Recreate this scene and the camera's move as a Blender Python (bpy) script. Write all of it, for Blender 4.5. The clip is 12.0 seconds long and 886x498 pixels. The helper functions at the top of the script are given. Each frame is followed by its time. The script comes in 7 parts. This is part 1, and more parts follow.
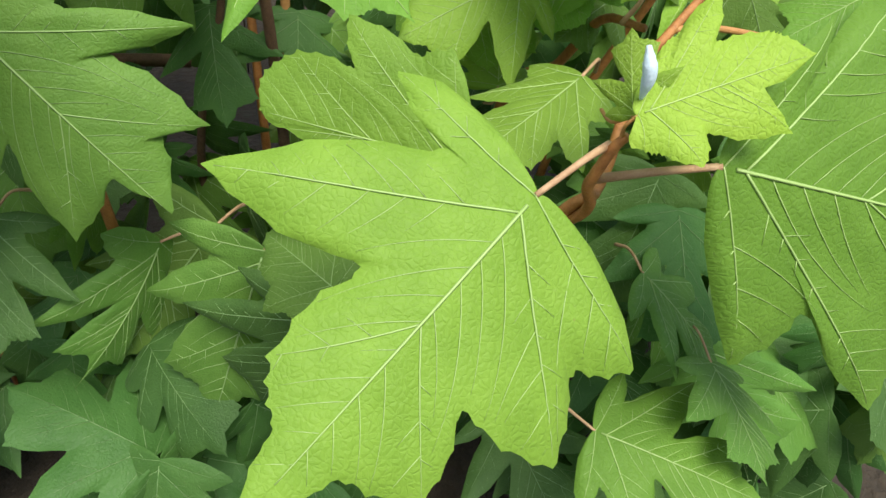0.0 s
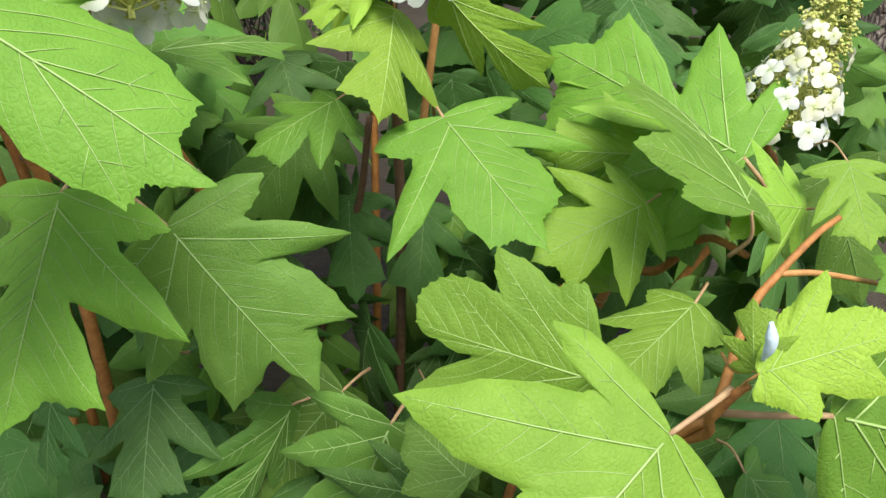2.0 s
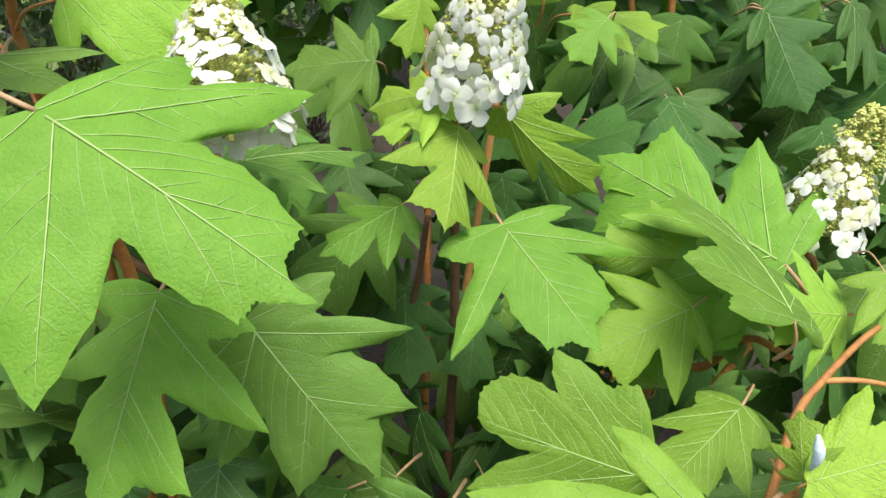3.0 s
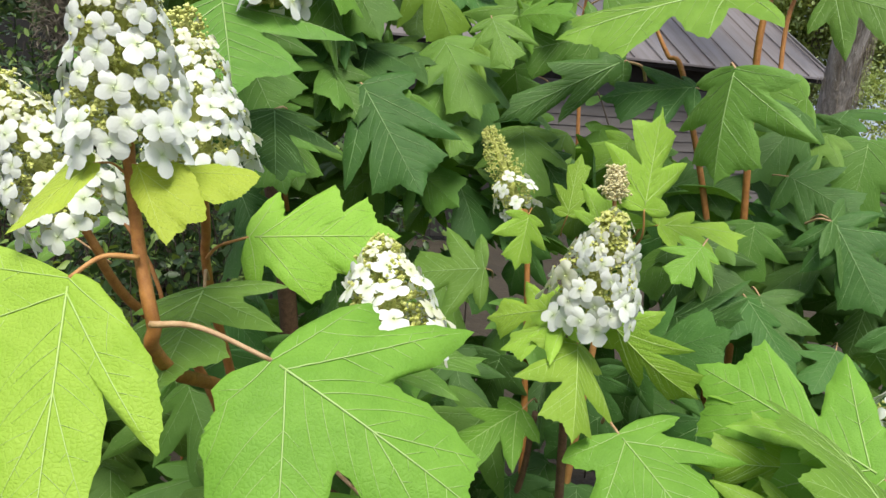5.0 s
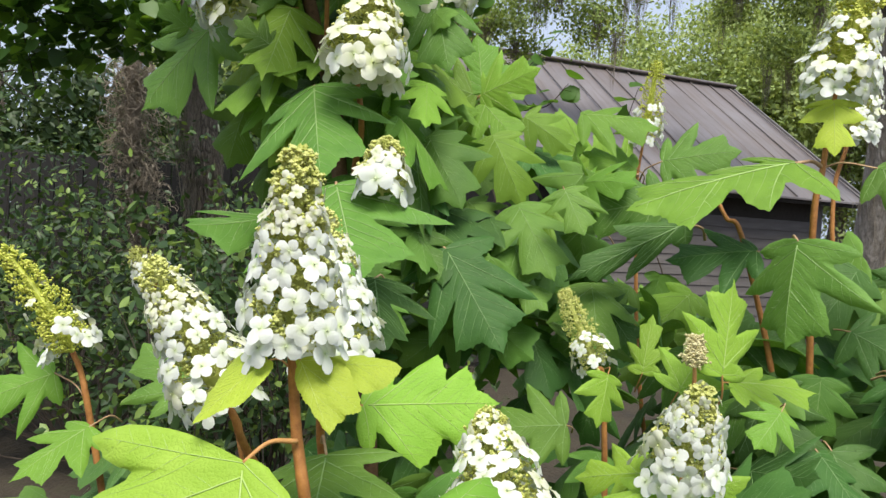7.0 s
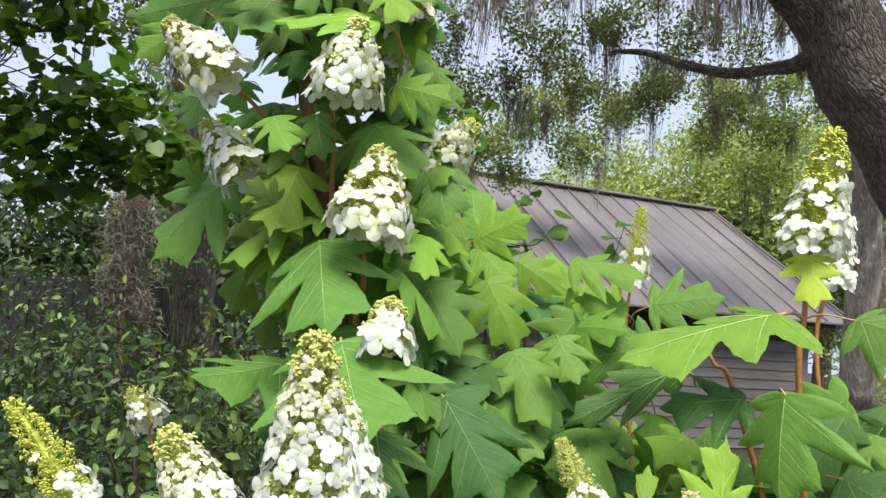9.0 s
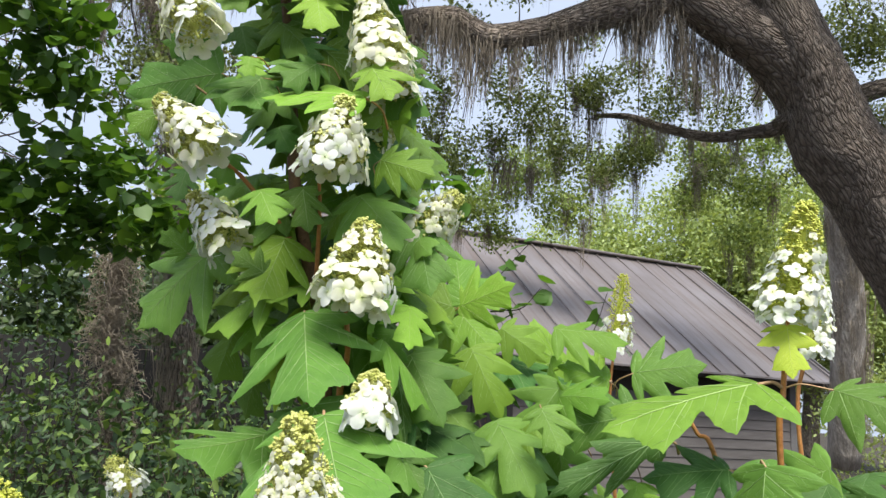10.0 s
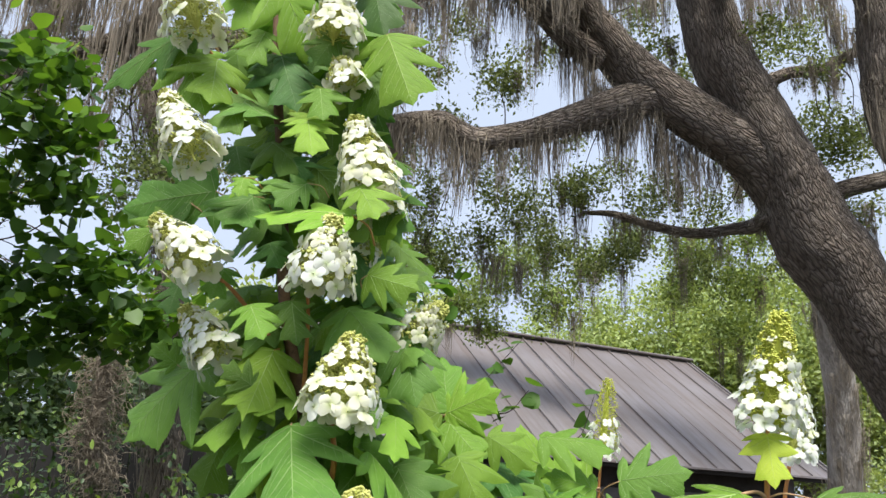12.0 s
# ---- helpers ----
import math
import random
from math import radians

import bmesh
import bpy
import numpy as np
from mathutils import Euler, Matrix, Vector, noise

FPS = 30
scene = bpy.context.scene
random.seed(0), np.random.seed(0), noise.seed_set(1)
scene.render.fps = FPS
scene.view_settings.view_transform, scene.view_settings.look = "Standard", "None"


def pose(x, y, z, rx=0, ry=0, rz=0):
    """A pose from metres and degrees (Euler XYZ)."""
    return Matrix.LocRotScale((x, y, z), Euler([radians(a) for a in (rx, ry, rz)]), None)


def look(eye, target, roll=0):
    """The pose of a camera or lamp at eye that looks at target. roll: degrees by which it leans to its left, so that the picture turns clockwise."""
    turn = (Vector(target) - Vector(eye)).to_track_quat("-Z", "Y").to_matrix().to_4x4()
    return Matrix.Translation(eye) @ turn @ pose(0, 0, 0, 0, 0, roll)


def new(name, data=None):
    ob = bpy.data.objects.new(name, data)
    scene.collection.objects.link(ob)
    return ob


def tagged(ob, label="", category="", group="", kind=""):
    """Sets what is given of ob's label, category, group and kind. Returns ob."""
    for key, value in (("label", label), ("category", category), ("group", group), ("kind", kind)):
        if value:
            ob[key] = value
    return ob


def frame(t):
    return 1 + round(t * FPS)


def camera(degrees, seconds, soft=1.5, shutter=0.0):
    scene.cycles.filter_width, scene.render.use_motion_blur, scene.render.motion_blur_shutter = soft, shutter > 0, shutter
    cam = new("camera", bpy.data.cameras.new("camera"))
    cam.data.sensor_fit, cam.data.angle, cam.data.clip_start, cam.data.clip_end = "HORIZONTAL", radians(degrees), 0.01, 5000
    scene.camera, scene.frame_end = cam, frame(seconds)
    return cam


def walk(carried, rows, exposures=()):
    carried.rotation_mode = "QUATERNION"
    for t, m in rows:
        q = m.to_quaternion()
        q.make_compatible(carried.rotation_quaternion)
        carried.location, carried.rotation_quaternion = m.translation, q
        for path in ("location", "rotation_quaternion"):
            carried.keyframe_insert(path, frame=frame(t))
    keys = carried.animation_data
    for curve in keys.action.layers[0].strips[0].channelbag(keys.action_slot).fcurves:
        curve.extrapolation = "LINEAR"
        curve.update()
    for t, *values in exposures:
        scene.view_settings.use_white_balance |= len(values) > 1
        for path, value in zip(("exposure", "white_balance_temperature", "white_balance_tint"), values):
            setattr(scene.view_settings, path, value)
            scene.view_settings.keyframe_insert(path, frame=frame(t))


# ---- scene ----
cam = camera(60.5, 12.0)
METRES, EYE, TILT, LEAN, TURN = 0.8, 1.05, -35.0, -4.0, 0.0
ROWS = [
    (0.0, 0.0, 0.0, 0.0, -0.0, 0.0, 0.0),
    (0.5, -0.0147, -0.029, 0.0296, 1.01, 2.04, -0.84),
    (1.0, -0.027, -0.0627, 0.0569, 2.28, 4.41, -1.64),
    (1.5, -0.0534, -0.1003, 0.0798, 3.32, 6.67, -2.36),
    (2.0, -0.0845, -0.1385, 0.0919, 4.37, 8.89, -3.03),
    (2.5, -0.1067, -0.1791, 0.1012, 5.47, 11.36, -3.65),
    (3.0, -0.1199, -0.2291, 0.117, 6.49, 13.98, -4.28),
    (5.0, -0.2408, -0.4345, 0.1604, 8.99, 24.48, -6.05),
    (5.5, -0.2686, -0.4827, 0.16, 9.66, 26.89, -6.45),
    (6.0, -0.292, -0.5296, 0.1599, 10.33, 29.02, -6.81),
    (6.5, -0.315, -0.5734, 0.1625, 10.89, 31.05, -7.09),
    (7.0, -0.3334, -0.6149, 0.1679, 11.11, 33.2, -7.26),
    (9.0, -0.3441, -0.7334, 0.1908, 10.27, 42.0, -6.76),
    (9.5, -0.3344, -0.7602, 0.1972, 9.89, 44.25, -6.44),
    (10.0, -0.3269, -0.778, 0.1969, 9.56, 46.39, -6.1),
    (10.5, -0.3165, -0.804, 0.1918, 9.39, 48.38, -5.81),
    (11.0, -0.3096, -0.8253, 0.1902, 9.37, 50.1, -5.58),
    (11.5, -0.3051, -0.8426, 0.1885, 9.37, 51.72, -5.43),
    (12.0, -0.294, -0.8606, 0.1852, 9.4, 53.32, -5.35),
]
walk(cam, [(t, pose(0, 0, EYE, TILT, LEAN, TURN) @ pose(METRES * x, METRES * y, METRES * z, 90 + pitch, roll, yaw)) for t, x, y, z, yaw, pitch, roll in ROWS],
     exposures=((0, 0.82), (1, 0.88), (3, 0.90), (5, 0.76), (7, 0.80), (9, 1.0), (12, 0.98)))

# world, sun and exposure
world = bpy.data.worlds.new("sky")
scene.world = world
world.use_nodes = True
wn, wl = world.node_tree.nodes, world.node_tree.links
sky = wn.new("ShaderNodeTexSky")
sky.sky_type, sky.sun_disc = "NISHITA", False
sky.sun_elevation, sky.sun_rotation = radians(58), radians(200)
sky.air_density, sky.dust_density = 1.0, 3.0
veil = wn.new("ShaderNodeMix")
veil.data_type = "RGBA"
veil.inputs["Factor"].default_value = 0.72
veil.inputs["B"].default_value = (7.2, 8.2, 10.2, 1)
wl.new(sky.outputs["Color"], veil.inputs["A"])
wl.new(veil.outputs["Result"], wn["Background"].inputs["Color"])
wn["Background"].inputs["Strength"].default_value = 0.063
sun = new("sun", bpy.data.lights.new("sun", "SUN"))
sun.data.energy, sun.data.angle, sun.data.color = 3.2, radians(28), (1.0, 0.965, 0.87)
sun.matrix_world = look((0, 0, 0), (-0.18, 0.5, -0.85))


# ---------- materials ----------
def material(name, rough=0.6):
    m = bpy.data.materials.new(name)
    m.use_nodes = True
    p = m.node_tree.nodes["Principled BSDF"]
    p.inputs["Roughness"].default_value = rough
    return m, m.node_tree.nodes, m.node_tree.links, p


def noise_of(n, l, coord, size, detail=3.0, rough=0.55):
    t = n.new("ShaderNodeTexNoise")
    t.inputs["Scale"].default_value, t.inputs["Detail"].default_value, t.inputs["Roughness"].default_value = 1.0 / size, detail, rough
    l.new(coord, t.inputs["Vector"])
    return t.outputs["Fac"]


def ramp(n, l, fac, stops):
    r = n.new("ShaderNodeValToRGB")
    e = r.color_ramp.elements
    while len(e) < len(stops):
        e.new(0.5)
    for k, (at, c) in zip(e, stops):
        k.position, k.color = at, (*c, 1)
    l.new(fac, r.inputs["Fac"])
    return r.outputs["Color"]


def mix(n, l, fac, a, b, mode="MIX"):
    m = n.new("ShaderNodeMix")
    m.data_type, m.blend_type = "RGBA", mode
    for value, key in ((fac, "Factor"), (a, "A"), (b, "B")):
        if isinstance(value, (int, float)):
            m.inputs[key].default_value = value
        elif isinstance(value, tuple):
            m.inputs[key].default_value = (*value, 1)
        else:
            l.new(value, m.inputs[key])
    return m.outputs["Result"]


def calc(n, l, op, a, b=0.0):
    m = n.new("ShaderNodeMath")
    m.operation = op
    for k, value in enumerate((a, b)):
        if isinstance(value, (int, float)):
            m.inputs[k].default_value = value
        else:
            l.new(value, m.inputs[k])
    return m.outputs["Value"]


def bump(n, l, p, height, dist, strength=1.0, before=None):
    b = n.new("ShaderNodeBump")
    b.inputs["Distance"].default_value, b.inputs["Strength"].default_value = dist, strength
    l.new(height, b.inputs["Height"])
    if before:
        l.new(before, b.inputs["Normal"])
    l.new(b.outputs["Normal"], p.inputs["Normal"])
    return b.outputs["Normal"]


def varied(n, l, colour, hue=0.02, value=0.25):
    """Shifts a colour by the object's own random number."""
    info = n.new("ShaderNodeObjectInfo")
    h = n.new("ShaderNodeHueSaturation")
    l.new(calc(n, l, "MULTIPLY_ADD", info.outputs["Random"], 2 * hue), h.inputs["Hue"])
    h.inputs["Hue"].links[0].from_node.inputs[2].default_value = 0.5 - hue
    wn2 = n.new("ShaderNodeTexWhiteNoise")
    wn2.noise_dimensions = "1D"
    l.new(info.outputs["Random"], wn2.inputs["W"])
    l.new(calc(n, l, "MULTIPLY_ADD", wn2.outputs["Value"], 2 * value), h.inputs["Value"])
    h.inputs["Value"].links[0].from_node.inputs[2].default_value = 1 - value
    l.new(colour, h.inputs["Color"])
    return h.outputs["Color"]


def thin_leaf(n, l, p, colour, amount, out, tint=(1.25, 1.15, 0.55)):
    """Light that comes through a thin leaf."""
    t = n.new("ShaderNodeBsdfTranslucent")
    l.new(mix(n, l, 1.0, colour, tint, "MULTIPLY"), t.inputs["Color"])
    s = n.new("ShaderNodeMixShader")
    s.inputs["Fac"].default_value = amount
    l.new(p.outputs["BSDF"], s.inputs[1])
    l.new(t.outputs["BSDF"], s.inputs[2])
    l.new(s.outputs["Shader"], out.inputs["Surface"])


def hydrangea_leaf(name, dark, light, rough=0.5, crinkle=1.0):
    m, n, l, p = material(name, rough)
    uv = n.new("ShaderNodeUVMap")
    uv.uv_map = "plan"
    rib = n.new("ShaderNodeUVMap")
    rib.uv_map = "ribs"
    flat = uv.outputs["UV"]
    warp = n.new("ShaderNodeVectorMath")
    warp.operation = "MULTIPLY_ADD"
    nz = n.new("ShaderNodeTexNoise")
    nz.inputs["Scale"].default_value = 90
    l.new(flat, nz.inputs["Vector"])
    l.new(nz.outputs["Color"], warp.inputs[0])
    warp.inputs[1].default_value = (0.007, 0.007, 0.007)
    l.new(flat, warp.inputs[2])
    sep = n.new("ShaderNodeSeparateXYZ")
    l.new(rib.outputs["UV"], sep.inputs["Vector"])
    away = sep.outputs["X"]
    net = n.new("ShaderNodeTexVoronoi")
    net.feature = "DISTANCE_TO_EDGE"
    net.inputs["Scale"].default_value = 210
    l.new(warp.outputs["Vector"], net.inputs["Vector"])
    fine = n.new("ShaderNodeTexVoronoi")
    fine.feature = "DISTANCE_TO_EDGE"
    fine.inputs["Scale"].default_value = 520
    l.new(warp.outputs["Vector"], fine.inputs["Vector"])
    tone = ramp(n, l, noise_of(n, l, flat, 0.05, 4), [(0.3, dark), (0.72, light)])
    spots = ramp(n, l, noise_of(n, l, flat, 0.0035, 2), [(0.62, (0, 0, 0)), (0.78, (1, 1, 1))])
    tone = mix(n, l, calc(n, l, "MULTIPLY", spots, 0.10), tone, (0.5, 0.6, 0.3))
    pale = tuple(min(1.0, c * 1.45 + 0.03) for c in light)
    edge = ramp(n, l, net.outputs["Distance"], [(0.0, (1, 1, 1)), (0.06, (0, 0, 0))])
    tone = mix(n, l, calc(n, l, "MULTIPLY", edge, 0.13), tone, pale)
    # paler blade beside the ribs
    near = ramp(n, l, away, [(0.0, (1, 1, 1)), (0.03, (0, 0, 0))])
    tone = mix(n, l, calc(n, l, "MULTIPLY", near, 0.10), tone, pale)
    # stray brown flecks
    fleck = ramp(n, l, noise_of(n, l, flat, 0.009, 2), [(0.735, (0, 0, 0)), (0.77, (1, 1, 1))])
    tone = mix(n, l, calc(n, l, "MULTIPLY", fleck, 0.35), tone, (0.16, 0.11, 0.03))
    colour = varied(n, l, tone, 0.012, 0.2)
    l.new(colour, p.inputs["Base Color"])
    p.inputs["Specular IOR Level"].default_value = 0.25
    p.inputs["Sheen Weight"].default_value = 0.03
    p.inputs["Sheen Roughness"].default_value = 0.5
    h = calc(n, l, "ADD", calc(n, l, "MULTIPLY", calc(n, l, "POWER", calc(n, l, "MINIMUM", net.outputs["Distance"], 0.4), 0.6), 1.7), calc(n, l, "MULTIPLY", calc(n, l, "MINIMUM", fine.outputs["Distance"], 0.3), 0.7))
    h = calc(n, l, "ADD", h, calc(n, l, "MULTIPLY", noise_of(n, l, flat, 0.0016, 2), 0.35))
    bump(n, l, p, h, 0.0006 * crinkle, 0.75)
    thin_leaf(n, l, p, colour, 0.30, n["Material Output"])
    return m


LEAF = [
    # dark tone, which also carries the shade on leaves deep in the shrubs
    hydrangea_leaf("leaf_dark_green_inner_shade", (0.041, 0.114, 0.020), (0.076, 0.174, 0.036), 0.5),
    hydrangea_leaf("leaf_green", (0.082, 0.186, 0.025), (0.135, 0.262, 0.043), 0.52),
    hydrangea_leaf("leaf_bright_green", (0.126, 0.256, 0.024), (0.184, 0.340, 0.040), 0.54),
    hydrangea_leaf("leaf_lime", (0.185, 0.345, 0.028), (0.258, 0.425, 0.052), 0.54, 1.2),
    hydrangea_leaf("leaf_yellow_green", (0.30, 0.42, 0.033), (0.40, 0.50, 0.060), 0.54),
]


def vein_paint(name, c):
    m, n, l, p = material(name, 0.5)
    tc = n.new("ShaderNodeTexCoord")
    l.new(mix(n, l, noise_of(n, l, tc.outputs["Object"], 0.01), tuple(x * 0.8 for x in c), c), p.inputs["Base Color"])
    p.inputs["Subsurface Weight"].default_value = 0.0
    return m


VEIN = [vein_paint("vein_on_dark", (0.19, 0.32, 0.11)), vein_paint("vein_on_green", (0.28, 0.42, 0.14)), vein_paint("vein_on_bright", (0.34, 0.49, 0.15)),
        vein_paint("vein_on_lime", (0.40, 0.55, 0.15)), vein_paint("vein_on_yellow", (0.48, 0.58, 0.11))]


def stalk(name, a, b, rough=0.6):
    m, n, l, p = material(name, rough)
    tc = n.new("ShaderNodeTexCoord")
    co = tc.outputs["Object"]
    f = noise_of(n, l, co, 0.012, 4, 0.7)
    c = ramp(n, l, f, [(0.3, a), (0.7, b)])
    speck = ramp(n, l, noise_of(n, l, co, 0.0012, 2), [(0.55, (0, 0, 0)), (0.7, (1, 1, 1))])
    c = mix(n, l, calc(n, l, "MULTIPLY", speck, 0.25), c, (0.45, 0.30, 0.14))
    l.new(c, p.inputs["Base Color"])
    bump(n, l, p, noise_of(n, l, co, 0.0015, 3), 0.0008)
    return m


STEM_ORANGE = stalk("stem_rust_fuzz", (0.27, 0.10, 0.023), (0.48, 0.21, 0.055))
STEM_BROWN = stalk("stem_brown_bark", (0.07, 0.035, 0.018), (0.16, 0.085, 0.045), 0.8)
PETIOLE_PINK = stalk("petiole_pinkish", (0.36, 0.20, 0.10), (0.50, 0.34, 0.19))
PETIOLE_RUST = stalk("petiole_rust", (0.38, 0.17, 0.05), (0.52, 0.27, 0.09))


def petal_paint(name, a, b):
    m, n, l, p = material(name, 0.55)
    tc = n.new("ShaderNodeTexCoord")
    co = tc.outputs["Object"]
    g = n.new("ShaderNodeVectorMath")
    g.operation = "LENGTH"
    l.new(co, g.inputs[0])
    c = ramp(n, l, g.outputs["Value"], [(0.0, tuple(x * y for x, y in zip(a, (0.8, 0.9, 0.45)))), (0.006, a), (0.02, b)])
    c = mix(n, l, calc(n, l, "MULTIPLY", noise_of(n, l, co, 0.006), 0.10), c, (0.66, 0.70, 0.50))
    c = varied(n, l, c, 0.008, 0.07)
    l.new(c, p.inputs["Base Color"])
    bump(n, l, p, noise_of(n, l, co, 0.003, 3), 0.0006)
    thin_leaf(n, l, p, c, 0.3, n["Material Output"], (1.0, 1.0, 0.94))
    return m


PETAL = petal_paint("petal_white", (0.74, 0.77, 0.68), (0.785, 0.80, 0.775))
PETAL_CREAM = petal_paint("petal_cream", (0.74, 0.75, 0.54), (0.80, 0.79, 0.68))


def bud_paint(name, a, b):
    m, n, l, p = material(name, 0.55)
    geo = n.new("ShaderNodeNewGeometry")
    c = ramp(n, l, geo.outputs["Random Per Island"], [(0.0, a), (1.0, b)])
    l.new(c, p.inputs["Base Color"])
    thin_leaf(n, l, p, c, 0.15, n["Material Output"])
    return m


BUD = bud_paint("buds_yellow_green", (0.40, 0.43, 0.08), (0.66, 0.67, 0.24))
BUD_FRESH = bud_paint("buds_lime", (0.40, 0.46, 0.04), (0.66, 0.66, 0.13))
BUD_TAN = bud_paint("buds_tan_spent", (0.56, 0.50, 0.24), (0.78, 0.72, 0.44))


def surface(name, stops, size, rough=0.8, bump_size=0.01, bump_depth=0.004, stretch=(1, 1, 1), hue=0.0, value=0.0, metal=0.0):
    m, n, l, p = material(name, rough)
    tc = n.new("ShaderNodeTexCoord")
    mp = n.new("ShaderNodeMapping")
    mp.inputs["Scale"].default_value = stretch
    l.new(tc.outputs["Object"], mp.inputs["Vector"])
    co = mp.outputs["Vector"]
    f = calc(n, l, "ADD", calc(n, l, "MULTIPLY", noise_of(n, l, co, size, 5), 0.6), calc(n, l, "MULTIPLY", noise_of(n, l, co, size * 0.12, 3), 0.4))
    c = ramp(n, l, f, stops)
    if value:
        c = varied(n, l, c, hue, value)
    l.new(c, p.inputs["Base Color"])
    p.inputs["Metallic"].default_value = metal
    bump(n, l, p, noise_of(n, l, co, bump_size, 4), bump_depth)
    return m


SOIL = surface("leaf_litter_soil", [(0.3, (0.018, 0.014, 0.009)), (0.55, (0.045, 0.033, 0.02)), (0.75, (0.03, 0.045, 0.016))], 0.25, 0.95, 0.03, 0.02)
SIDING = surface("weathered_grey_boards", [(0.3, (0.085, 0.075, 0.07)), (0.6, (0.15, 0.135, 0.13)), (0.8, (0.20, 0.185, 0.175))], 0.6, 0.85, 0.02, 0.004, (0.15, 1, 1), 0.005, 0.12)
TRIM = surface("grey_trim_paint", [(0.3, (0.10, 0.095, 0.095)), (0.7, (0.17, 0.16, 0.16))], 0.4, 0.8, 0.02, 0.002)
DARK_WOOD = surface("dark_old_wood_and_eave_shade", [(0.3, (0.02, 0.017, 0.015)), (0.7, (0.05, 0.042, 0.036))], 0.4, 0.9, 0.03, 0.004)


def tin_material():
    """Old sheet metal: grey with rust-brown streaks down the slope."""
    m, n, l, p = material("weathered_tin_roof", 0.42)
    tc = n.new("ShaderNodeTexCoord")
    co = tc.outputs["Object"]

    def stretched(scale):
        mp = n.new("ShaderNodeMapping")
        mp.inputs["Scale"].default_value = scale
        l.new(co, mp.inputs["Vector"])
        return mp.outputs["Vector"]

    c = ramp(n, l, noise_of(n, l, stretched((0.5, 0.35, 0.35)), 0.7, 5), [(0.3, (0.15, 0.13, 0.128)), (0.55, (0.21, 0.188, 0.192)), (0.78, (0.28, 0.262, 0.275))])
    streak = ramp(n, l, noise_of(n, l, stretched((1, 0.09, 0.09)), 0.16, 5, 0.65), [(0.46, (0, 0, 0)), (0.68, (1, 1, 1))])
    patch = ramp(n, l, noise_of(n, l, co, 1.6, 4), [(0.35, (0, 0, 0)), (0.75, (1, 1, 1))])
    rust = calc(n, l, "ADD", calc(n, l, "MULTIPLY", streak, 0.45), calc(n, l, "MULTIPLY", patch, 0.4))
    c = mix(n, l, calc(n, l, "MINIMUM", rust, 0.85), c, (0.14, 0.105, 0.09))
    l.new(varied(n, l, c, 0.0, 0.06), p.inputs["Base Color"])
    p.inputs["Metallic"].default_value = 0.35
    l.new(calc(n, l, "MULTIPLY_ADD", rust, 0.3), p.inputs["Roughness"])
    p.inputs["Roughness"].links[0].from_node.inputs[2].default_value = 0.42
    bump(n, l, p, noise_of(n, l, co, 0.25, 4), 0.006)
    return m


TIN = tin_material()
RED_FRAME = surface("faded_red_paint", [(0.3, (0.09, 0.03, 0.025)), (0.7, (0.16, 0.07, 0.055))], 0.3, 0.7, 0.02, 0.002)
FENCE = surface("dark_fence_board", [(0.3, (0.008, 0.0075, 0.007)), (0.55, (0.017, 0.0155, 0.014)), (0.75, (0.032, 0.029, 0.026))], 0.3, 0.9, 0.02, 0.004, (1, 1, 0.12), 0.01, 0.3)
MOSS = surface("spanish_moss_grey", [(0.3, (0.14, 0.115, 0.085)), (0.6, (0.26, 0.22, 0.172)), (0.8, (0.37, 0.325, 0.26))], 0.3, 0.95, 0.02, 0.005, (1, 1, 0.2))
MOSS_BROWN = surface("dead_moss_brown", [(0.3, (0.13, 0.105, 0.078)), (0.7, (0.32, 0.265, 0.20))], 0.15, 0.95, 0.01, 0.005)
TWIG = surface("dark_twig", [(0.3, (0.03, 0.022, 0.016)), (0.7, (0.07, 0.05, 0.035))], 0.05, 0.9)
BRACT = surface("pale_blue_bract", [(0.3, (0.42, 0.55, 0.62)), (0.7, (0.62, 0.74, 0.80))], 0.01, 0.6, 0.002, 0.0005)
GLASS_M, gn, gl, gp = material("old_window_glass", 0.08)
gp.inputs["Base Color"].default_value = (0.02, 0.025, 0.03, 1)


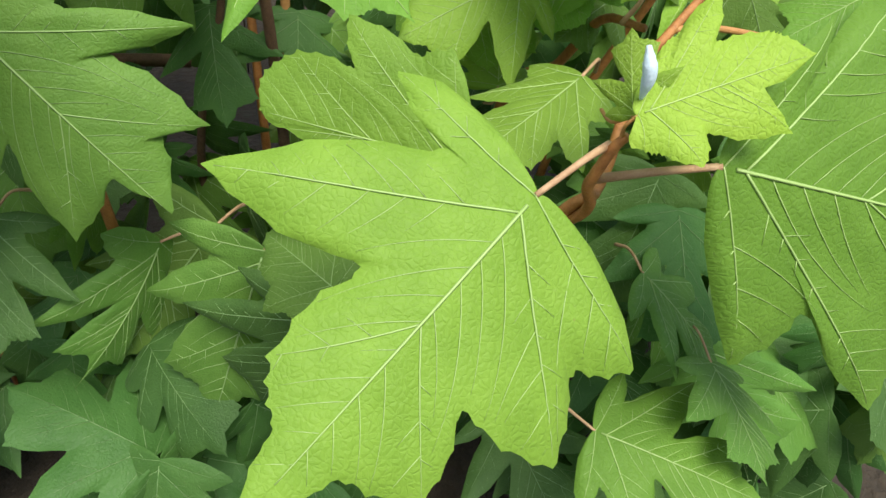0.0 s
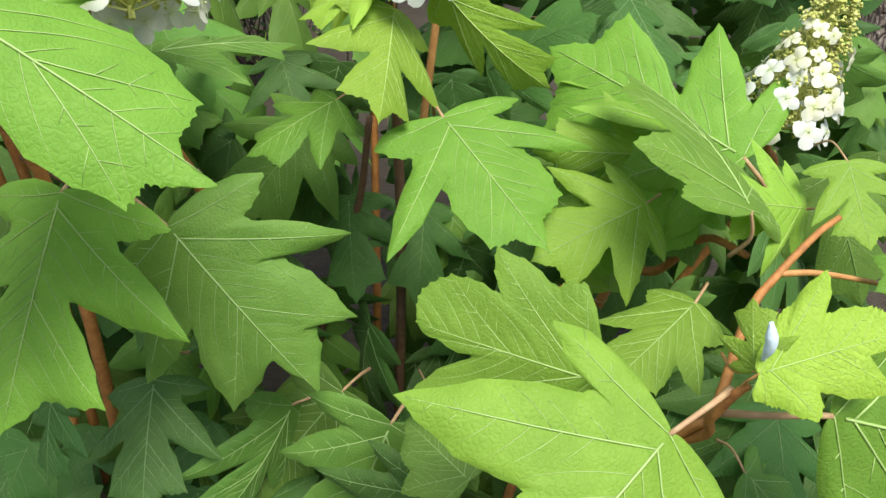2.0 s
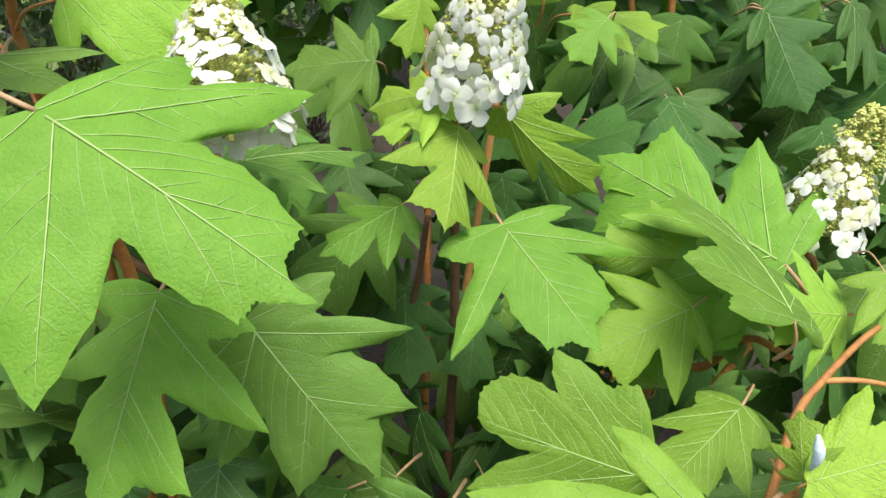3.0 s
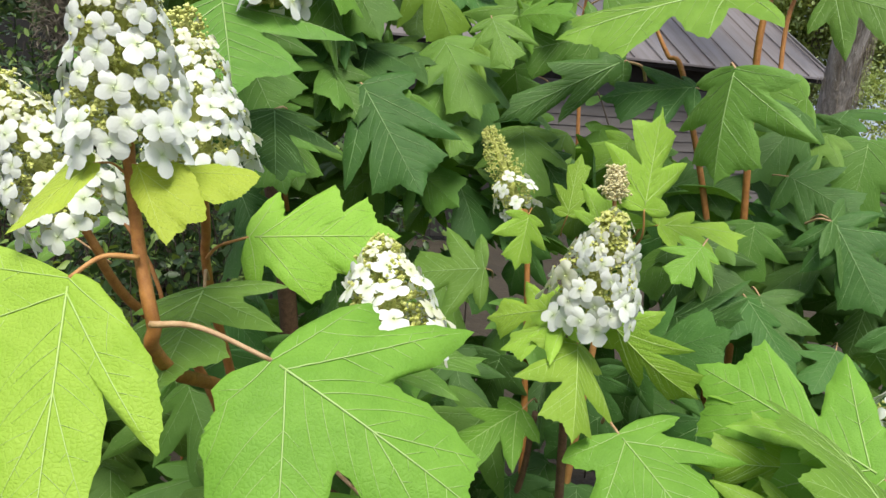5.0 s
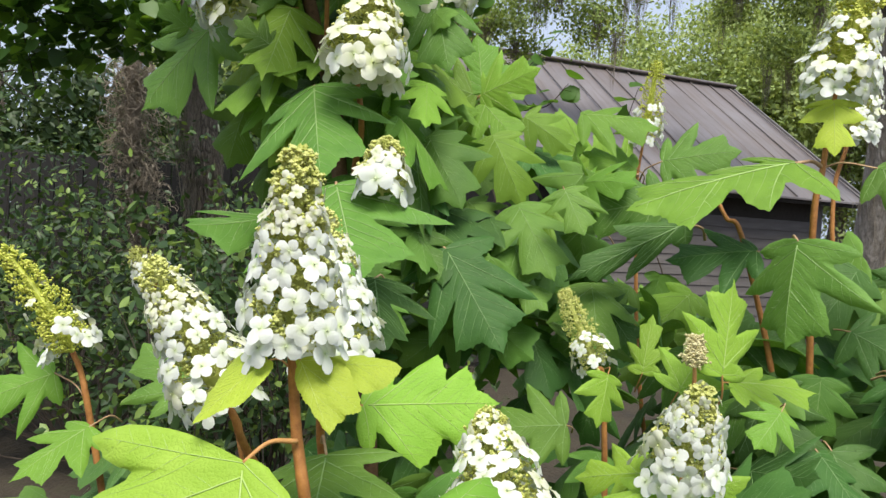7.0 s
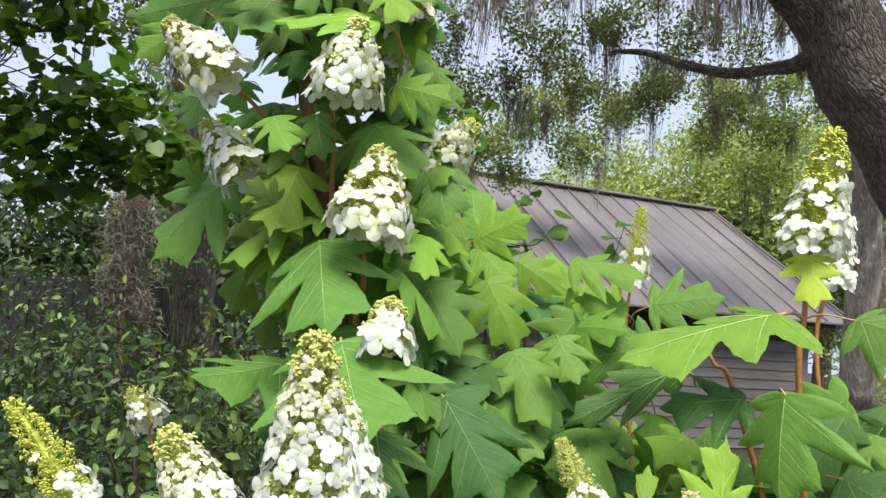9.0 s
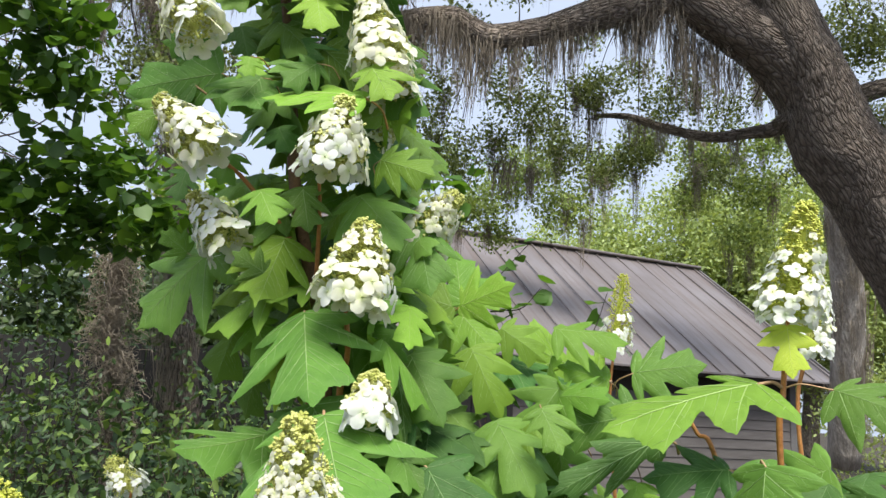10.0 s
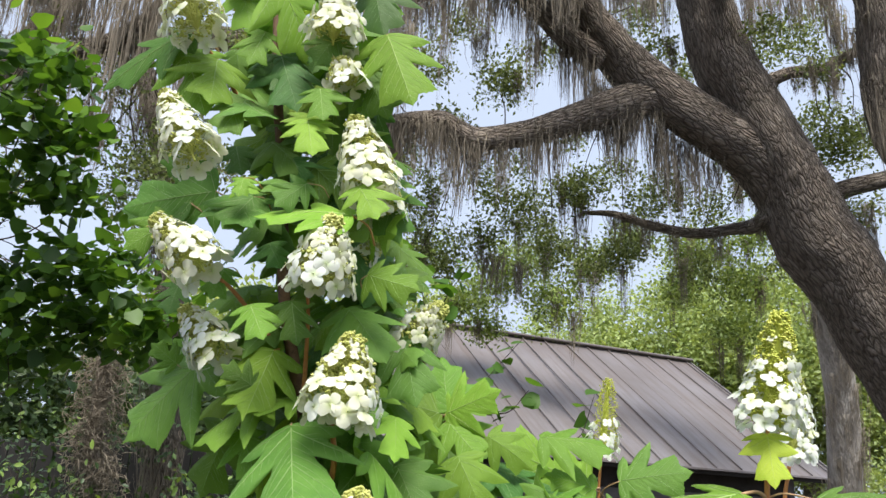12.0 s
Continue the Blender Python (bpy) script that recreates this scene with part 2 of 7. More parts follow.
def bark_material():
    m, n, l, p = material("oak_bark", 0.9)
    uv = n.new("ShaderNodeUVMap")
    uv.uv_map = "plan"
    mp = n.new("ShaderNodeMapping")
    mp.inputs["Scale"].default_value = (1, 0.22, 1)
    l.new(uv.outputs["UV"], mp.inputs["Vector"])
    warp = n.new("ShaderNodeVectorMath")
    warp.operation = "MULTIPLY_ADD"
    nz = n.new("ShaderNodeTexNoise")
    nz.inputs["Scale"].default_value, nz.inputs["Detail"].default_value = 6, 4
    l.new(mp.outputs["Vector"], nz.inputs["Vector"])
    l.new(nz.outputs["Color"], warp.inputs[0])
    warp.inputs[1].default_value = (0.07, 0.05, 0)
    l.new(mp.outputs["Vector"], warp.inputs[2])
    cells = []
    for size in (40, 95):
        v = n.new("ShaderNodeTexVoronoi")
        v.feature = "DISTANCE_TO_EDGE"
        v.inputs["Scale"].default_value = size
        l.new(warp.outputs["Vector"], v.inputs["Vector"])
        cells.append(ramp(n, l, v.outputs["Distance"], [(0.01, (0, 0, 0)), (0.13, (0.6, 0.6, 0.6)), (0.34, (1, 1, 1))]))
    rough = ramp(n, l, noise_of(n, l, mp.outputs["Vector"], 0.02, 6, 0.7), [(0.3, (0, 0, 0)), (0.62, (1, 1, 1))])
    plate = mix(n, l, 0.16, mix(n, l, 0.22, cells[0], cells[1]), rough)
    c = ramp(n, l, noise_of(n, l, warp.outputs["Vector"], 0.05, 5), [(0.3, (0.30, 0.235, 0.185)), (0.55, (0.48, 0.395, 0.325)), (0.78, (0.60, 0.52, 0.45))])
    c = mix(n, l, plate, (0.07, 0.052, 0.04), c)
    big = ramp(n, l, noise_of(n, l, uv.outputs["UV"], 0.6, 3), [(0.55, (0, 0, 0)), (0.75, (1, 1, 1))])
    c = mix(n, l, calc(n, l, "MULTIPLY", big, 0.35), c, (0.13, 0.14, 0.08))
    l.new(c, p.inputs["Base Color"])
    h = calc(n, l, "ADD", plate, calc(n, l, "MULTIPLY", noise_of(n, l, mp.outputs["Vector"], 0.012, 4), 0.4))
    bump(n, l, p, h, 0.085, 1.0)
    return m


BARK = bark_material()
LICHEN_BARK = surface("pale_lichen_bark", [(0.35, (0.16, 0.14, 0.12)), (0.55, (0.36, 0.325, 0.29)), (0.7, (0.52, 0.49, 0.45))], 0.22, 0.95, 0.06, 0.06, (1, 1, 0.25))


def small_leaf(name, stops, rough=0.5, through_light=0.3):
    m, n, l, p = material(name, rough)
    geo = n.new("ShaderNodeNewGeometry")
    c = ramp(n, l, geo.outputs["Random Per Island"], stops)
    l.new(c, p.inputs["Base Color"])
    thin_leaf(n, l, p, c, through_light, n["Material Output"])
    return m


OAK_LEAF = small_leaf("oak_small_leaves", [(0.0, (0.08, 0.11, 0.045)), (0.6, (0.18, 0.23, 0.09)), (1.0, (0.32, 0.39, 0.16))], 0.5, 0.5)
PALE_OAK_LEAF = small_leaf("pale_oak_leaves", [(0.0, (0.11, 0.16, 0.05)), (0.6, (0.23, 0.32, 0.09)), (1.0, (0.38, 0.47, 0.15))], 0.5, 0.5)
# darker leaf copy: shade under the canopy is put into the colour
SHADED_LEAF = small_leaf("shaded_evergreen_leaves", [(0.0, (0.022, 0.045, 0.014)), (0.6, (0.05, 0.09, 0.028)), (1.0, (0.10, 0.15, 0.045))])
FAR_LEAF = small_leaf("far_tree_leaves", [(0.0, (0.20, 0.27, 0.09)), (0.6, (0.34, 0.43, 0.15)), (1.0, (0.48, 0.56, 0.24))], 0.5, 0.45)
ROUND_LEAF = small_leaf("round_tree_leaves", [(0.0, (0.04, 0.10, 0.015)), (0.7, (0.09, 0.20, 0.028)), (1.0, (0.17, 0.32, 0.04))], 0.45, 0.5)
PRIVET_LEAF = small_leaf("shrub_small_leaves", [(0.0, (0.022, 0.05, 0.015)), (0.7, (0.06, 0.115, 0.032)), (1.0, (0.26, 0.38, 0.08))], 0.45, 0.3)


# ---------- building helpers ----------
def mesh_of(name, verts, faces, mats, uvs=None, mat_index=None, smooth=True):
    me = bpy.data.meshes.new(name)
    me.from_pydata([tuple(v) for v in verts], [], faces)
    for m in (mats if isinstance(mats, (list, tuple)) else [mats]):
        me.materials.append(m)
    for key, data in (uvs or {}).items():
        layer = me.uv_layers.new(name=key)
        idx = np.empty(len(me.loops), dtype=np.int32)
        me.loops.foreach_get("vertex_index", idx)
        layer.data.foreach_set("uv", np.asarray(data, dtype=np.float32)[idx].ravel())
    if mat_index is not None:
        me.polygons.foreach_set("material_index", np.asarray(mat_index, dtype=np.int32))
    if smooth:
        me.polygons.foreach_set("use_smooth", np.ones(len(me.polygons), dtype=bool))
    me.update()
    return me


def part(name, me, parent, label="", m=None):
    ob = new(name, me)
    ob.parent = parent
    if m is not None:
        ob.matrix_basis = m
    if label:
        ob["label"] = label
    return ob


def thing(name, at, label, category, group="", kind=""):
    ob = new(name)
    ob.location = at
    return tagged(ob, label, category, group, kind)


def bez(p0, p1, p2, p3, n):
    t = np.linspace(0, 1, n, endpoint=False)[:, None]
    p0, p1, p2, p3 = (np.asarray(p, float) for p in (p0, p1, p2, p3))
    return (1 - t) ** 3 * p0 + 3 * t * (1 - t) ** 2 * p1 + 3 * t * t * (1 - t) * p2 + t ** 3 * p3


def glide(points, n):
    """A smooth line through points, n steps a span."""
    p = np.asarray(points, float)
    p = np.vstack([2 * p[0] - p[1], p, 2 * p[-1] - p[-2]])
    out = []
    for i in range(1, len(p) - 2):
        a, b, c, d = p[i - 1:i + 3]
        t = np.linspace(0, 1, n, endpoint=False)[:, None]
        out.append(0.5 * (2 * b + (c - a) * t + (2 * a - 5 * b + 4 * c - d) * t ** 2 + (3 * b - a - 3 * c + d) * t ** 3))
    out.append(p[-2:-1])
    return np.vstack(out)


def tube(line, radii, sides=8, lumps=0.0, rng=None):
    """A round bar along a line: vertices, faces and (round, along) coordinates in metres."""
    p = np.asarray(line, float)
    r = np.interp(np.linspace(0, 1, len(p)), np.linspace(0, 1, len(radii)), radii)
    d = np.gradient(p, axis=0)
    d /= np.linalg.norm(d, axis=1)[:, None] + 1e-12
    ref = np.array([0.0, 0, 1]) if abs(d[:, 2]).mean() < 0.8 else np.array([1.0, 0, 0])
    u = np.cross(d, ref)
    u /= np.linalg.norm(u, axis=1)[:, None] + 1e-12
    w = np.cross(d, u)
    a = np.linspace(0, 2 * np.pi, sides, endpoint=False)
    rr = r[:, None] * (1 + (rng.normal(0, lumps, (len(p), sides)) if lumps else 0))
    v = p[:, None] + rr[..., None] * (np.cos(a)[None, :, None] * u[:, None] + np.sin(a)[None, :, None] * w[:, None])
    k, s = len(p), sides
    f = [(i * s + j, i * s + (j + 1) % s, (i + 1) * s + (j + 1) % s, (i + 1) * s + j) for i in range(k - 1) for j in range(s)]
    f += [tuple(range(s - 1, -1, -1)), tuple((k - 1) * s + j for j in range(s))]
    along = np.concatenate([[0], np.cumsum(np.linalg.norm(np.diff(p, axis=0), axis=1))])
    plan = np.stack([np.broadcast_to(np.minimum(a, 2 * np.pi - a)[None], (k, s)) * r.mean(), np.broadcast_to(along[:, None], (k, s))], -1).reshape(-1, 2)
    return v.reshape(-1, 3), f, plan


def join(pieces):
    vs, fs, ps, at = [], [], [], 0
    for v, f, pl in pieces:
        vs.append(v)
        fs += [tuple(i + at for i in q) for q in f]
        ps.append(pl)
        at += len(v)
    return np.vstack(vs), fs, np.vstack(ps)


def box_mesh(name, size, mat, bevel=0.0):
    bm = bmesh.new()
    bmesh.ops.create_cube(bm, size=1.0)
    for v in bm.verts:
        v.co = Vector((v.co.x * size[0], v.co.y * size[1], v.co.z * size[2]))
    if bevel:
        bmesh.ops.bevel(bm, geom=bm.edges[:], offset=bevel, segments=1, affect="EDGES")
    me = bpy.data.meshes.new(name)
    bm.to_mesh(me)
    bm.free()
    me.materials.append(mat)
    return me


# ---------- ground ----------
def ground_sheet():
    xs = np.concatenate([np.linspace(-60, -7, 12), np.linspace(-6, 6, 41), np.linspace(7, 60, 12)])
    ys = np.concatenate([np.linspace(-40, -4, 8), np.linspace(-3, 9, 41), np.linspace(10, 120, 18)])
    v = [(x, y, 0.03 * noise.noise(Vector((x * 0.7, y * 0.7, 0))) - 0.02) for y in ys for x in xs]
    n = len(xs)
    f = [(j * n + i, j * n + i + 1, (j + 1) * n + i + 1, (j + 1) * n + i) for j in range(len(ys) - 1) for i in range(n - 1)]
    return mesh_of("ground", v, f, SOIL)


tagged(new("ground", ground_sheet()), "dark soil with leaf litter under the shrubs", "ground", kind="structure")

# ---------- shed ----------
SHED_AT, SHED_TURN = (3.856, 14.167), 35.0
EAVE, RIDGE, RUN, LONG, OVER = 2.2, 4.7, 3.6, 9.5, 0.55
shed = thing("shed", (SHED_AT[0], SHED_AT[1], 0), "weathered grey clapboard shed with a standing-seam tin roof", "shed")
shed.rotation_euler = (0, 0, radians(SHED_TURN))
# local axes: x along the ridge (0 at the far end, minus towards the near end), y into the shed from the eave


def shed_roof():
    slope = math.atan2(RIDGE - EAVE, RUN)
    for side, name in ((1, "roof"), (-1, "roof")):
        nx = 20
        deep = math.hypot(RIDGE - EAVE, RUN)
        xs, ts = np.linspace(-LONG, 0, nx), np.linspace(0, 1, 9)
        rng = np.random.default_rng(5)
        v, f = [], []
        for low in (0, 1):
            for t in ts:
                for x in xs:
                    sag = 0.035 * math.sin(math.pi * t) * math.sin(x * 1.3 + 1)
                    y = RUN * t if side > 0 else 2 * RUN - RUN * t
                    v.append((x, y, EAVE + (RIDGE - EAVE) * t - sag - low * 0.03))
        c, k = nx, nx * 9
        for j in range(8):
            for i in range(nx - 1):
                a = j * c + i
                f.append((a, a + 1, a + c + 1, a + c))
                f.append((k + a, k + a + c, k + a + c + 1, k + a + 1))
        for i in range(nx - 1):
            f.append((i, k + i, k + i + 1, i + 1))
            f.append((8 * c + i, 8 * c + i + 1, k + 8 * c + i + 1, k + 8 * c + i))
        for j in range(8):
            f.append((j * c, (j + 1) * c, k + (j + 1) * c, k + j * c))
            f.append((j * c + c - 1, k + j * c + c - 1, k + (j + 1) * c + c - 1, (j + 1) * c + c - 1))
        if side < 0:
            f = [q[::-1] for q in f]
        roof = part("roof", mesh_of("roof", v, f, TIN, smooth=False), shed, "rust-streaked grey tin roof")
        seam_me = box_mesh("seam", (0.026, deep, 0.03), TIN, 0.008)
        if side > 0:
            for x in np.arange(-LONG + 0.02, 0.05, 0.52):
                m = pose(x, RUN / 2, (EAVE + RIDGE) / 2 + 0.022, math.degrees(slope))
                part("seam", seam_me, roof, m=m)
    part("ridge_cap", box_mesh("ridge_cap", (LONG + 0.1, 0.24, 0.05), TIN, 0.015), shed, m=pose(-LONG / 2, RUN, RIDGE + 0.035))
    part("rake_trim", box_mesh("rake_trim", (0.04, math.hypot(RIDGE - EAVE, RUN), 0.14), TRIM, 0.006), shed, m=pose(0.02, RUN / 2, (EAVE + RIDGE) / 2 - 0.05, math.degrees(slope)))
    # dark board below the roof edge, put in for the shade there
    part("shaded_fascia", box_mesh("shaded_fascia", (LONG, 0.04, 0.12), DARK_WOOD, 0.005), shed, m=pose(-LONG / 2, 0.10, EAVE - 0.03))


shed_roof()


def shed_walls():
    x0, x1, y0, top = -LONG + OVER, -OVER, OVER, EAVE + 0.30
    wall = part("wall", box_mesh("wall", (x1 - x0, 0.12, top), DARK_WOOD), shed, m=pose((x0 + x1) / 2, y0 + 0.07, top / 2))
    part("wall", box_mesh("wall", (0.12, 2 * RUN - 2 * OVER, EAVE + 0.2), DARK_WOOD), shed, m=pose(x1 - 0.07, RUN, (EAVE + 0.2) / 2))
    part("wall", box_mesh("wall", (0.12, 2 * RUN - 2 * OVER, EAVE + 0.2), DARK_WOOD), shed, m=pose(x0 + 0.07, RUN, (EAVE + 0.2) / 2))
    bm = bmesh.new()
    for x in (x1 - 0.12, x1):
        for p in ((x, OVER, EAVE + 0.1), (x, 2 * RUN - OVER, EAVE + 0.1), (x, RUN, RIDGE - 0.1)):
            bm.verts.new(p)
    bm.verts.ensure_lookup_table()
    a = bm.verts
    for q in ((0, 1, 2), (5, 4, 3), (0, 3, 4, 1), (1, 4, 5, 2), (2, 5, 3, 0)):
        bm.faces.new([a[i] for i in q])
    me = bpy.data.meshes.new("gable")
    bm.to_mesh(me)
    bm.free()
    me.materials.append(SIDING)
    part("gable", me, shed)
    # lapped boards, round the window opening
    wx0, wx1, wz0, wz1 = -7.3, -6.3, 0.75, 1.72
    # top strip left unboarded: the dark wall stands in for the eave's shade
    rows = int((top - 0.62) / 0.165)
    cache = {}

    def board(xa, xb, z):
        key = round(xb - xa, 2)
        if key not in cache:
            cache[key] = box_mesh("clapboard", (xb - xa, 0.022, 0.185), SIDING, 0.004)
        part("clapboard", cache[key], wall, m=wall.matrix_basis.inverted() @ pose((xa + xb) / 2, y0 - 0.012, z + 0.09, -6))

    for r in range(rows):
        z = r * 0.165
        cut = -4.2 if r % 2 else -3.1
        spans = [(x0 + 0.1, cut), (cut, x1 - 0.1)]
        if wz0 - 0.19 < z < wz1:
            spans = [(x0 + 0.1, wx0 - 0.06), (wx1 + 0.06, cut), (cut, x1 - 0.1)]
        for xa, xb in spans:
            board(xa, xb, z)
    for x in (x0 + 0.05, x1 - 0.05):
        part("corner_board", box_mesh("corner_board", (0.14, 0.05, top), TRIM, 0.006), shed, m=pose(x, y0 - 0.02, top / 2))
    win = part("window", box_mesh("window", (1.0, 0.03, 0.97), GLASS_M), shed, "small old window with faded red frame", pose((wx0 + wx1) / 2, y0 - 0.005, (wz0 + wz1) / 2))
    for dx in (-0.5, -0.17, 0.17, 0.5):
        part("frame", box_mesh("frame", (0.07 if abs(dx) > 0.3 else 0.035, 0.06, 1.02), RED_FRAME, 0.005), win, m=pose(dx, -0.02, 0))
    for dz in (-0.49, 0.0, 0.49):
        part("frame", box_mesh("frame", (1.05, 0.058, 0.07 if dz else 0.035), RED_FRAME, 0.005), win, m=pose(0, -0.021, dz))
    part("shutter", box_mesh("shutter", (0.5, 0.04, 1.0), DARK_WOOD, 0.006), shed, "dark open shutter", pose(wx0 - 0.4, y0 - 0.04, (wz0 + wz1) / 2))


shed_walls()

# ---------- fence ----------
fence = thing("fence", (-4.6, 6.6, 0), "dark weathered board fence behind shrubs", "fence")
fence.rotation_euler = (0, 0, radians(12))
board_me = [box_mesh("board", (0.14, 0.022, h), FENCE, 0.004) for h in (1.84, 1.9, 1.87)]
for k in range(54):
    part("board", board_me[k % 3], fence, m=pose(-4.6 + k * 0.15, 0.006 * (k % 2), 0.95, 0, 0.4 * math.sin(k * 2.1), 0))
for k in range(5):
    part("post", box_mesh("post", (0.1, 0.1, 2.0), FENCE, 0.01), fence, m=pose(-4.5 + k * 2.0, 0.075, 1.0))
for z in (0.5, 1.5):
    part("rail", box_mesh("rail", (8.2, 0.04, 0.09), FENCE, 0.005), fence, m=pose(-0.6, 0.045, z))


# ---------- oak ----------
oak = thing("live_oak", (3.3, 8.2, 0), "leaning live oak with furrowed bark and hanging moss", "tree")


def limb(tree, points, radii, name="limb", sides=28, lumps=0.02, steps=10, mat=None):
    rng = np.random.default_rng(int(abs(points[0][0]) * 100) + len(points))
    line = glide(points, steps)
    v, f, plan = tube(line, radii, sides)
    for p in v:
        w = Vector(p)
        p += np.array(noise.noise_vector(w * 1.7)) * radii[0] * 0.10 + np.array(noise.noise_vector(w * 6)) * radii[0] * 0.03
    part(name, mesh_of(name, v, f, mat or BARK, {"plan": plan}), tree, m=tree.matrix_basis.inverted())
    return line


TRUNK = limb(oak, [(3.9, 7.95, 1.1), (2.92, 7.4, 2.37), (2.04, 6.83, 3.62), (1.7, 6.6, 4.1), (1.43, 6.38, 4.58), (1.16, 6.17, 5.06), (0.9, 5.95, 5.54), (0.75, 5.76, 6.03), (0.66, 5.58, 6.51), (0.49, 5.22, 7.49)], [0.48, 0.42, 0.375, 0.36, 0.335, 0.30, 0.265, 0.25, 0.23, 0.2], "trunk", 40, 0.014, 12)
LEFTB = limb(oak, [(1.6, 6.56, 4.28), (1.17, 6.29, 4.69), (0.76, 6.08, 4.92), (0.4, 5.89, 5.11), (0.05, 5.73, 5.35), (-0.19, 5.55, 5.59), (-0.39, 5.37, 5.84), (-0.68, 5.09, 6.18), (-1.05, 4.76, 6.61)], [0.3, 0.265, 0.24, 0.22, 0.205, 0.18, 0.16, 0.13, 0.1], steps=12)
LEFTC = limb(oak, [(-0.2, 5.62, 5.37), (-0.45, 5.43, 5.48), (-0.66, 5.28, 5.63), (-0.9, 5.07, 5.78), (-1.28, 4.78, 6.11)], [0.14, 0.115, 0.1, 0.09, 0.07], sides=18)
LIMB = limb(oak, [(0.62, 6.02, 4.99), (0.3, 5.86, 5.1), (-0.01, 5.74, 4.97), (-0.26, 5.63, 4.84), (-0.5, 5.6, 4.75), (-0.79, 5.58, 4.65), (-1.09, 5.54, 4.59), (-1.28, 5.5, 4.57), (-1.42, 5.46, 4.62), (-1.55, 5.4, 4.7), (-1.75, 5.36, 4.7), (-2.02, 5.32, 4.67), (-2.65, 5.23, 4.52)], [0.16, 0.18, 0.175, 0.15, 0.13, 0.115, 0.105, 0.105, 0.11, 0.085, 0.075, 0.065, 0.04], steps=12)
LOW = limb(oak, [(1.37, 6.51, 4.18), (1.23, 6.7, 4.14), (1.01, 6.77, 4.13), (0.76, 6.83, 4.12), (0.5, 6.87, 4.17), (0.24, 6.89, 4.25), (-0.07, 6.9, 4.36), (-0.38, 6.93, 4.39)], [0.11, 0.075, 0.055, 0.05, 0.048, 0.045, 0.035, 0.02], sides=14)
R1 = limb(oak, [(1.22, 6.33, 5.26), (1.38, 6.3, 5.43), (1.59, 6.32, 5.54), (1.85, 6.36, 5.57), (2.04, 6.36, 5.67), (2.25, 6.36, 5.8), (2.65, 6.36, 6.05)], [0.09, 0.065, 0.055, 0.055, 0.05, 0.045], sides=14)
R2 = limb(oak, [(1.79, 6.74, 4.38), (1.97, 6.75, 4.47), (2.16, 6.76, 4.55), (2.42, 6.79, 4.62), (2.74, 6.83, 4.71)], [0.12, 0.09, 0.08, 0.075], sides=14)
oak_far = thing("live_oak", (2.5, 12.3, 0), "moss-draped oak trunk beyond the shed's end", "tree")
R3 = limb(oak_far, [(3.3, 12.29, 0.92), (3.25, 11.56, 3.09), (3.06, 11.11, 4.33), (2.87, 10.73, 5.33), (2.32, 10.16, 6.69), (1.53, 9.62, 7.82)], [0.24, 0.22, 0.2, 0.18, 0.16, 0.12], "trunk", 20, mat=LICHEN_BARK)
oak_side = thing("live_oak", (2.7, 6.6, 0), "slim oak limb hung with moss", "tree")
R5 = limb(oak_side, [(2.9, 6.6, 0), (2.85, 6.5, 2.5)] + [(2.58, 6.28, 4.33), (2.3, 6.08, 4.74), (2.18, 5.88, 5.29), (2.12, 5.68, 5.84), (1.93, 5.39, 6.58)], [0.3, 0.28, 0.2, 0.18, 0.15, 0.14, 0.12], "trunk", 18)
oak_left = thing("live_oak", (-3.6, 6.0, 0), "dark oak trunk and limb draped with moss", "tree")
R6 = limb(oak_left, [(-3.6, 6.1, 0)] + [(-4.13, 6.64, 0.33), (-4.14, 6.15, 1.81), (-4.11, 5.83, 2.81), (-4.14, 5.33, 4.29), (-4.34, 4.96, 5.26)], [0.16, 0.14, 0.13, 0.11, 0.09], "trunk", 18)
R7 = limb(oak_left, [(-2.29, 4.93, 5), (-3.24, 4.68, 5.18), (-4.04, 4.53, 5.11), (-4.57, 4.46, 5.02), (-4.95, 4.43, 4.86), (-5.52, 4.37, 4.69)], [0.07, 0.10, 0.10, 0.09, 0.08, 0.06], sides=12)
R8 = limb(oak_left, [(-4.14, 3.85, 5.47), (-4.43, 3.94, 5.04), (-4.63, 3.96, 4.86), (-4.94, 3.97, 4.63)], [0.05, 0.05, 0.04, 0.03], sides=10)


UP_A = limb(oak, [(0.62, 5.5, 6.9), (0.37, 4.77, 6.1), (-0.24, 4.9, 5.95), (-0.98, 5.13, 6.05), (-1.71, 5.14, 6.17), (-2.34, 5.05, 6.33), (-3.07, 4.89, 6.46)], [0.12, 0.1, 0.09, 0.08, 0.07, 0.05], sides=12)
UP_B = limb(oak, [(0.8, 5.85, 5.95), (0.98, 5.2, 6.05), (1.35, 5.47, 6.05), (1.88, 5.66, 6.21), (2.59, 5.87, 6.24)], [0.1, 0.09, 0.08, 0.07, 0.05], sides=12)
UP_C = limb(oak_left, [(-4.43, 3.34, 4.11), (-4.22, 3.64, 4.44), (-3.91, 3.91, 4.67), (-3.67, 4.05, 4.95), (-3.47, 4.18, 5.34), (-3.14, 4.29, 5.79)], [0.05, 0.06, 0.065, 0.07, 0.08, 0.08], sides=12)
UP_D = limb(oak_left, [(-4.22, 2.86, 4.59), (-4.07, 3.32, 4.84), (-3.87, 3.7, 5.17), (-3.58, 4.04, 5.57)], [0.05, 0.06, 0.06, 0.06], sides=12)


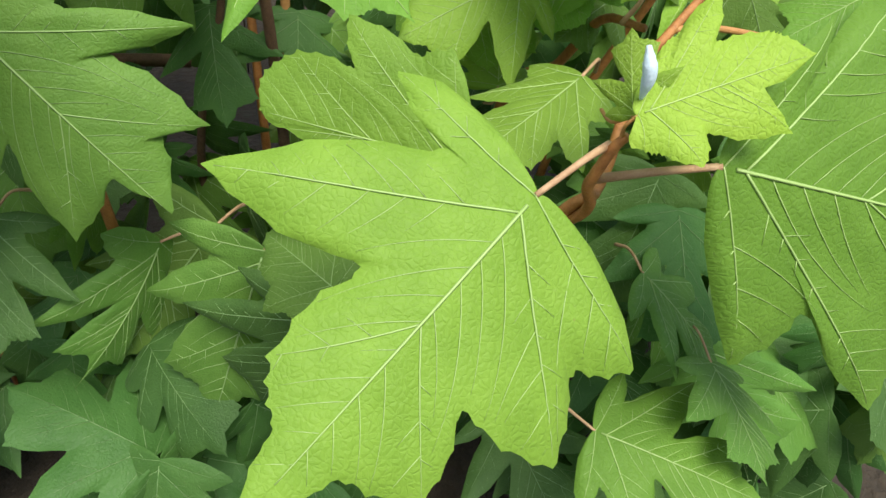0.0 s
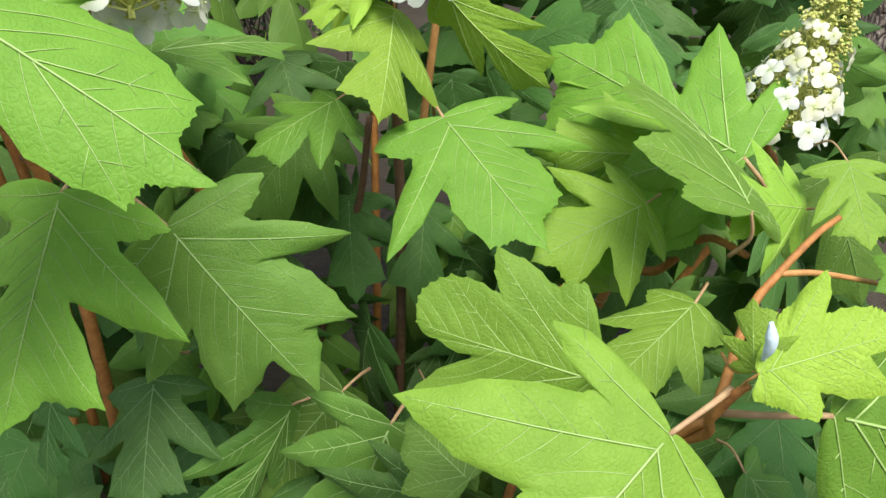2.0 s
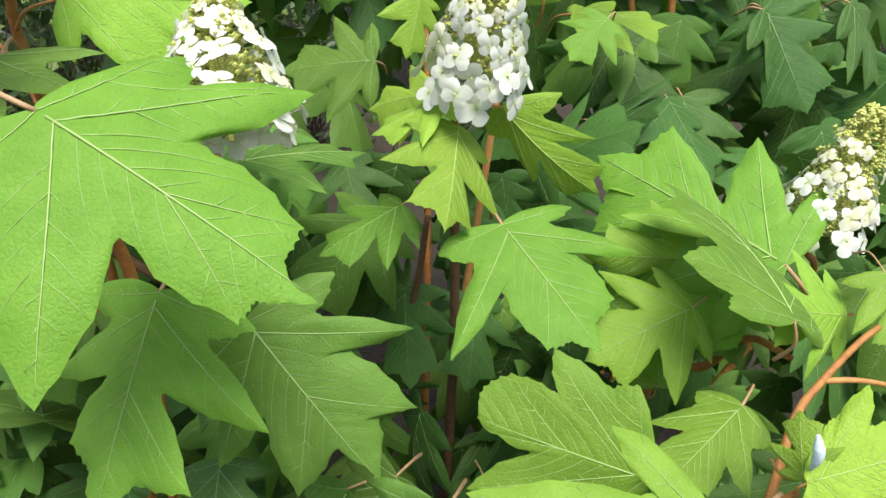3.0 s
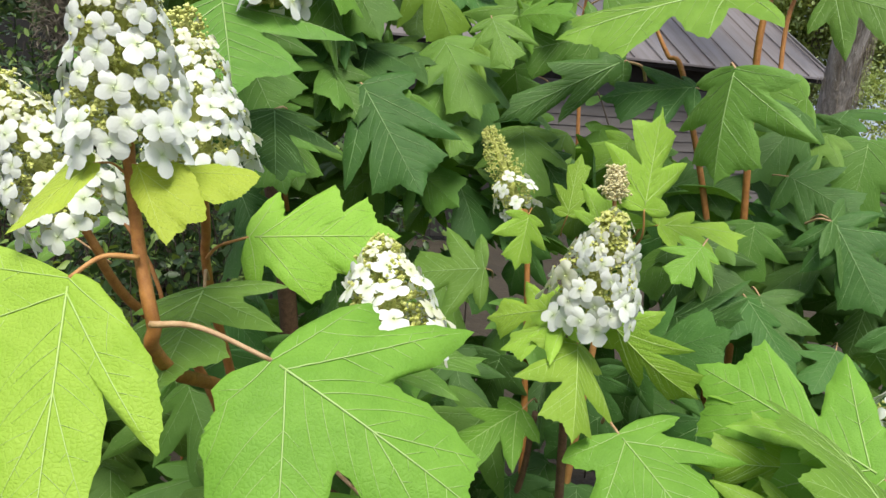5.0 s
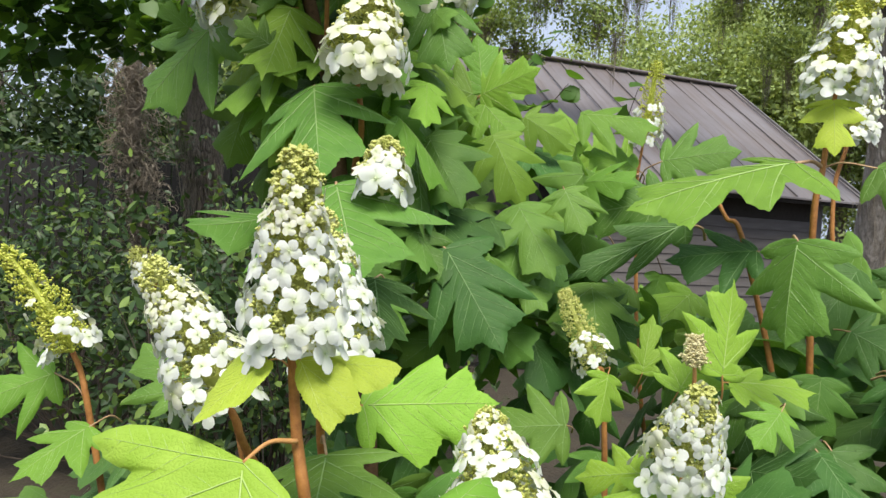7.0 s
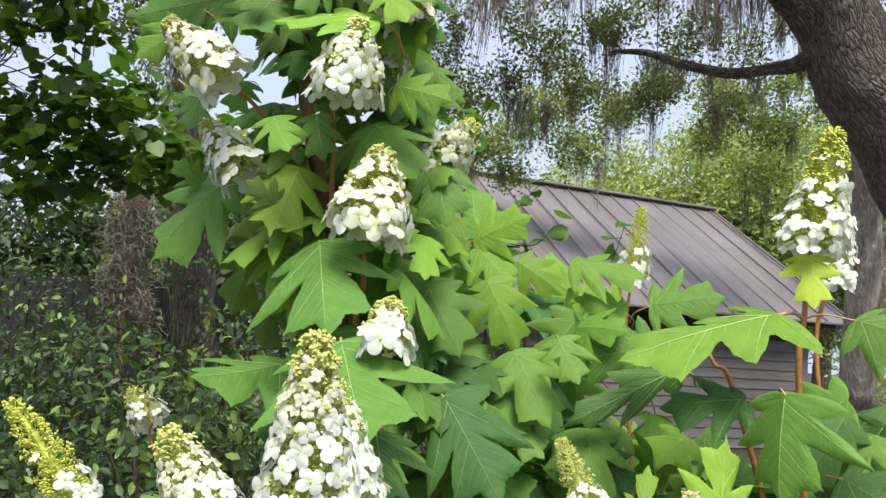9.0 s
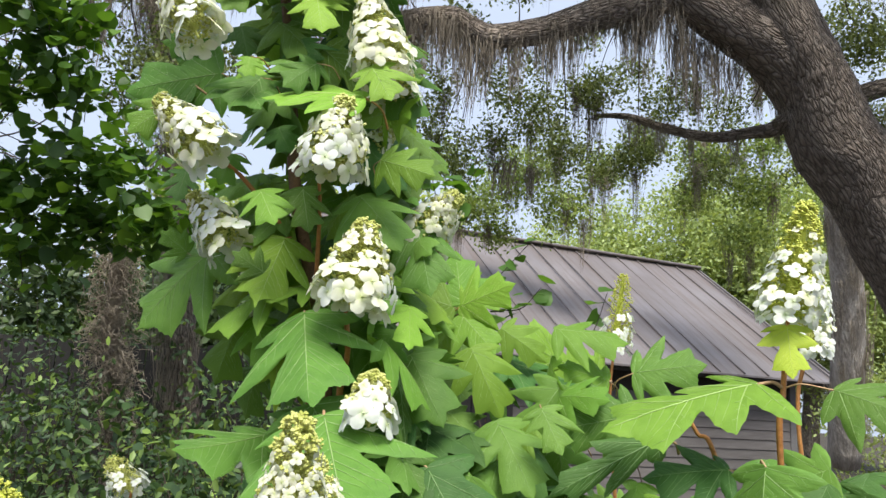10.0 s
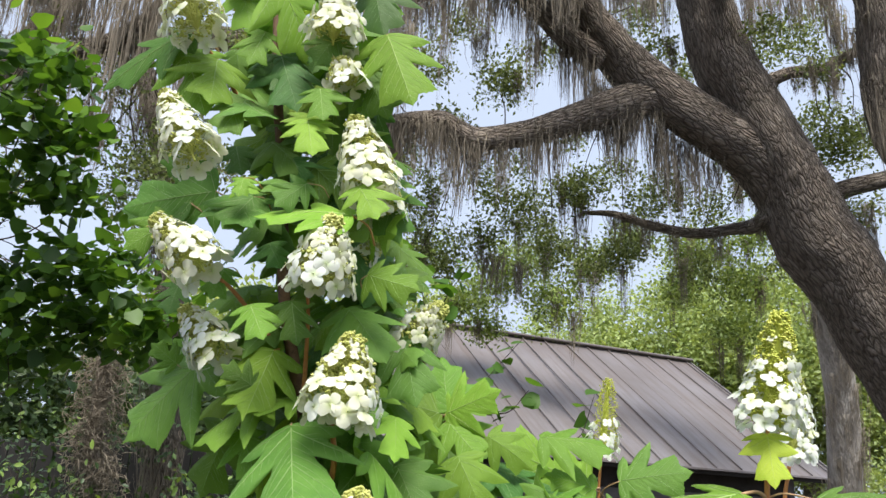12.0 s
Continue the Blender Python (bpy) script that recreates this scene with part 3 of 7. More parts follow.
# ---------- hanging moss ----------
def moss_mesh(seed, strands=50):
    """One clump of hanging moss, 1 m long: many thin tapered threads with side threads."""
    rng = np.random.default_rng(seed)
    pieces = []
    for _ in range(strands):
        x, y = rng.normal(0, 0.09, 2) * (1, 0.7)
        l = rng.uniform(0.25, 1.0) * (1 - 1.6 * abs(x))
        n = 6
        t = np.linspace(0, 1, n)
        wob = np.cumsum(rng.normal(0, 0.012, (n, 2)), 0)
        line = np.stack([x * (1 - 0.45 * t) + wob[:, 0], y * (1 - 0.3 * t) + wob[:, 1], 0.03 - l * t], 1)
        w = rng.uniform(0.0016, 0.0044)
        pieces.append(tube(line, [w, w * 1.4, w * 1.1, w * 0.2], 3))
        for _ in range(3):
            k = rng.integers(0, n - 1)
            d = np.array([rng.normal(0, 0.022), rng.normal(0, 0.022), -rng.uniform(0.03, 0.12)])
            pieces.append(tube([line[k], line[k] + d * (1, 1, 0.4), line[k] + d], [w * 0.6, w * 0.5, w * 0.15], 3))
    v, f, _ = join(pieces)
    return mesh_of("hanging_moss", v, f, MOSS)


MOSSES = [moss_mesh(700 + k) for k in range(10)]


def moss(at, length, width, seed):
    rng = np.random.default_rng(seed)
    ob = new("hanging_moss", MOSSES[seed % 10])
    ob.matrix_basis = Matrix.Translation(at) @ Matrix.Rotation(rng.uniform(0, 6.28), 4, "Z") @ Matrix.Diagonal((width, width, length, 1))
    return tagged(ob, "clump of grey Spanish moss hanging from an oak limb", "moss", "hanging moss")


def moss_cover(tree, line, step, length, width, seed, lo, out):
    """A tree trunk's close cover of moss, too many clumps to count."""
    rng = np.random.default_rng(seed)
    seg = np.linalg.norm(np.diff(line, axis=0), axis=1)
    s = np.concatenate([[0], np.cumsum(seg)])
    vs, fs, at = [], [], 0
    flat = []
    for me in [moss_mesh(750 + k, 24) for k in range(5)]:
        co = np.empty(len(me.vertices) * 3, np.float32)
        me.vertices.foreach_get("co", co)
        flat.append((co.reshape(-1, 3).astype(float), [tuple(q.vertices) for q in me.polygons]))
    for d in np.arange(lo * s[-1], s[-1], step):
        p = np.array([np.interp(d, s, line[:, k]) for k in range(3)])
        a = rng.uniform(3.3, 6.1)
        co, polys = flat[rng.integers(5)]
        l, w = length * rng.uniform(0.4, 1.3), width * rng.uniform(0.6, 1.3)
        vs.append(co * (w, w, l) + p + (out * math.cos(a), out * math.sin(a), 0))
        fs += [tuple(i + at for i in q) for q in polys]
        at += len(co)
    tagged(part("moss_cover", mesh_of("moss_cover", np.vstack(vs), fs, MOSS), tree, m=tree.matrix_basis.inverted()), kind="stuff")


def drape(line, step, length, width, seed, drop=0.0, lo=0.0, hi=1.0, out=0.0):
    rng = np.random.default_rng(seed)
    seg = np.linalg.norm(np.diff(line, axis=0), axis=1)
    s = np.concatenate([[0], np.cumsum(seg)])
    for d in np.arange(lo * s[-1], hi * s[-1], step):
        p = np.array([np.interp(d + rng.normal(0, step * 0.3), s, line[:, k]) for k in range(3)])
        a = rng.uniform(3.4, 6.0)
        moss(p + (out * math.cos(a), out * math.sin(a), -drop), length * rng.choice((0.35, 0.6, 0.9, 1.3)), width * rng.uniform(0.6, 1.3), int(rng.integers(1e6)))


drape(LIMB, 0.15, 0.55, 0.8, 1, 0.04, 0.06)
drape(LIMB, 0.16, 0.8, 0.9, 22, 0.04, 0.06, 0.3)
drape(LIMB, 0.16, 0.8, 0.9, 23, 0.04, 0.6, 0.95)
drape(LEFTB, 0.3, 0.4, 0.8, 2, 0.1, 0.3)
drape(LOW, 0.3, 0.35, 0.7, 3, 0.02)
drape(R1, 0.25, 0.4, 0.8, 4, 0.03, 0.2)
drape(R2, 0.3, 0.3, 0.7, 5, 0.03, 0.3)
drape(R5, 0.3, 0.7, 0.9, 6, 0.0, 0.5)
drape(R7, 0.22, 0.7, 1.0, 7, 0.03)
drape(R8, 0.16, 0.6, 0.9, 8)
drape(UP_A, 0.15, 0.95, 0.9, 61, 0.05, 0.2)
drape(UP_A, 0.22, 0.6, 0.9, 62, 0.05, 0.2)
drape(UP_B, 0.2, 0.75, 0.8, 63, 0.05, 0.2)
drape(UP_C, 0.3, 0.6, 0.6, 64, 0.03)
drape(UP_D, 0.3, 0.7, 0.6, 65, 0.03)
moss_cover(oak_far, R3, 0.15, 0.8, 0.8, 9, 0.1, 0.22)
moss_cover(oak_left, R6, 0.10, 0.7, 0.9, 11, 0.2, 0.14)
moss_cover(oak, LIMB, 0.07, 0.16, 0.8, 12, 0.02, 0.03)
moss((-1.57, 5.27, 6.05), 1.33, 0.90, 0)
moss((-1.8, 5.24, 5.99), 0.75, 0.70, 1)
moss((-1.1, 5.26, 6.06), 0.86, 1.10, 2)
moss((-0.98, 5.4, 6.03), 0.64, 0.80, 3)
moss((-0.79, 5.25, 5.96), 1.46, 0.80, 4)
moss((-0.72, 5.42, 5.49), 0.56, 0.60, 5)
moss((-0.37, 5.49, 5.5), 1.12, 0.90, 6)
moss((-0.27, 5.54, 5.41), 1.01, 0.70, 7)
moss((-0.45, 5.43, 5.64), 0.67, 1.10, 8)
moss((1.24, 5.82, 6.15), 0.75, 0.80, 9)
moss((1.1, 5.98, 5.91), 0.59, 0.80, 10)
moss((1.75, 6.09, 6.3), 0.54, 0.60, 11)
moss((2.02, 6.23, 6.07), 0.77, 0.90, 12)
moss((-0.05, 5.9, 6.39), 0.55, 0.70, 13)
moss((0.24, 5.98, 6.36), 0.67, 1.10, 14)
moss((-1.91, 4.88, 5.72), 1.42, 0.80, 15)
moss((-2.06, 5.12, 4.92), 1.42, 0.80, 16)
moss((2.13, 5.91, 5.15), 1.04, 0.60, 17)
moss((2.18, 5.88, 5.29), 1.15, 0.90, 18)
moss((0.51, 6.13, 4.78), 0.87, 0.70, 19)
moss((0.41, 6.09, 4.82), 0.98, 1.10, 20)
moss((0.69, 6.2, 4.69), 0.81, 0.80, 21)
moss((0.84, 6.26, 4.6), 0.52, 0.80, 22)
moss((1.26, 6.59, 4.5), 0.71, 0.60, 23)
moss((-0.38, 6.88, 4.54), 0.71, 0.90, 24)
moss((0.24, 6.89, 4.26), 0.44, 0.70, 25)
moss((-1.29, 6.9, 3.92), 0.58, 1.10, 26)
moss((-1.01, 6.98, 3.85), 0.52, 0.80, 27)
moss((-4.1, 3.77, 5.09), 1.15, 0.80, 28)
moss((-4.06, 3.85, 5.2), 1.46, 0.60, 29)
moss((-3.87, 3.82, 5.11), 1.29, 0.90, 30)
moss((-3.66, 3.76, 5.09), 1.56, 0.70, 31)
moss((-3.58, 3.86, 5.16), 1.44, 1.10, 32)
moss((-3.52, 3.96, 5.23), 1.22, 0.80, 33)
moss((-4.44, 3.71, 5.08), 0.82, 0.80, 34)
moss((-4.27, 3.74, 5.08), 0.53, 0.60, 35)
moss((-3.35, 4.2, 4.61), 0.83, 0.90, 36)
moss((-4.76, 3.81, 5.23), 0.69, 0.70, 37)
moss((-3.9, 4, 4.23), 0.90, 1.10, 38)
moss((-3.55, 4.69, 3.35), 0.60, 0.80, 39)
moss((-1.97, 5.33, 4.67), 1.05, 0.80, 40)
moss((-1.8, 5.36, 4.68), 0.94, 0.60, 41)
moss((-1.67, 5.38, 4.69), 0.83, 0.90, 42)
moss((-1.53, 5.42, 4.65), 0.89, 0.70, 43)
moss((-1.41, 5.47, 4.59), 0.94, 1.10, 44)
moss((-1.28, 5.51, 4.55), 0.72, 0.80, 45)
moss((-0.82, 5.58, 4.62), 0.61, 0.80, 46)
moss((-0.74, 5.59, 4.64), 0.50, 0.60, 47)
moss((-1.28, 5.56, 5.68), 0.53, 0.90, 48)
moss((-1.88, 5.06, 5.86), 0.90, 0.70, 49)
moss((-1.86, 5.01, 5.36), 1.09, 1.10, 50)
moss((-1.37, 5.48, 6.19), 0.77, 0.80, 51)
moss((-1.25, 5.59, 6.26), 1.15, 0.80, 52)
moss((-0.92, 5.48, 6.15), 1.00, 0.60, 53)
moss((-0.57, 5.46, 6.1), 1.16, 0.90, 54)
moss((-0.5, 5.54, 5.6), 0.91, 0.70, 55)
moss((-0.2, 5.65, 5.13), 0.67, 1.10, 56)
moss((1.2, 6.05, 6.39), 1.09, 0.80, 57)
moss((1.46, 6.19, 6.47), 0.92, 0.80, 58)
moss((1.65, 6.23, 6.48), 0.73, 0.60, 59)
moss((1.92, 6.19, 6.43), 0.91, 0.90, 60)
moss((0.44, 6.08, 6.48), 0.93, 0.70, 61)
moss((2.12, 6.3, 5.92), 0.65, 1.10, 62)
moss((-1.74, 5.41, 6.17), 0.89, 0.80, 63)
moss((0.04, 6.07, 6.58), 0.94, 0.80, 64)
moss((0.6, 6.06, 4.71), 0.74, 0.60, 65)
moss((0.3, 5.95, 4.87), 0.91, 0.90, 66)
moss((0.04, 5.78, 4.9), 1.07, 0.70, 67)
moss((-0.08, 5.76, 4.87), 0.62, 1.10, 68)


# ---------- dead moss on a snag ----------
def tangle(points, radius, strands, mat, seed):
    rng = np.random.default_rng(seed)
    line = glide(points, 10)
    pieces = [tube(line, [radius * 0.35, radius * 0.4, radius * 0.3], 10, 0.1, rng)]
    for _ in range(strands):
        k = rng.integers(0, len(line) - 1)
        a = line[k] + rng.normal(0, radius * 0.55, 3) * (1, 1, 0.6)
        pts = [a]
        d = rng.normal(0, 1, 3)
        for _ in range(5):
            d = 0.6 * d + rng.normal(0, 0.8, 3) + (0, 0, -0.35)
            pts.append(pts[-1] + d / np.linalg.norm(d) * 0.035)
        pieces.append(tube(glide(pts, 3), [0.0022, 0.003, 0.001], 3))
    v, f, _ = join(pieces)
    return mesh_of("dead_moss", v, f, mat)


snag = thing("snag", (-2.9, 3.6, 0), "dead branch wrapped in tangled brown moss before the fence", "dead branch")
tagged(part("dead_moss", tangle([(-3.54, 4.13, 2.44), (-3.58, 4.24, 2.09), (-3.64, 4.33, 1.79), (-3.62, 4.43, 1.5), (-3.67, 4.59, 0.98)], 0.135, 1400, MOSS_BROWN, 4), snag, m=snag.matrix_basis.inverted()), kind="stuff")
v, f, plan = tube(glide([(-3.67, 4.59, 0), (-3.67, 4.59, 1.0)] + [(-3.54, 4.13, 2.44), (-3.58, 4.24, 2.09), (-3.64, 4.33, 1.79), (-3.62, 4.43, 1.5), (-3.67, 4.59, 0.98)][::-1], 8), [0.07, 0.06, 0.05, 0.03], 10)
part("branch", mesh_of("branch", v, f, BARK, {"plan": plan}), snag, m=snag.matrix_basis.inverted())


# ---------- crowns ----------
def leaf_cloud(centres, per, size, spread, mat, seed, shape="oval", flat=0.5, droop=0.0):
    """Many small leaves round the given centres, each a folded blade of four triangles."""
    rng = np.random.default_rng(seed)
    c = np.repeat(np.asarray(centres, float), per, axis=0)
    n = len(c)
    c = c + rng.normal(0, 1, (n, 3)) * np.asarray(spread)
    y = rng.normal(0, 1, (n, 3)) + (0, 0, -droop)
    y /= np.linalg.norm(y, axis=1)[:, None]
    z = rng.normal(0, 0.6, (n, 3)) + (0, -0.25, flat)
    x = np.cross(y, z)
    x /= np.linalg.norm(x, axis=1)[:, None]
    z = np.cross(x, y)
    s = size * rng.uniform(0.65, 1.25, n)[:, None]
    if shape == "small":
        prof = [(0, 0, 0), (0.26, 0.5, 0.05), (0, 1, -0.05), (-0.26, 0.5, 0.05), (0, 0.5, -0.03)]
    elif shape == "oval":
        prof = [(0, 0, 0), (0.24, 0.35, 0.05), (0.2, 0.72, 0.02), (0, 1, -0.06), (-0.2, 0.72, 0.02), (-0.24, 0.35, 0.05), (0, 0.5, -0.03)]
    else:
        prof = [(0, 0, 0), (0.36, -0.02, 0.05), (0.50, 0.35, 0.04), (0.26, 0.78, 0.0), (0, 1, -0.08), (-0.26, 0.78, 0.0), (-0.50, 0.35, 0.04), (-0.36, -0.02, 0.05), (0, 0.42, -0.02)]
    prof = np.array(prof)
    k = len(prof)
    v = c[:, None] + s[:, None] * (prof[None, :, 0, None] * x[:, None] + prof[None, :, 1, None] * y[:, None] + prof[None, :, 2, None] * z[:, None])
    tri = np.array([(i, (i + 1) % (k - 1), k - 1) for i in range(k - 1)])
    f = (np.arange(n)[:, None, None] * k + tri[None]).reshape(-1, 3)
    me = bpy.data.meshes.new("leaves")
    me.vertices.add(n * k)
    me.vertices.foreach_set("co", v.reshape(-1).astype(np.float32))
    me.loops.add(len(f) * 3)
    me.loops.foreach_set("vertex_index", f.reshape(-1).astype(np.int32))
    me.polygons.add(len(f))
    me.polygons.foreach_set("loop_start", np.arange(0, len(f) * 3, 3, dtype=np.int32))
    me.materials.append(mat)
    me.update(calc_edges=True)
    return me


def clumps(n, box_lo, box_hi, seed, keep=None):
    rng = np.random.default_rng(seed)
    p = rng.uniform(box_lo, box_hi, (n * 4, 3))
    if keep:
        p = np.array([q for q in p if keep(q)])
    return p[:n]


def crown(tree, me, label=""):
    return part("crown", me, tree, label, tree.matrix_basis.inverted())


def twigs(centres, hub, seed, mat=TWIG, n=40, r=0.012):
    rng = np.random.default_rng(seed)
    out = []
    c = np.asarray(centres)
    for k in rng.choice(len(c), min(n, len(c)), replace=False):
        h = np.asarray(hub[np.argsort(np.linalg.norm(np.asarray(hub) - c[k], axis=1))[rng.integers(min(8, len(hub)))]])
        mid = (c[k] + h) / 2 + rng.normal(0, 0.12, 3)
        out.append(tube(glide([h, mid, c[k]], 5), [r, r * 0.6, r * 0.25], 5))
    v, f, _ = join(out)
    return mesh_of("twigs", v, f, mat)


def sprays(lobes, per, seed, squash=0.75):
    """Twig ends inside rounded masses of foliage, thinner towards the outside."""
    rng = np.random.default_rng(seed)
    out = []
    for x, y, z, r in lobes:
        n = max(6, int(per * (r / 0.3) ** 2))
        d = rng.normal(0, 1, (n, 3))
        d = d / np.linalg.norm(d, axis=1)[:, None] * rng.uniform(0.1, 1.0, (n, 1)) ** 0.6 * r * rng.choice((0.8, 1.0, 1.25), (n, 1))
        out.append(d * (1, 1, squash) + (x, y, z))
    return np.vstack(out)


# oak foliage in separate masses with the sky between them
oc = sprays([(-1.95, 5.72, 5.74, 0.31), (-1.11, 5.99, 5.47, 0.31), (-0.73, 5.99, 5.7, 0.2), (-1.57, 5.83, 5.01, 0.16), (-0.43, 6.66, 4.54, 0.36), (-0.95, 6.84, 4.32, 0.33), (-1.4, 6.81, 4.1, 0.33), (-1.79, 6.29, 4.46, 0.23), (0.37, 6.19, 5.79, 0.28), (0.67, 6.5, 5.7, 0.23), (0.32, 7.22, 4.6, 0.36), (0.91, 7.35, 4.58, 0.3), (1.69, 6.78, 6.14, 0.36), (2.09, 6.84, 4.91, 0.31), (2.44, 7.02, 5.23, 0.26), (1.98, 6.75, 6.4, 0.24), (-1.52, 5.92, 6.07, 0.26), (-0.02, 7.04, 4.92, 0.24), (-0.48, 6.49, 5, 0.17), (-1.78, 7.03, 3.87, 0.27), (1.38, 7.37, 4.83, 0.24), (-0.69, 7.59, 4.17, 0.38), (1.66, 7.68, 4.05, 0.18), (0.26, 7.01, 6.8, 0.32)] + [(-2.1, 5.9, 4.48, 0.25), (-1.92, 6.74, 4.02, 0.33), (-1.31, 6.46, 4.58, 0.23), (-1.06, 6.45, 4.75, 0.17), (-2.43, 6.43, 3.98, 0.29), (-0.21, 7.72, 4.07, 0.32), (0.16, 7.73, 4.27, 0.26), (-1.71, 5.87, 5.47, 0.17), (-0.07, 6.58, 6.27, 0.24), (1.2, 7.26, 5.04, 0.18), (2.23, 7.24, 4.44, 0.23), (1.97, 6.87, 5.39, 0.23)] + [(-2.01, 5.72, 5.4, 0.25), (-2.18, 6.11, 4.82, 0.25), (-2.08, 6.6, 4.28, 0.28), (-1.13, 6.88, 4.56, 0.3), (-0.8, 7.34, 4.28, 0.3), (-0.43, 6.7, 4.59, 0.25), (0.03, 7.49, 4.19, 0.3), (-1.11, 6.02, 5.4, 0.25), (0.47, 6.86, 4.64, 0.25), (0.86, 7.67, 4.05, 0.3), (1.73, 6.5, 4.91, 0.28), (2.1, 6.58, 4.99, 0.3), (1.69, 5.84, 5.3, 0.2), (1.19, 5.74, 5.67, 0.2), (-2.36, 7.1, 3.89, 0.28), (2.29, 6.8, 4.33, 0.2)], 48, 31)
crown(oak, leaf_cloud(oc, 16, 0.047, (0.065, 0.065, 0.045), OAK_LEAF, 32, "small"))
tagged(part("branchwork", twigs(oc, np.vstack([LIMB[20:], LEFTB[40:], R1]), 33, n=36, r=0.008), oak, m=oak.matrix_basis.inverted()), kind="stuff")
oc2 = sprays([(-2.63, 11.48, 4.47, 0.47), (-2.18, 11.51, 4.77, 0.57), (-1.46, 11.54, 5.27, 0.66), (-0.91, 11.8, 4.67, 0.57), (-0.28, 11.77, 5.34, 0.47), (1.36, 12.04, 5.62, 0.66), (2, 11.79, 5.06, 0.55), (1.92, 11.94, 4.36, 0.5), (1.1, 12.14, 4.97, 0.43), (-3.01, 11.19, 5.36, 0.47), (-2.06, 12.15, 4.35, 0.39), (0.36, 11.78, 5.83, 0.38), (2.25, 11.67, 5.77, 0.46), (3.91, 13.3, 4.8, 0.49)], 42, 34)
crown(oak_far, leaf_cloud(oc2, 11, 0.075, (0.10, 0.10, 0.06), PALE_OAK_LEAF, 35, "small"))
oc3 = sprays([(-3.57, 4.31, 3.81, 0.27), (-4.41, 4, 4.87, 0.27), (-3.95, 4.21, 4.51, 0.27), (-4.2, 4.29, 4.14, 0.18), (-4.73, 4.29, 4.44, 0.24), (-3.69, 4.45, 3.31, 0.18), (-3.43, 4.43, 4.2, 0.23), (-3.4, 4.19, 4.92, 0.25), (-4.92, 4.47, 3.78, 0.28), (-3.2, 4.76, 4, 0.28), (-2.96, 4.48, 4.97, 0.33), (-3.85, 4.49, 4.0, 0.22), (-3.96, 4.59, 3.6, 0.2), (-3.71, 4.6, 4.25, 0.15), (-4.02, 4.22, 4.02, 0.22), (-4.09, 3.78, 4.41, 0.2), (-4.06, 4.55, 3.83, 0.2)], 48, 37)
crown(oak_left, leaf_cloud(oc3, 15, 0.046, (0.065, 0.065, 0.05), OAK_LEAF, 38, "small"))
tagged(part("branchwork", twigs(oc3, np.vstack([R6[20:], R7]), 39, n=30), oak_left, m=oak_left.matrix_basis.inverted()), kind="stuff")
rng = np.random.default_rng(78)
for p in oc2[rng.choice(len(oc2), 20, replace=False)]:
    moss(p, rng.uniform(0.6, 1.4), rng.uniform(0.5, 0.9), int(rng.integers(1e6)))
for p in oc[rng.choice(len(oc), 18, replace=False)]:
    moss(p, rng.uniform(0.4, 0.9), rng.uniform(0.4, 0.6), int(rng.integers(1e6)))

# dense trees behind the fence, leaves coloured darker for the canopy's shade
for k, (x, y) in enumerate([(-12.5, 8.5), (-10.0, 9.6), (-7.4, 10.6), (-5.6, 11.8)]):
    tree = thing("tree", (x, y, 0), "dense tree behind the board fence, leaves darkened for canopy shade", "tree", "trees behind the fence")
    v, f, plan = tube(glide([(x, y, 0), (x + 0.2, y, 2), (x, y, 4.5)], 6), [0.2, 0.16, 0.05], 10)
    part("trunk", mesh_of("trunk", v, f, BARK, {"plan": plan}), tree, m=tree.matrix_basis.inverted())
    cc = clumps(130, (x - 1.9, y - 1.4, 0.4), (x + 1.9, y + 1.4, 3.3), 120 + k)
    crown(tree, leaf_cloud(cc, 95, 0.16, (0.35, 0.35, 0.3), SHADED_LEAF, 130 + k, "small"))

# far trees behind the shed
for k, (x, y, r, h) in enumerate([(-1.5, 27, 3.2, 8.0), (2.5, 27, 3.2, 10.0), (6.2, 26, 3.2, 10.5), (10.5, 27, 3.6, 10.5), (-8, 27, 4.0, 9.5), (-15, 26, 4.5, 9.5), (16, 26, 4, 9)]):
    tree = thing("tree", (x, y, 0), "pale green broadleaf tree far behind the shed", "tree", "far trees")
    v, f, plan = tube(glide([(x, y, 0), (x + 0.2, y, h * 0.4), (x, y, h * 0.8)], 6), [0.3, 0.2, 0.08], 10)
    part("trunk", mesh_of("trunk", v, f, BARK, {"plan": plan}), tree, m=tree.matrix_basis.inverted())
    cc = np.random.default_rng(50 + k).normal(0, 1, (120, 3))
    cc = cc / np.linalg.norm(cc, axis=1)[:, None] * np.random.default_rng(60 + k).uniform(0.45, 1.0, (120, 1)) * (r, r, h * 0.42) + (x, y, h * 0.56)
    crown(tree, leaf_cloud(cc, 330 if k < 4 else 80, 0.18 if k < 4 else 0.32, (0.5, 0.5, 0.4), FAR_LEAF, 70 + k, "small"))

# low shrub by the shed's end
bush = thing("bush", (7.2, 17.0, 0), "pale green rounded bush beside the shed", "bush")
bc = clumps(60, (4.6, 16.0, 0.3), (8.0, 18.5, 2.7), 41)
crown(bush, leaf_cloud(bc, 120, 0.10, (0.3, 0.3, 0.25), FAR_LEAF, 42))

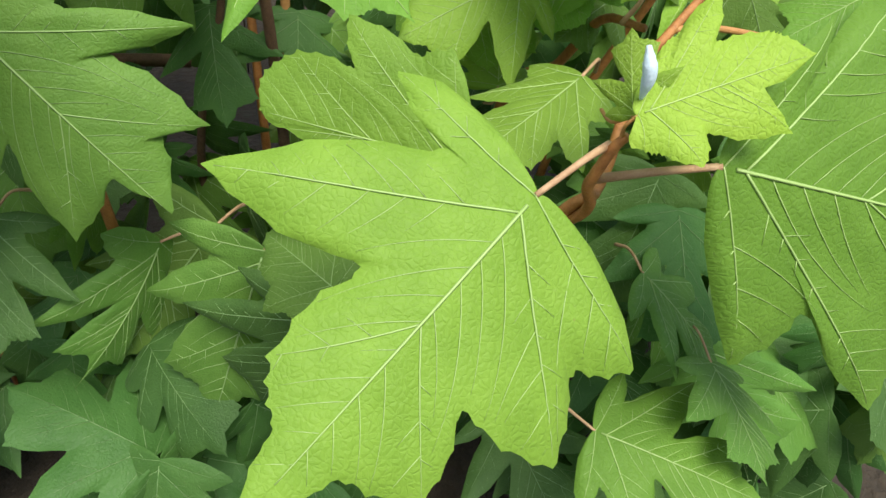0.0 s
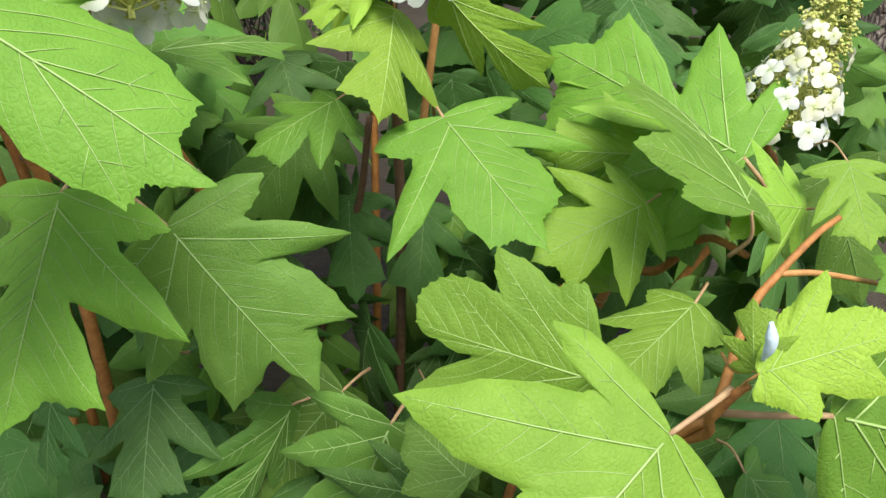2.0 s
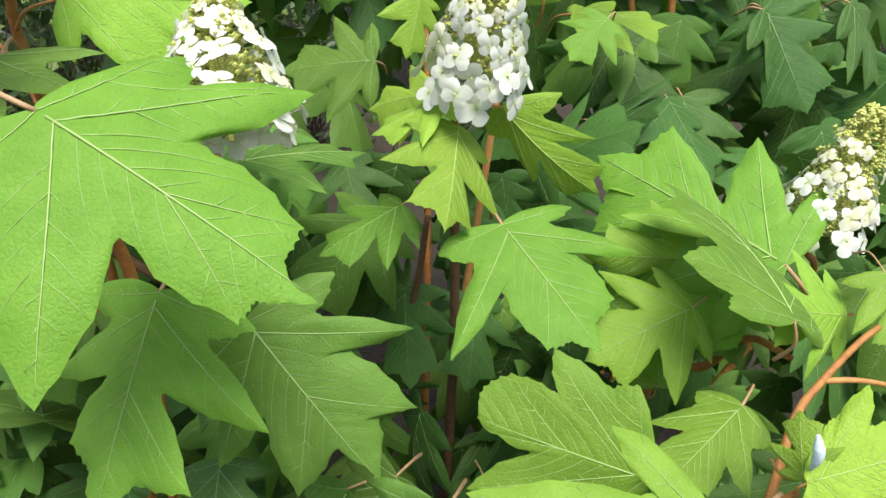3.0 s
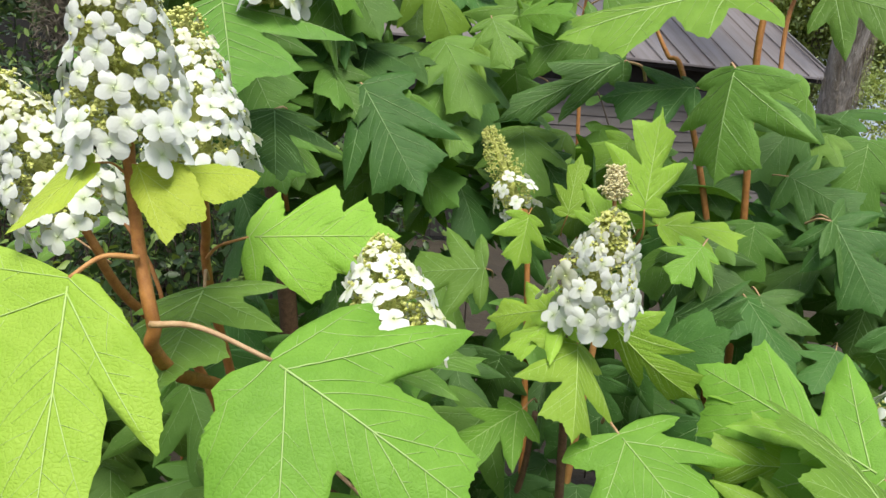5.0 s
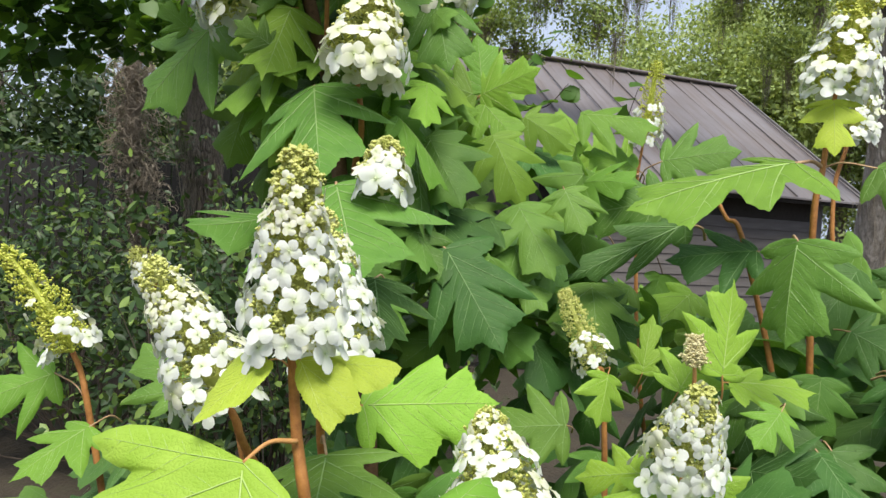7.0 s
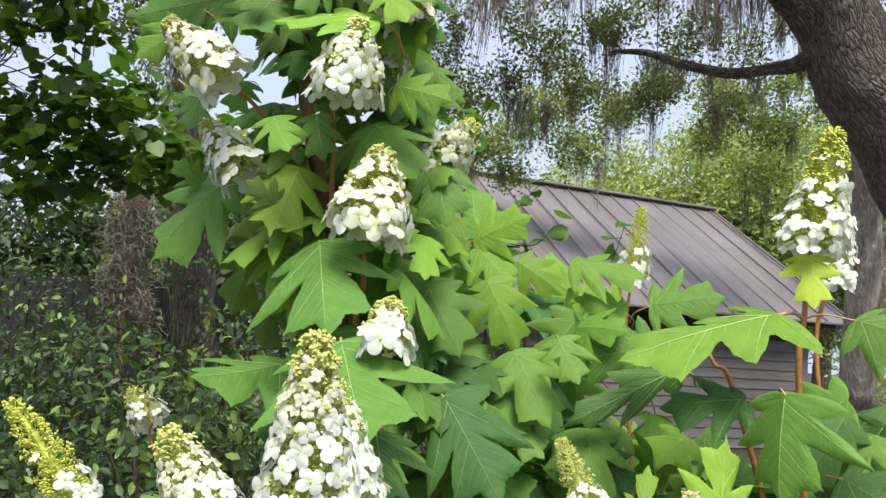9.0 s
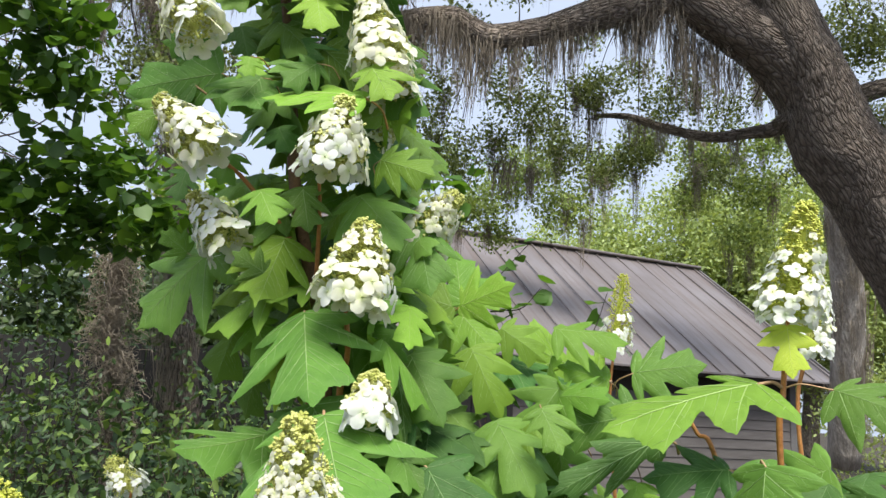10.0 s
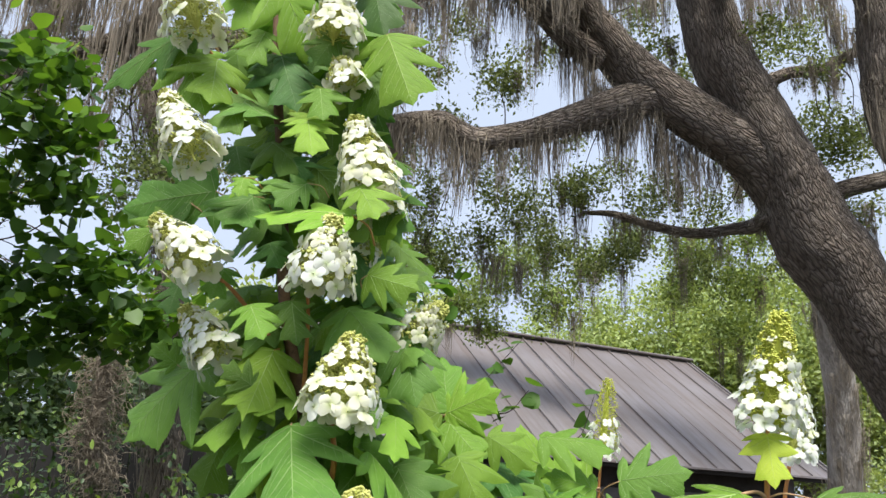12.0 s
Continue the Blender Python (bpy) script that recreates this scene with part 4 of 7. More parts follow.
# round-leaved tree at the left
redbud = thing("tree", (-4.3, 3.4, 0), "dark green round-leaved tree with drooping branches", "tree")
v, f, plan = tube(glide([(-4.3, 3.4, 0), (-4.2, 3.3, 1.4), (-4.0, 3.1, 2.6), (-3.8, 3.0, 3.6)], 6), [0.06, 0.05, 0.04, 0.02], 10)
RT = glide([(-4.2, 3.3, 1.8), (-4.0, 3.1, 2.6), (-3.8, 3.0, 3.6)], 6)
part("trunk", mesh_of("trunk", v, f, BARK, {"plan": plan}), redbud, m=redbud.matrix_basis.inverted())
rc = sprays([(-2.98, 2.58, 2.62, 0.21), (-2.75, 2.66, 2.52, 0.2), (-2.49, 2.62, 2.47, 0.16), (-2.36, 2.69, 2.35, 0.15), (-2.27, 2.75, 2.23, 0.1), (-3.02, 2.77, 2.34, 0.23), (-2.77, 2.83, 2.32, 0.22), (-2.56, 2.9, 2.23, 0.16), (-3.12, 2.82, 2.12, 0.17), (-2.89, 2.14, 3.33, 0.16), (-2.73, 2.18, 3.31, 0.12), (-2.84, 2.24, 3.07, 0.17), (-2.68, 2.29, 3.03, 0.11), (-2.87, 2.4, 2.9, 0.16), (-2.68, 2.46, 2.83, 0.1), (-3.18, 2.37, 2.78, 0.16), (-3.27, 2.6, 2.37, 0.2), (-3.14, 2.67, 2.43, 0.2), (-2.96, 2.84, 2.22, 0.2)], 12, 43)
crown(redbud, leaf_cloud(rc, 16, 0.074, (0.10, 0.10, 0.05), ROUND_LEAF, 44, "round", 2.0, 0.2))
tagged(part("branchwork", twigs(rc, RT, 45, n=50, r=0.006), redbud, m=redbud.matrix_basis.inverted()), kind="stuff")

# small-leaved shrubs before the fence
for k, (x, y, w, h) in enumerate([(-4.9, 5.3, 0.8, 2.9), (-3.9, 5.6, 0.8, 2.9), (-2.8, 5.6, 0.8, 2.6), (-2.0, 4.6, 0.6, 1.5), (-5.3, 4.3, 0.8, 2.2), (-4.2, 4.4, 0.7, 2.0), (-3.2, 4.5, 0.7, 1.8), (-2.3, 4.3, 0.6, 1.8), (-3.9, 3.4, 0.6, 1.5), (-3.0, 3.1, 0.55, 1.55), (-2.2, 2.9, 0.5, 1.6), (-1.5, 4.2, 0.5, 1.45), (-1.7, 2.6, 0.4, 1.4)]):
    shrub = thing("privet_shrub", (x, y, 0), "loose small-leaved green shrub before the dark fence", "shrub", "fence shrubs")
    pc = clumps(64, (x - w, y - w * 0.6, 0.25), (x + w, y + w * 0.6, h), 80 + k, lambda q: q[2] < h * (0.72 + 0.5 * noise.noise(Vector((q[0] * 2.5, q[1] * 2.5, k)))))
    crown(shrub, leaf_cloud(pc, 22, 0.062, (0.12, 0.12, 0.07), PRIVET_LEAF, 90 + k, flat=1.2))
    tagged(part("branchwork", twigs(pc, [(x, y, 0.05), (x + 0.1, y, 0.1)], 95 + k, n=40, r=0.006), shrub, m=shrub.matrix_basis.inverted()), kind="stuff")

# vine twigs before the roof
def vine_stem(line, leaves, seed, r=0.0035, size=0.05):
    rng = np.random.default_rng(seed)
    p = glide(line, 8)
    v, f, _ = tube(p, [r, r * 0.7, r * 0.35], 5)
    part("twig", mesh_of("twig", v, f, TWIG), vine, m=vine.matrix_basis.inverted())
    at = p[np.linspace(len(p) * 0.25, len(p) - 1, leaves).astype(int)] + rng.normal(0, 0.02, (leaves, 3))
    for q in at:
        part("leaf", VINE_LEAF[rng.integers(4)], vine, m=vine.matrix_basis.inverted() @ Matrix.Translation(q) @ Matrix.Rotation(rng.uniform(0, 6.28), 4, "Z") @ Matrix.Scale(size / 0.05 * rng.uniform(0.8, 1.45), 4))


VINE_LEAF = [leaf_cloud([(0, 0, 0)], 1, 0.055, (0, 0, 0), ROUND_LEAF, 460 + k, "round", 0.9, 0.3) for k in range(4)]
vine = thing("vine", (-0.6, 2.5, 0), "thin dark twigs with small round leaves", "vine")
vine_stem([(-0.6, 2.5, 0), (-0.62, 2.5, 1.0), (-0.84, 2.5, 1.77), (-0.78, 2.5, 1.89), (-0.67, 2.5, 2.02), (-0.55, 2.5, 2.16)], 16, 1)
vine_stem([(-0.78, 2.5, 1.89), (-0.61, 2.5, 1.87), (-0.52, 2.5, 1.96)], 14, 2)
vine_stem([(-0.1, 2.5, 0), (-0.12, 2.5, 1.2), (-0.4, 2.5, 1.71), (-0.32, 2.5, 1.8), (-0.27, 2.5, 1.95)], 12, 3)
vine_stem([(-0.84, 2.5, 1.77), (-0.93, 2.5, 2.13), (-0.96, 2.5, 2.32), (-1.03, 2.5, 2.57)], 25, 4)
vine_stem([(-0.93, 2.5, 2.13), (-0.87, 2.5, 2.32), (-0.76, 2.5, 2.49)], 21, 5)


# ---------- hydrangea leaves ----------
LOBES = dict(T=(0, 1), s=(0.31, 0.8), R=(0.6, 0.5), r=(0.45, 0.07), S=(-0.31, 0.8), L=(-0.6, 0.5), l=(-0.45, 0.07))


def leaf_edge(b, m, s, t, deep, rng, notches=(None, None, None)):
    """One side of a leaf (x to the side): edge points, where each meets the midrib, and its rib number."""
    b, m, s, t = (np.array(q, float) for q in (b, m, s, t))
    j = lambda k: rng.normal(0, k, 2)
    n0 = 0.5 * (b + m) + 0.52 * deep * (np.array([0.0, 0.06]) - 0.5 * (b + m)) + j(0.02)
    n1 = 0.5 * (m + s) + 0.66 * deep * (np.array([0.0, 0.30]) - 0.5 * (m + s)) + j(0.02)
    n2 = 0.5 * (s + t) + 0.26 * deep * (np.array([0.0, 0.72]) - 0.5 * (s + t)) + j(0.01)

    cut = [None if w is None else np.array(w, float) for w in notches]
    n0, n1, n2 = (q if w is None else w for q, w in zip((n0, n1, n2), cut))

    def side_of(p, q, fat):
        """A point on the bulging edge between a lobe's tip p and a notch q."""
        way = q - p
        out = np.array([way[1], -way[0]])
        return p + 0.56 * way + fat * out

    edge = [bez((0, 0), (0.07, -0.04), (b[0] * 0.66, b[1] - 0.13), b, 9)]
    spine, rib = [np.linspace(0, 0.03, 9, endpoint=False)], [np.linspace(0, 1, 9, endpoint=False)]
    for p, q, w, sp, rp in ((b, n0, m, (0.03, 0.06, 0.10), (1, 2, 4)), (m, n1, s, (0.10, 0.29, 0.48), (4, 6, 8)), (s, n2, t, (0.48, 0.73, 1.0), (8, 10, 13))):
        fat = 0.072 if any(q is e for e in cut) else (0.046 if w is not t else 0.05)
        c = glide([p, side_of(p, q, fat), q, side_of(w, q, -fat), w], 5)[:-1]
        u = np.linspace(0, 2, 20, endpoint=False)
        edge.append(c), spine.append(np.interp(u, (0, 1, 2), sp)), rib.append(np.interp(u, (0, 1, 2), rp))
    edge, spine, rib = np.vstack(edge + [t[None]]), np.append(np.concatenate(spine), 1.0), np.append(np.concatenate(rib), 13.0)
    inward = np.stack([-edge[:, 0], spine - edge[:, 1]], 1)
    inward /= np.linalg.norm(inward, axis=1)[:, None] + 1e-6
    tooth = np.where(np.arange(len(edge)) % 3 == 1, -0.010, 0.004) * np.clip(edge[:, 0] * 6, 0, 1)
    return edge + inward * tooth[:, None], spine, rib


def inside(p, ax, ay, bx, by, slope):
    hit = ((ay > p[1]) != (by > p[1])) & (p[0] < slope * (p[1] - ay) + ax)
    return np.count_nonzero(hit) % 2 == 1


def vein_lines(edge, tips, rng):
    """Ribs of one leaf half: the midrib, a rib to each lobe's tip, and bowed side ribs off them that stop at the edge or at another rib."""
    steps = np.linspace(0, 1, 22)[:, None]
    main = [np.hstack([0 * steps, steps])]
    for tip, root in zip(tips, (0.012, 0.075, 0.46)):
        line = np.array([0, root]) * (1 - steps) + np.array(tip) * steps
        line[:, 1] += 0.05 * (steps * (1 - steps))[:, 0]
        main.append(line)
    ring = np.vstack([edge, [(-0.001, edge[-1, 1]), (-0.001, 0)]])
    after = np.roll(ring, -1, axis=0)
    rise = after[:, 1] - ring[:, 1]
    walls = (ring[:, 0], ring[:, 1], after[:, 0], after[:, 1], (after[:, 0] - ring[:, 0]) / np.where(rise == 0, 1e-9, rise))
    side = []
    for k, line in enumerate(main):
        own = np.linalg.norm(line[-1] - line[0])
        others = np.vstack([q[3:] for i, q in enumerate(main) if i != k])
        gap = 0.085 if k in (0, 2) else 0.095
        for turn in ((-1,) if k == 0 else (1, -1)):
            at = (0.17 if k == 0 else 0.16 + 0.04 * turn) + rng.uniform(-0.02, 0.02)
            while at < own * 0.93:
                u = at / own
                i = min(20, int(u * 21))
                p = line[i] + (line[i + 1] - line[i]) * (u * 21 - i)
                d = line[i + 1] - line[i]
                ang = math.atan2(d[1], d[0]) + turn * rng.uniform(0.78, 0.98)
                way = [p]
                met = np.vstack([q[2:] for q in side]) if side else None
                for step in range(26):
                    ang -= turn * 0.022
                    p = p + 0.021 * np.array([math.cos(ang), math.sin(ang)])
                    if p[0] < 0 or not inside(p, *walls):
                        break
                    if step > 1 and np.abs(others - p).sum(1).min() < 0.026:
                        break
                    if side and step > 2 and np.abs(met - p).sum(1).min() < 0.03:
                        break
                    way.append(p)
                if len(way) > 3:
                    side.append(np.array(way))
                at += gap * rng.uniform(0.85, 1.2)
    return main, side


def blade(size, width, fold, bend, lobes, seed, fine=True, crinkle=1.0, deep=1.0):
    """Vertices of a lobed leaf with its rib lines; the leaf stalk's end is the origin, the midrib runs along y, the upper side faces z."""
    rng = np.random.default_rng(seed)
    k = {**LOBES, **lobes}
    cols = 12 if fine else 4
    twist, wave, ph = rng.normal(0, 0.10), rng.uniform(0.012, 0.03), rng.uniform(0, 6)
    verts, faces, plan, ribs, lines = [], [], [], [], []
    for side in (1, -1):
        q = (k["r"], k["R"], k["s"]) if side > 0 else [(-x, y) for x, y in (k["l"], k["L"], k["S"])]
        cuts = [k.get(a + ("r" if side > 0 else "l")) for a in ("n0", "n1", "n2")]
        cuts = [c and (c[0] * side, c[1]) for c in cuts]
        edge, spine, rib = leaf_edge(*q, (k["T"][0] * side, k["T"][1]), deep * rng.uniform(0.9, 1.08), rng, cuts)
        main, sides = vein_lines(edge, q, rng)
        dots = np.vstack(main + sides)
        if not fine:
            keep = np.unique(np.concatenate([np.arange(0, len(edge), 2), [9, 19, 29, 39, 49, 59, len(edge) - 1]]))
            edge, spine, rib = edge[keep], spine[keep], rib[keep]
        v = np.linspace(0, 1, cols + 1)
        x = edge[:, 0, None] * v
        y = spine[:, None] * (1 - v) + edge[:, 1, None] * v
        # a leaf's side ribs bow forward a little
        y = y + 0.05 * v * (1 - v) * (rib[:, None] > 1)
        flat = np.stack([x, y], -1).reshape(-1, 2)
        gap = np.concatenate([np.sqrt(((c[:, None] - dots[None]) ** 2).sum(-1)).min(1) for c in np.array_split(flat, 4)]).reshape(x.shape)
        xs = side * x * width
        z = -fold * np.abs(xs) - bend * y * y + twist * xs * y
        puff = np.clip(gap / 0.045, 0, 1)
        z += crinkle * 0.0065 * puff * (2 - puff) * (1.1 - 0.5 * v)
        z += wave * np.sin(rib[:, None] * 1.1 + ph * side) * v ** 2 * np.clip(np.abs(xs) * 4, 0, 1)
        z -= 0.09 * np.clip(v - 0.55, 0, 1) ** 2 * np.abs(xs) / 0.2
        at = sum(len(a) for a in verts)
        p = np.stack([xs, y, z], -1) * size
        n, c = len(edge), cols + 1
        verts.append(p.reshape(-1, 3))
        plan.append(p[..., :2].reshape(-1, 2))
        ribs.append(np.stack([gap.ravel() * size, v[None].repeat(n, 0).ravel()], -1))
        for i in range(n - 1):
            for j in range(cols):
                a, b2, d, e = at + i * c + j, at + i * c + j + 1, at + (i + 1) * c + j + 1, at + (i + 1) * c + j
                faces.append((a, b2, d, e) if side > 0 else (a, e, d, b2))

        def laid(line, rad, sides_of):
            """A rib laid on the blade's surface."""
            gaps = ((line[:, None] - flat[None]) ** 2).sum(-1)
            near = np.argpartition(gaps, 4, axis=1)[:, :4]
            share = 1 / (np.take_along_axis(gaps, near, 1) + 1e-5)
            lift = (z.ravel()[near] * share).sum(1) / share.sum(1)
            at3 = np.stack([side * line[:, 0] * width, line[:, 1], lift + 0.55 * rad + 0.0006], 1) * size
            w = rad * size * (1.0 if fine else 0.7)
            lines.append(tube(at3, [w, w * 0.75, w * 0.25], sides_of))

        for num, (line, rad) in enumerate(zip(main, (0.0054, 0.0028, 0.0040, 0.0028))):
            if num or side > 0:
                laid(line[1 if num == 0 else 0:-1:1 if fine else 3], rad, 4 if fine else 3)
        for line in sides:
            laid(line[:: 2 if fine else 5] if len(line) > (3 if fine else 6) else line[[0, -1]], 0.0019, 3)
    return np.vstack(verts), faces, np.vstack(plan), np.vstack(ribs), join(lines)


def stand(base, along, up):
    """The pose of a leaf whose stalk ends at base."""
    y = Vector(along).normalized()
    z = Vector(up)
    z = (z - y * z.dot(y)).normalized()
    x = y.cross(z)
    return Matrix(((x.x, y.x, z.x, base[0]), (x.y, y.y, z.y, base[1]), (x.z, y.z, z.z, base[2]), (0, 0, 0, 1)))


LEAF_SEED = [100]
TONES = ("dark green", "mid green", "bright green", "lime green", "yellow-green")


def leaf(plant, base, along, up, size, width, fold, bend, tone, node=None, deep=1.0, crinkle=1.0, lobes=None):
    """A lobed hydrangea leaf with its ribs and stalk, as part of a plant."""
    LEAF_SEED[0] += 1
    v, f, plan, ribs, net = blade(size, width, fold, bend, lobes or {}, LEAF_SEED[0], True, crinkle, deep)
    m = stand(base, along, up)
    ob = part("leaf", mesh_of("leaf", v, f, LEAF[tone], {"plan": plan, "ribs": ribs}), plant, TONES[tone] + " lobed leaf", plant.matrix_basis.inverted() @ m)
    part("vein", mesh_of("vein", net[0], net[1], VEIN[tone]), ob)
    rng = np.random.default_rng(LEAF_SEED[0])
    if node is None:
        end = Vector(base) - Vector(along) * size * 0.2 + Vector((rng.normal(0, 0.01), 0.06, -size * 0.2))
    else:
        end = Vector(node)
    inv = m.inverted()
    a, b = np.zeros(3), np.array(inv @ end)
    mid = a + (b - a) * 0.5 + np.array([0, -0.1, 0.12]) * np.linalg.norm(b - a)
    line = glide([np.array([0, 0.01 * size, 0]), mid, b], 6)
    w = max(0.0011, size * 0.0105)
    tv, tf, _ = tube(line, [w * 0.85, w, w * 1.3], 7)
    part("petiole", mesh_of("petiole", tv, tf, PETIOLE_PINK if tone < 3 else PETIOLE_RUST), ob)
    return ob


# ---------- hydrangea flowers ----------
def sepal_points(rng, r):
    """Rings of one rounded petal."""
    a = np.linspace(0, 2 * np.pi, 10, endpoint=False)
    rows = [(0.0, 0.0), (0.55, 0.02), (1.0, 0.05 + rng.normal(0, 0.03))]
    c = np.array([0.53 * r, 0, 0])
    v = [c + np.array([0, 0, 0.03 * r])]
    wob = 1 + rng.normal(0, 0.05, 10)
    for q, dz in rows[1:]:
        for k, t in enumerate(a):
            x = 0.50 * r * q * np.cos(t) * wob[k]
            y = 0.49 * r * q * np.sin(t) * wob[k] * (0.66 + 0.34 * (0.5 + 0.5 * np.cos(t)) ** 0.5)
            v.append(c + np.array([x, y, 0.03 * r - 0.07 * r * q * q + dz * r * np.sin(2 * t)]))
    f = [(0, 1 + k, 1 + (k + 1) % 10) for k in range(10)] + [(1 + k, 11 + k, 11 + (k + 1) % 10, 1 + (k + 1) % 10) for k in range(10)]
    return np.array(v), f


def floret_mesh(seed, mat):
    rng = np.random.default_rng(seed)
    pieces = []
    for k in range(4):
        v, f = sepal_points(rng, 0.0185 * rng.uniform(0.88, 1.1))
        t = k * np.pi / 2 + rng.normal(0, 0.12)
        droop = rng.normal(-0.06, 0.10)
        x, z = v[:, 0] * np.cos(droop) - v[:, 2] * np.sin(droop), v[:, 0] * np.sin(droop) + v[:, 2] * np.cos(droop) + 0.0006 * (k % 2)
        v = np.stack([x * np.cos(t) - v[:, 1] * np.sin(t), x * np.sin(t) + v[:, 1] * np.cos(t), z], 1)
        pieces.append((v, f, np.zeros((len(v), 2))))
    sv, sf, _ = tube([(0, 0, -0.016), (0, 0, -0.006), (0, 0, 0.0)], [0.0005, 0.0007, 0.001], 4)
    pieces.append((sv, sf, np.zeros((len(sv), 2))))
    ov, of = octa(0.0016, (0, 0, 0.002))
    pieces.append((ov, of, np.zeros((6, 2))))
    v, f, _ = join(pieces)
    return mesh_of("floret", v, f, mat)


def octa(r, c):
    c = np.array(c, float)
    v = c + r * np.array([(1, 0, 0), (-1, 0, 0), (0, 1, 0), (0, -1, 0), (0, 0, 1), (0, 0, -1)], float)
    return v, [(0, 2, 4), (2, 1, 4), (1, 3, 4), (3, 0, 4), (2, 0, 5), (1, 2, 5), (3, 1, 5), (0, 3, 5)]


BEAD = octa(1.0, (0, 0, 0))
FLORETS = [floret_mesh(k, PETAL) for k in range(6)]
FLORETS_CREAM = [floret_mesh(20 + k, PETAL_CREAM) for k in range(4)]
PANICLE_SEED = [500]


def panicle(plant, base, tip, radius, florets, bare=0.4, cream=0.1, buds=BUD, n_buds=520, curl=(0, 0, 0), size=1.0, label="cone of white florets over yellow-green buds"):
    """A cone-shaped flower head from base to tip: stalk, bud clusters, open florets."""
    PANICLE_SEED[0] += 1
    rng = np.random.default_rng(PANICLE_SEED[0])
    base, tip = np.array(base, float), np.array(tip, float)
    h = np.linalg.norm(tip - base)
    m = Matrix.Translation(base) @ Vector(tip - base).to_track_quat("Z", "Y").to_matrix().to_4x4()
    inv = plant.matrix_basis.inverted() @ m
    curl = np.array(m.to_3x3().inverted() @ Vector(curl))
    axis = lambda t: np.array([0, 0, h * t]) + curl * t * t
    cone = lambda t: radius * (0.62 + 0.38 * min(1, t / 0.12)) * (1 - t) ** 0.66 + 0.006
    body = [tube(np.array([axis(t) for t in np.linspace(-0.05, 0.98, 10)]), [0.0032, 0.0024, 0.001], 6)]
    core = np.linspace(0.02, 0.93, 12)
    body.append(tube(np.array([axis(t) for t in core]), [cone(t) * 0.26 * min(1, t / 0.16) for t in core], 10))
    tufts = 90 + int(90 * h / 0.2)
    for k in range(tufts):
        t = (k + 0.5) / tufts
        a = k * 2.39996 + rng.normal(0, 0.2)
        out = np.array([np.cos(a), np.sin(a), 0.25])
        open_part = t < 1 - bare and florets > 0
        c = axis(t) + out * (cone(t) * (rng.uniform(0.4, 0.92) if open_part else rng.uniform(0.72, 1.04)) + 0.002)
        if k % 2 == 0:
            body.append(tube([axis(max(0, t - 0.04)), (axis(t) + c) / 2, c], [0.0011, 0.0008], 3))
        spread = 0.0034 + 0.0036 * (1 - t)
        m_of = max(5, int(n_buds * 2.2) // tufts)
        at = c + rng.normal(0, 1, (m_of, 3)) * spread * np.array([0.75, 0.75, 0.55])
        v = at[:, None] + BEAD[0][None] * rng.uniform(0.0018, 0.0033, (m_of, 1, 1)) * size
        body.append((v.reshape(-1, 3), [tuple(i + 6 * b for i in q) for b in range(m_of) for q in BEAD[1]], np.zeros((6 * m_of, 2))))
    v, f, _ = join(body)
    ob = part("flower_head", mesh_of("flower_head", v, f, buds, smooth=False), plant, label, inv)
    want, placed, k = int(florets * (0.66 if size <= 1 else 0.5)), [], 0
    while len(placed) < want and k < florets * 6:
        k += 1
        t = (k % florets + rng.uniform(0, 1)) / florets
        t = (t ** 0.95) * (1 - bare) if rng.random() > 0.12 else rng.uniform(0, 1 - bare * 0.5)
        a = k * 2.39996 + rng.normal(0, 0.25)
        rad = np.array([np.cos(a), np.sin(a), 0])
        c = axis(t) + rad * (cone(t) * rng.uniform(1.0, 1.12) + 0.004) + np.array([0, 0, rng.normal(-0.004, 0.004)])
        young = t > (1 - bare) * 0.8
        sc = size * rng.uniform(0.85, 1.1) * (0.62 if young else 1.0) * (1.12 - 0.45 * t)
        if placed and np.linalg.norm(np.array(placed) - c, axis=1).min() < (0.025 if size <= 1 else 0.023) * sc:
            continue
        placed.append(c)
        nrm = Vector(rad * 1.0 + np.array([0, 0, rng.uniform(0.05, 0.7)]) + rng.normal(0, 0.13, 3)).normalized()
        q = nrm.to_track_quat("Z", "Y").to_matrix().to_4x4() @ Matrix.Rotation(rng.uniform(0, 6.28), 4, "Z")
        src = FLORETS_CREAM if (young or rng.random() < cream) else FLORETS
        part("floret", src[k % len(src)], ob, m=Matrix.Translation(c) @ q @ Matrix.Scale(sc, 4))
    return ob


def stem(plant, points, radii, mat=None, name="stem"):
    line = glide(points, 8)
    rng = np.random.default_rng(len(points) * 7 + int(abs(points[0][0]) * 1000))
    v, f, plan = tube(line, radii, 9, 0.03, rng)
    me = mesh_of(name, v, f, mat or STEM_ORANGE, {"plan": plan})
    return part(name, me, plant, m=plant.matrix_basis.inverted())


shrub_front = thing("hydrangea_shrub", (-0.1, 1.0, 0), "oakleaf hydrangea shrub with bright lobed leaves and white panicles", "shrub", "hydrangea shrubs")
shrub_left = thing("hydrangea_shrub", (-0.75, 0.95, 0), "oakleaf hydrangea with rust stems and large white panicles", "shrub", "hydrangea shrubs")
shrub_tall = thing("hydrangea_shrub", (-0.85, 1.3, 0), "tall column of oakleaf hydrangea with cream flower heads", "shrub", "hydrangea shrubs")
shrub_right = thing("hydrangea_shrub", (0.15, 1.6, 0), "oakleaf hydrangea with spreading green leaves and upright panicles", "shrub", "hydrangea shrubs")


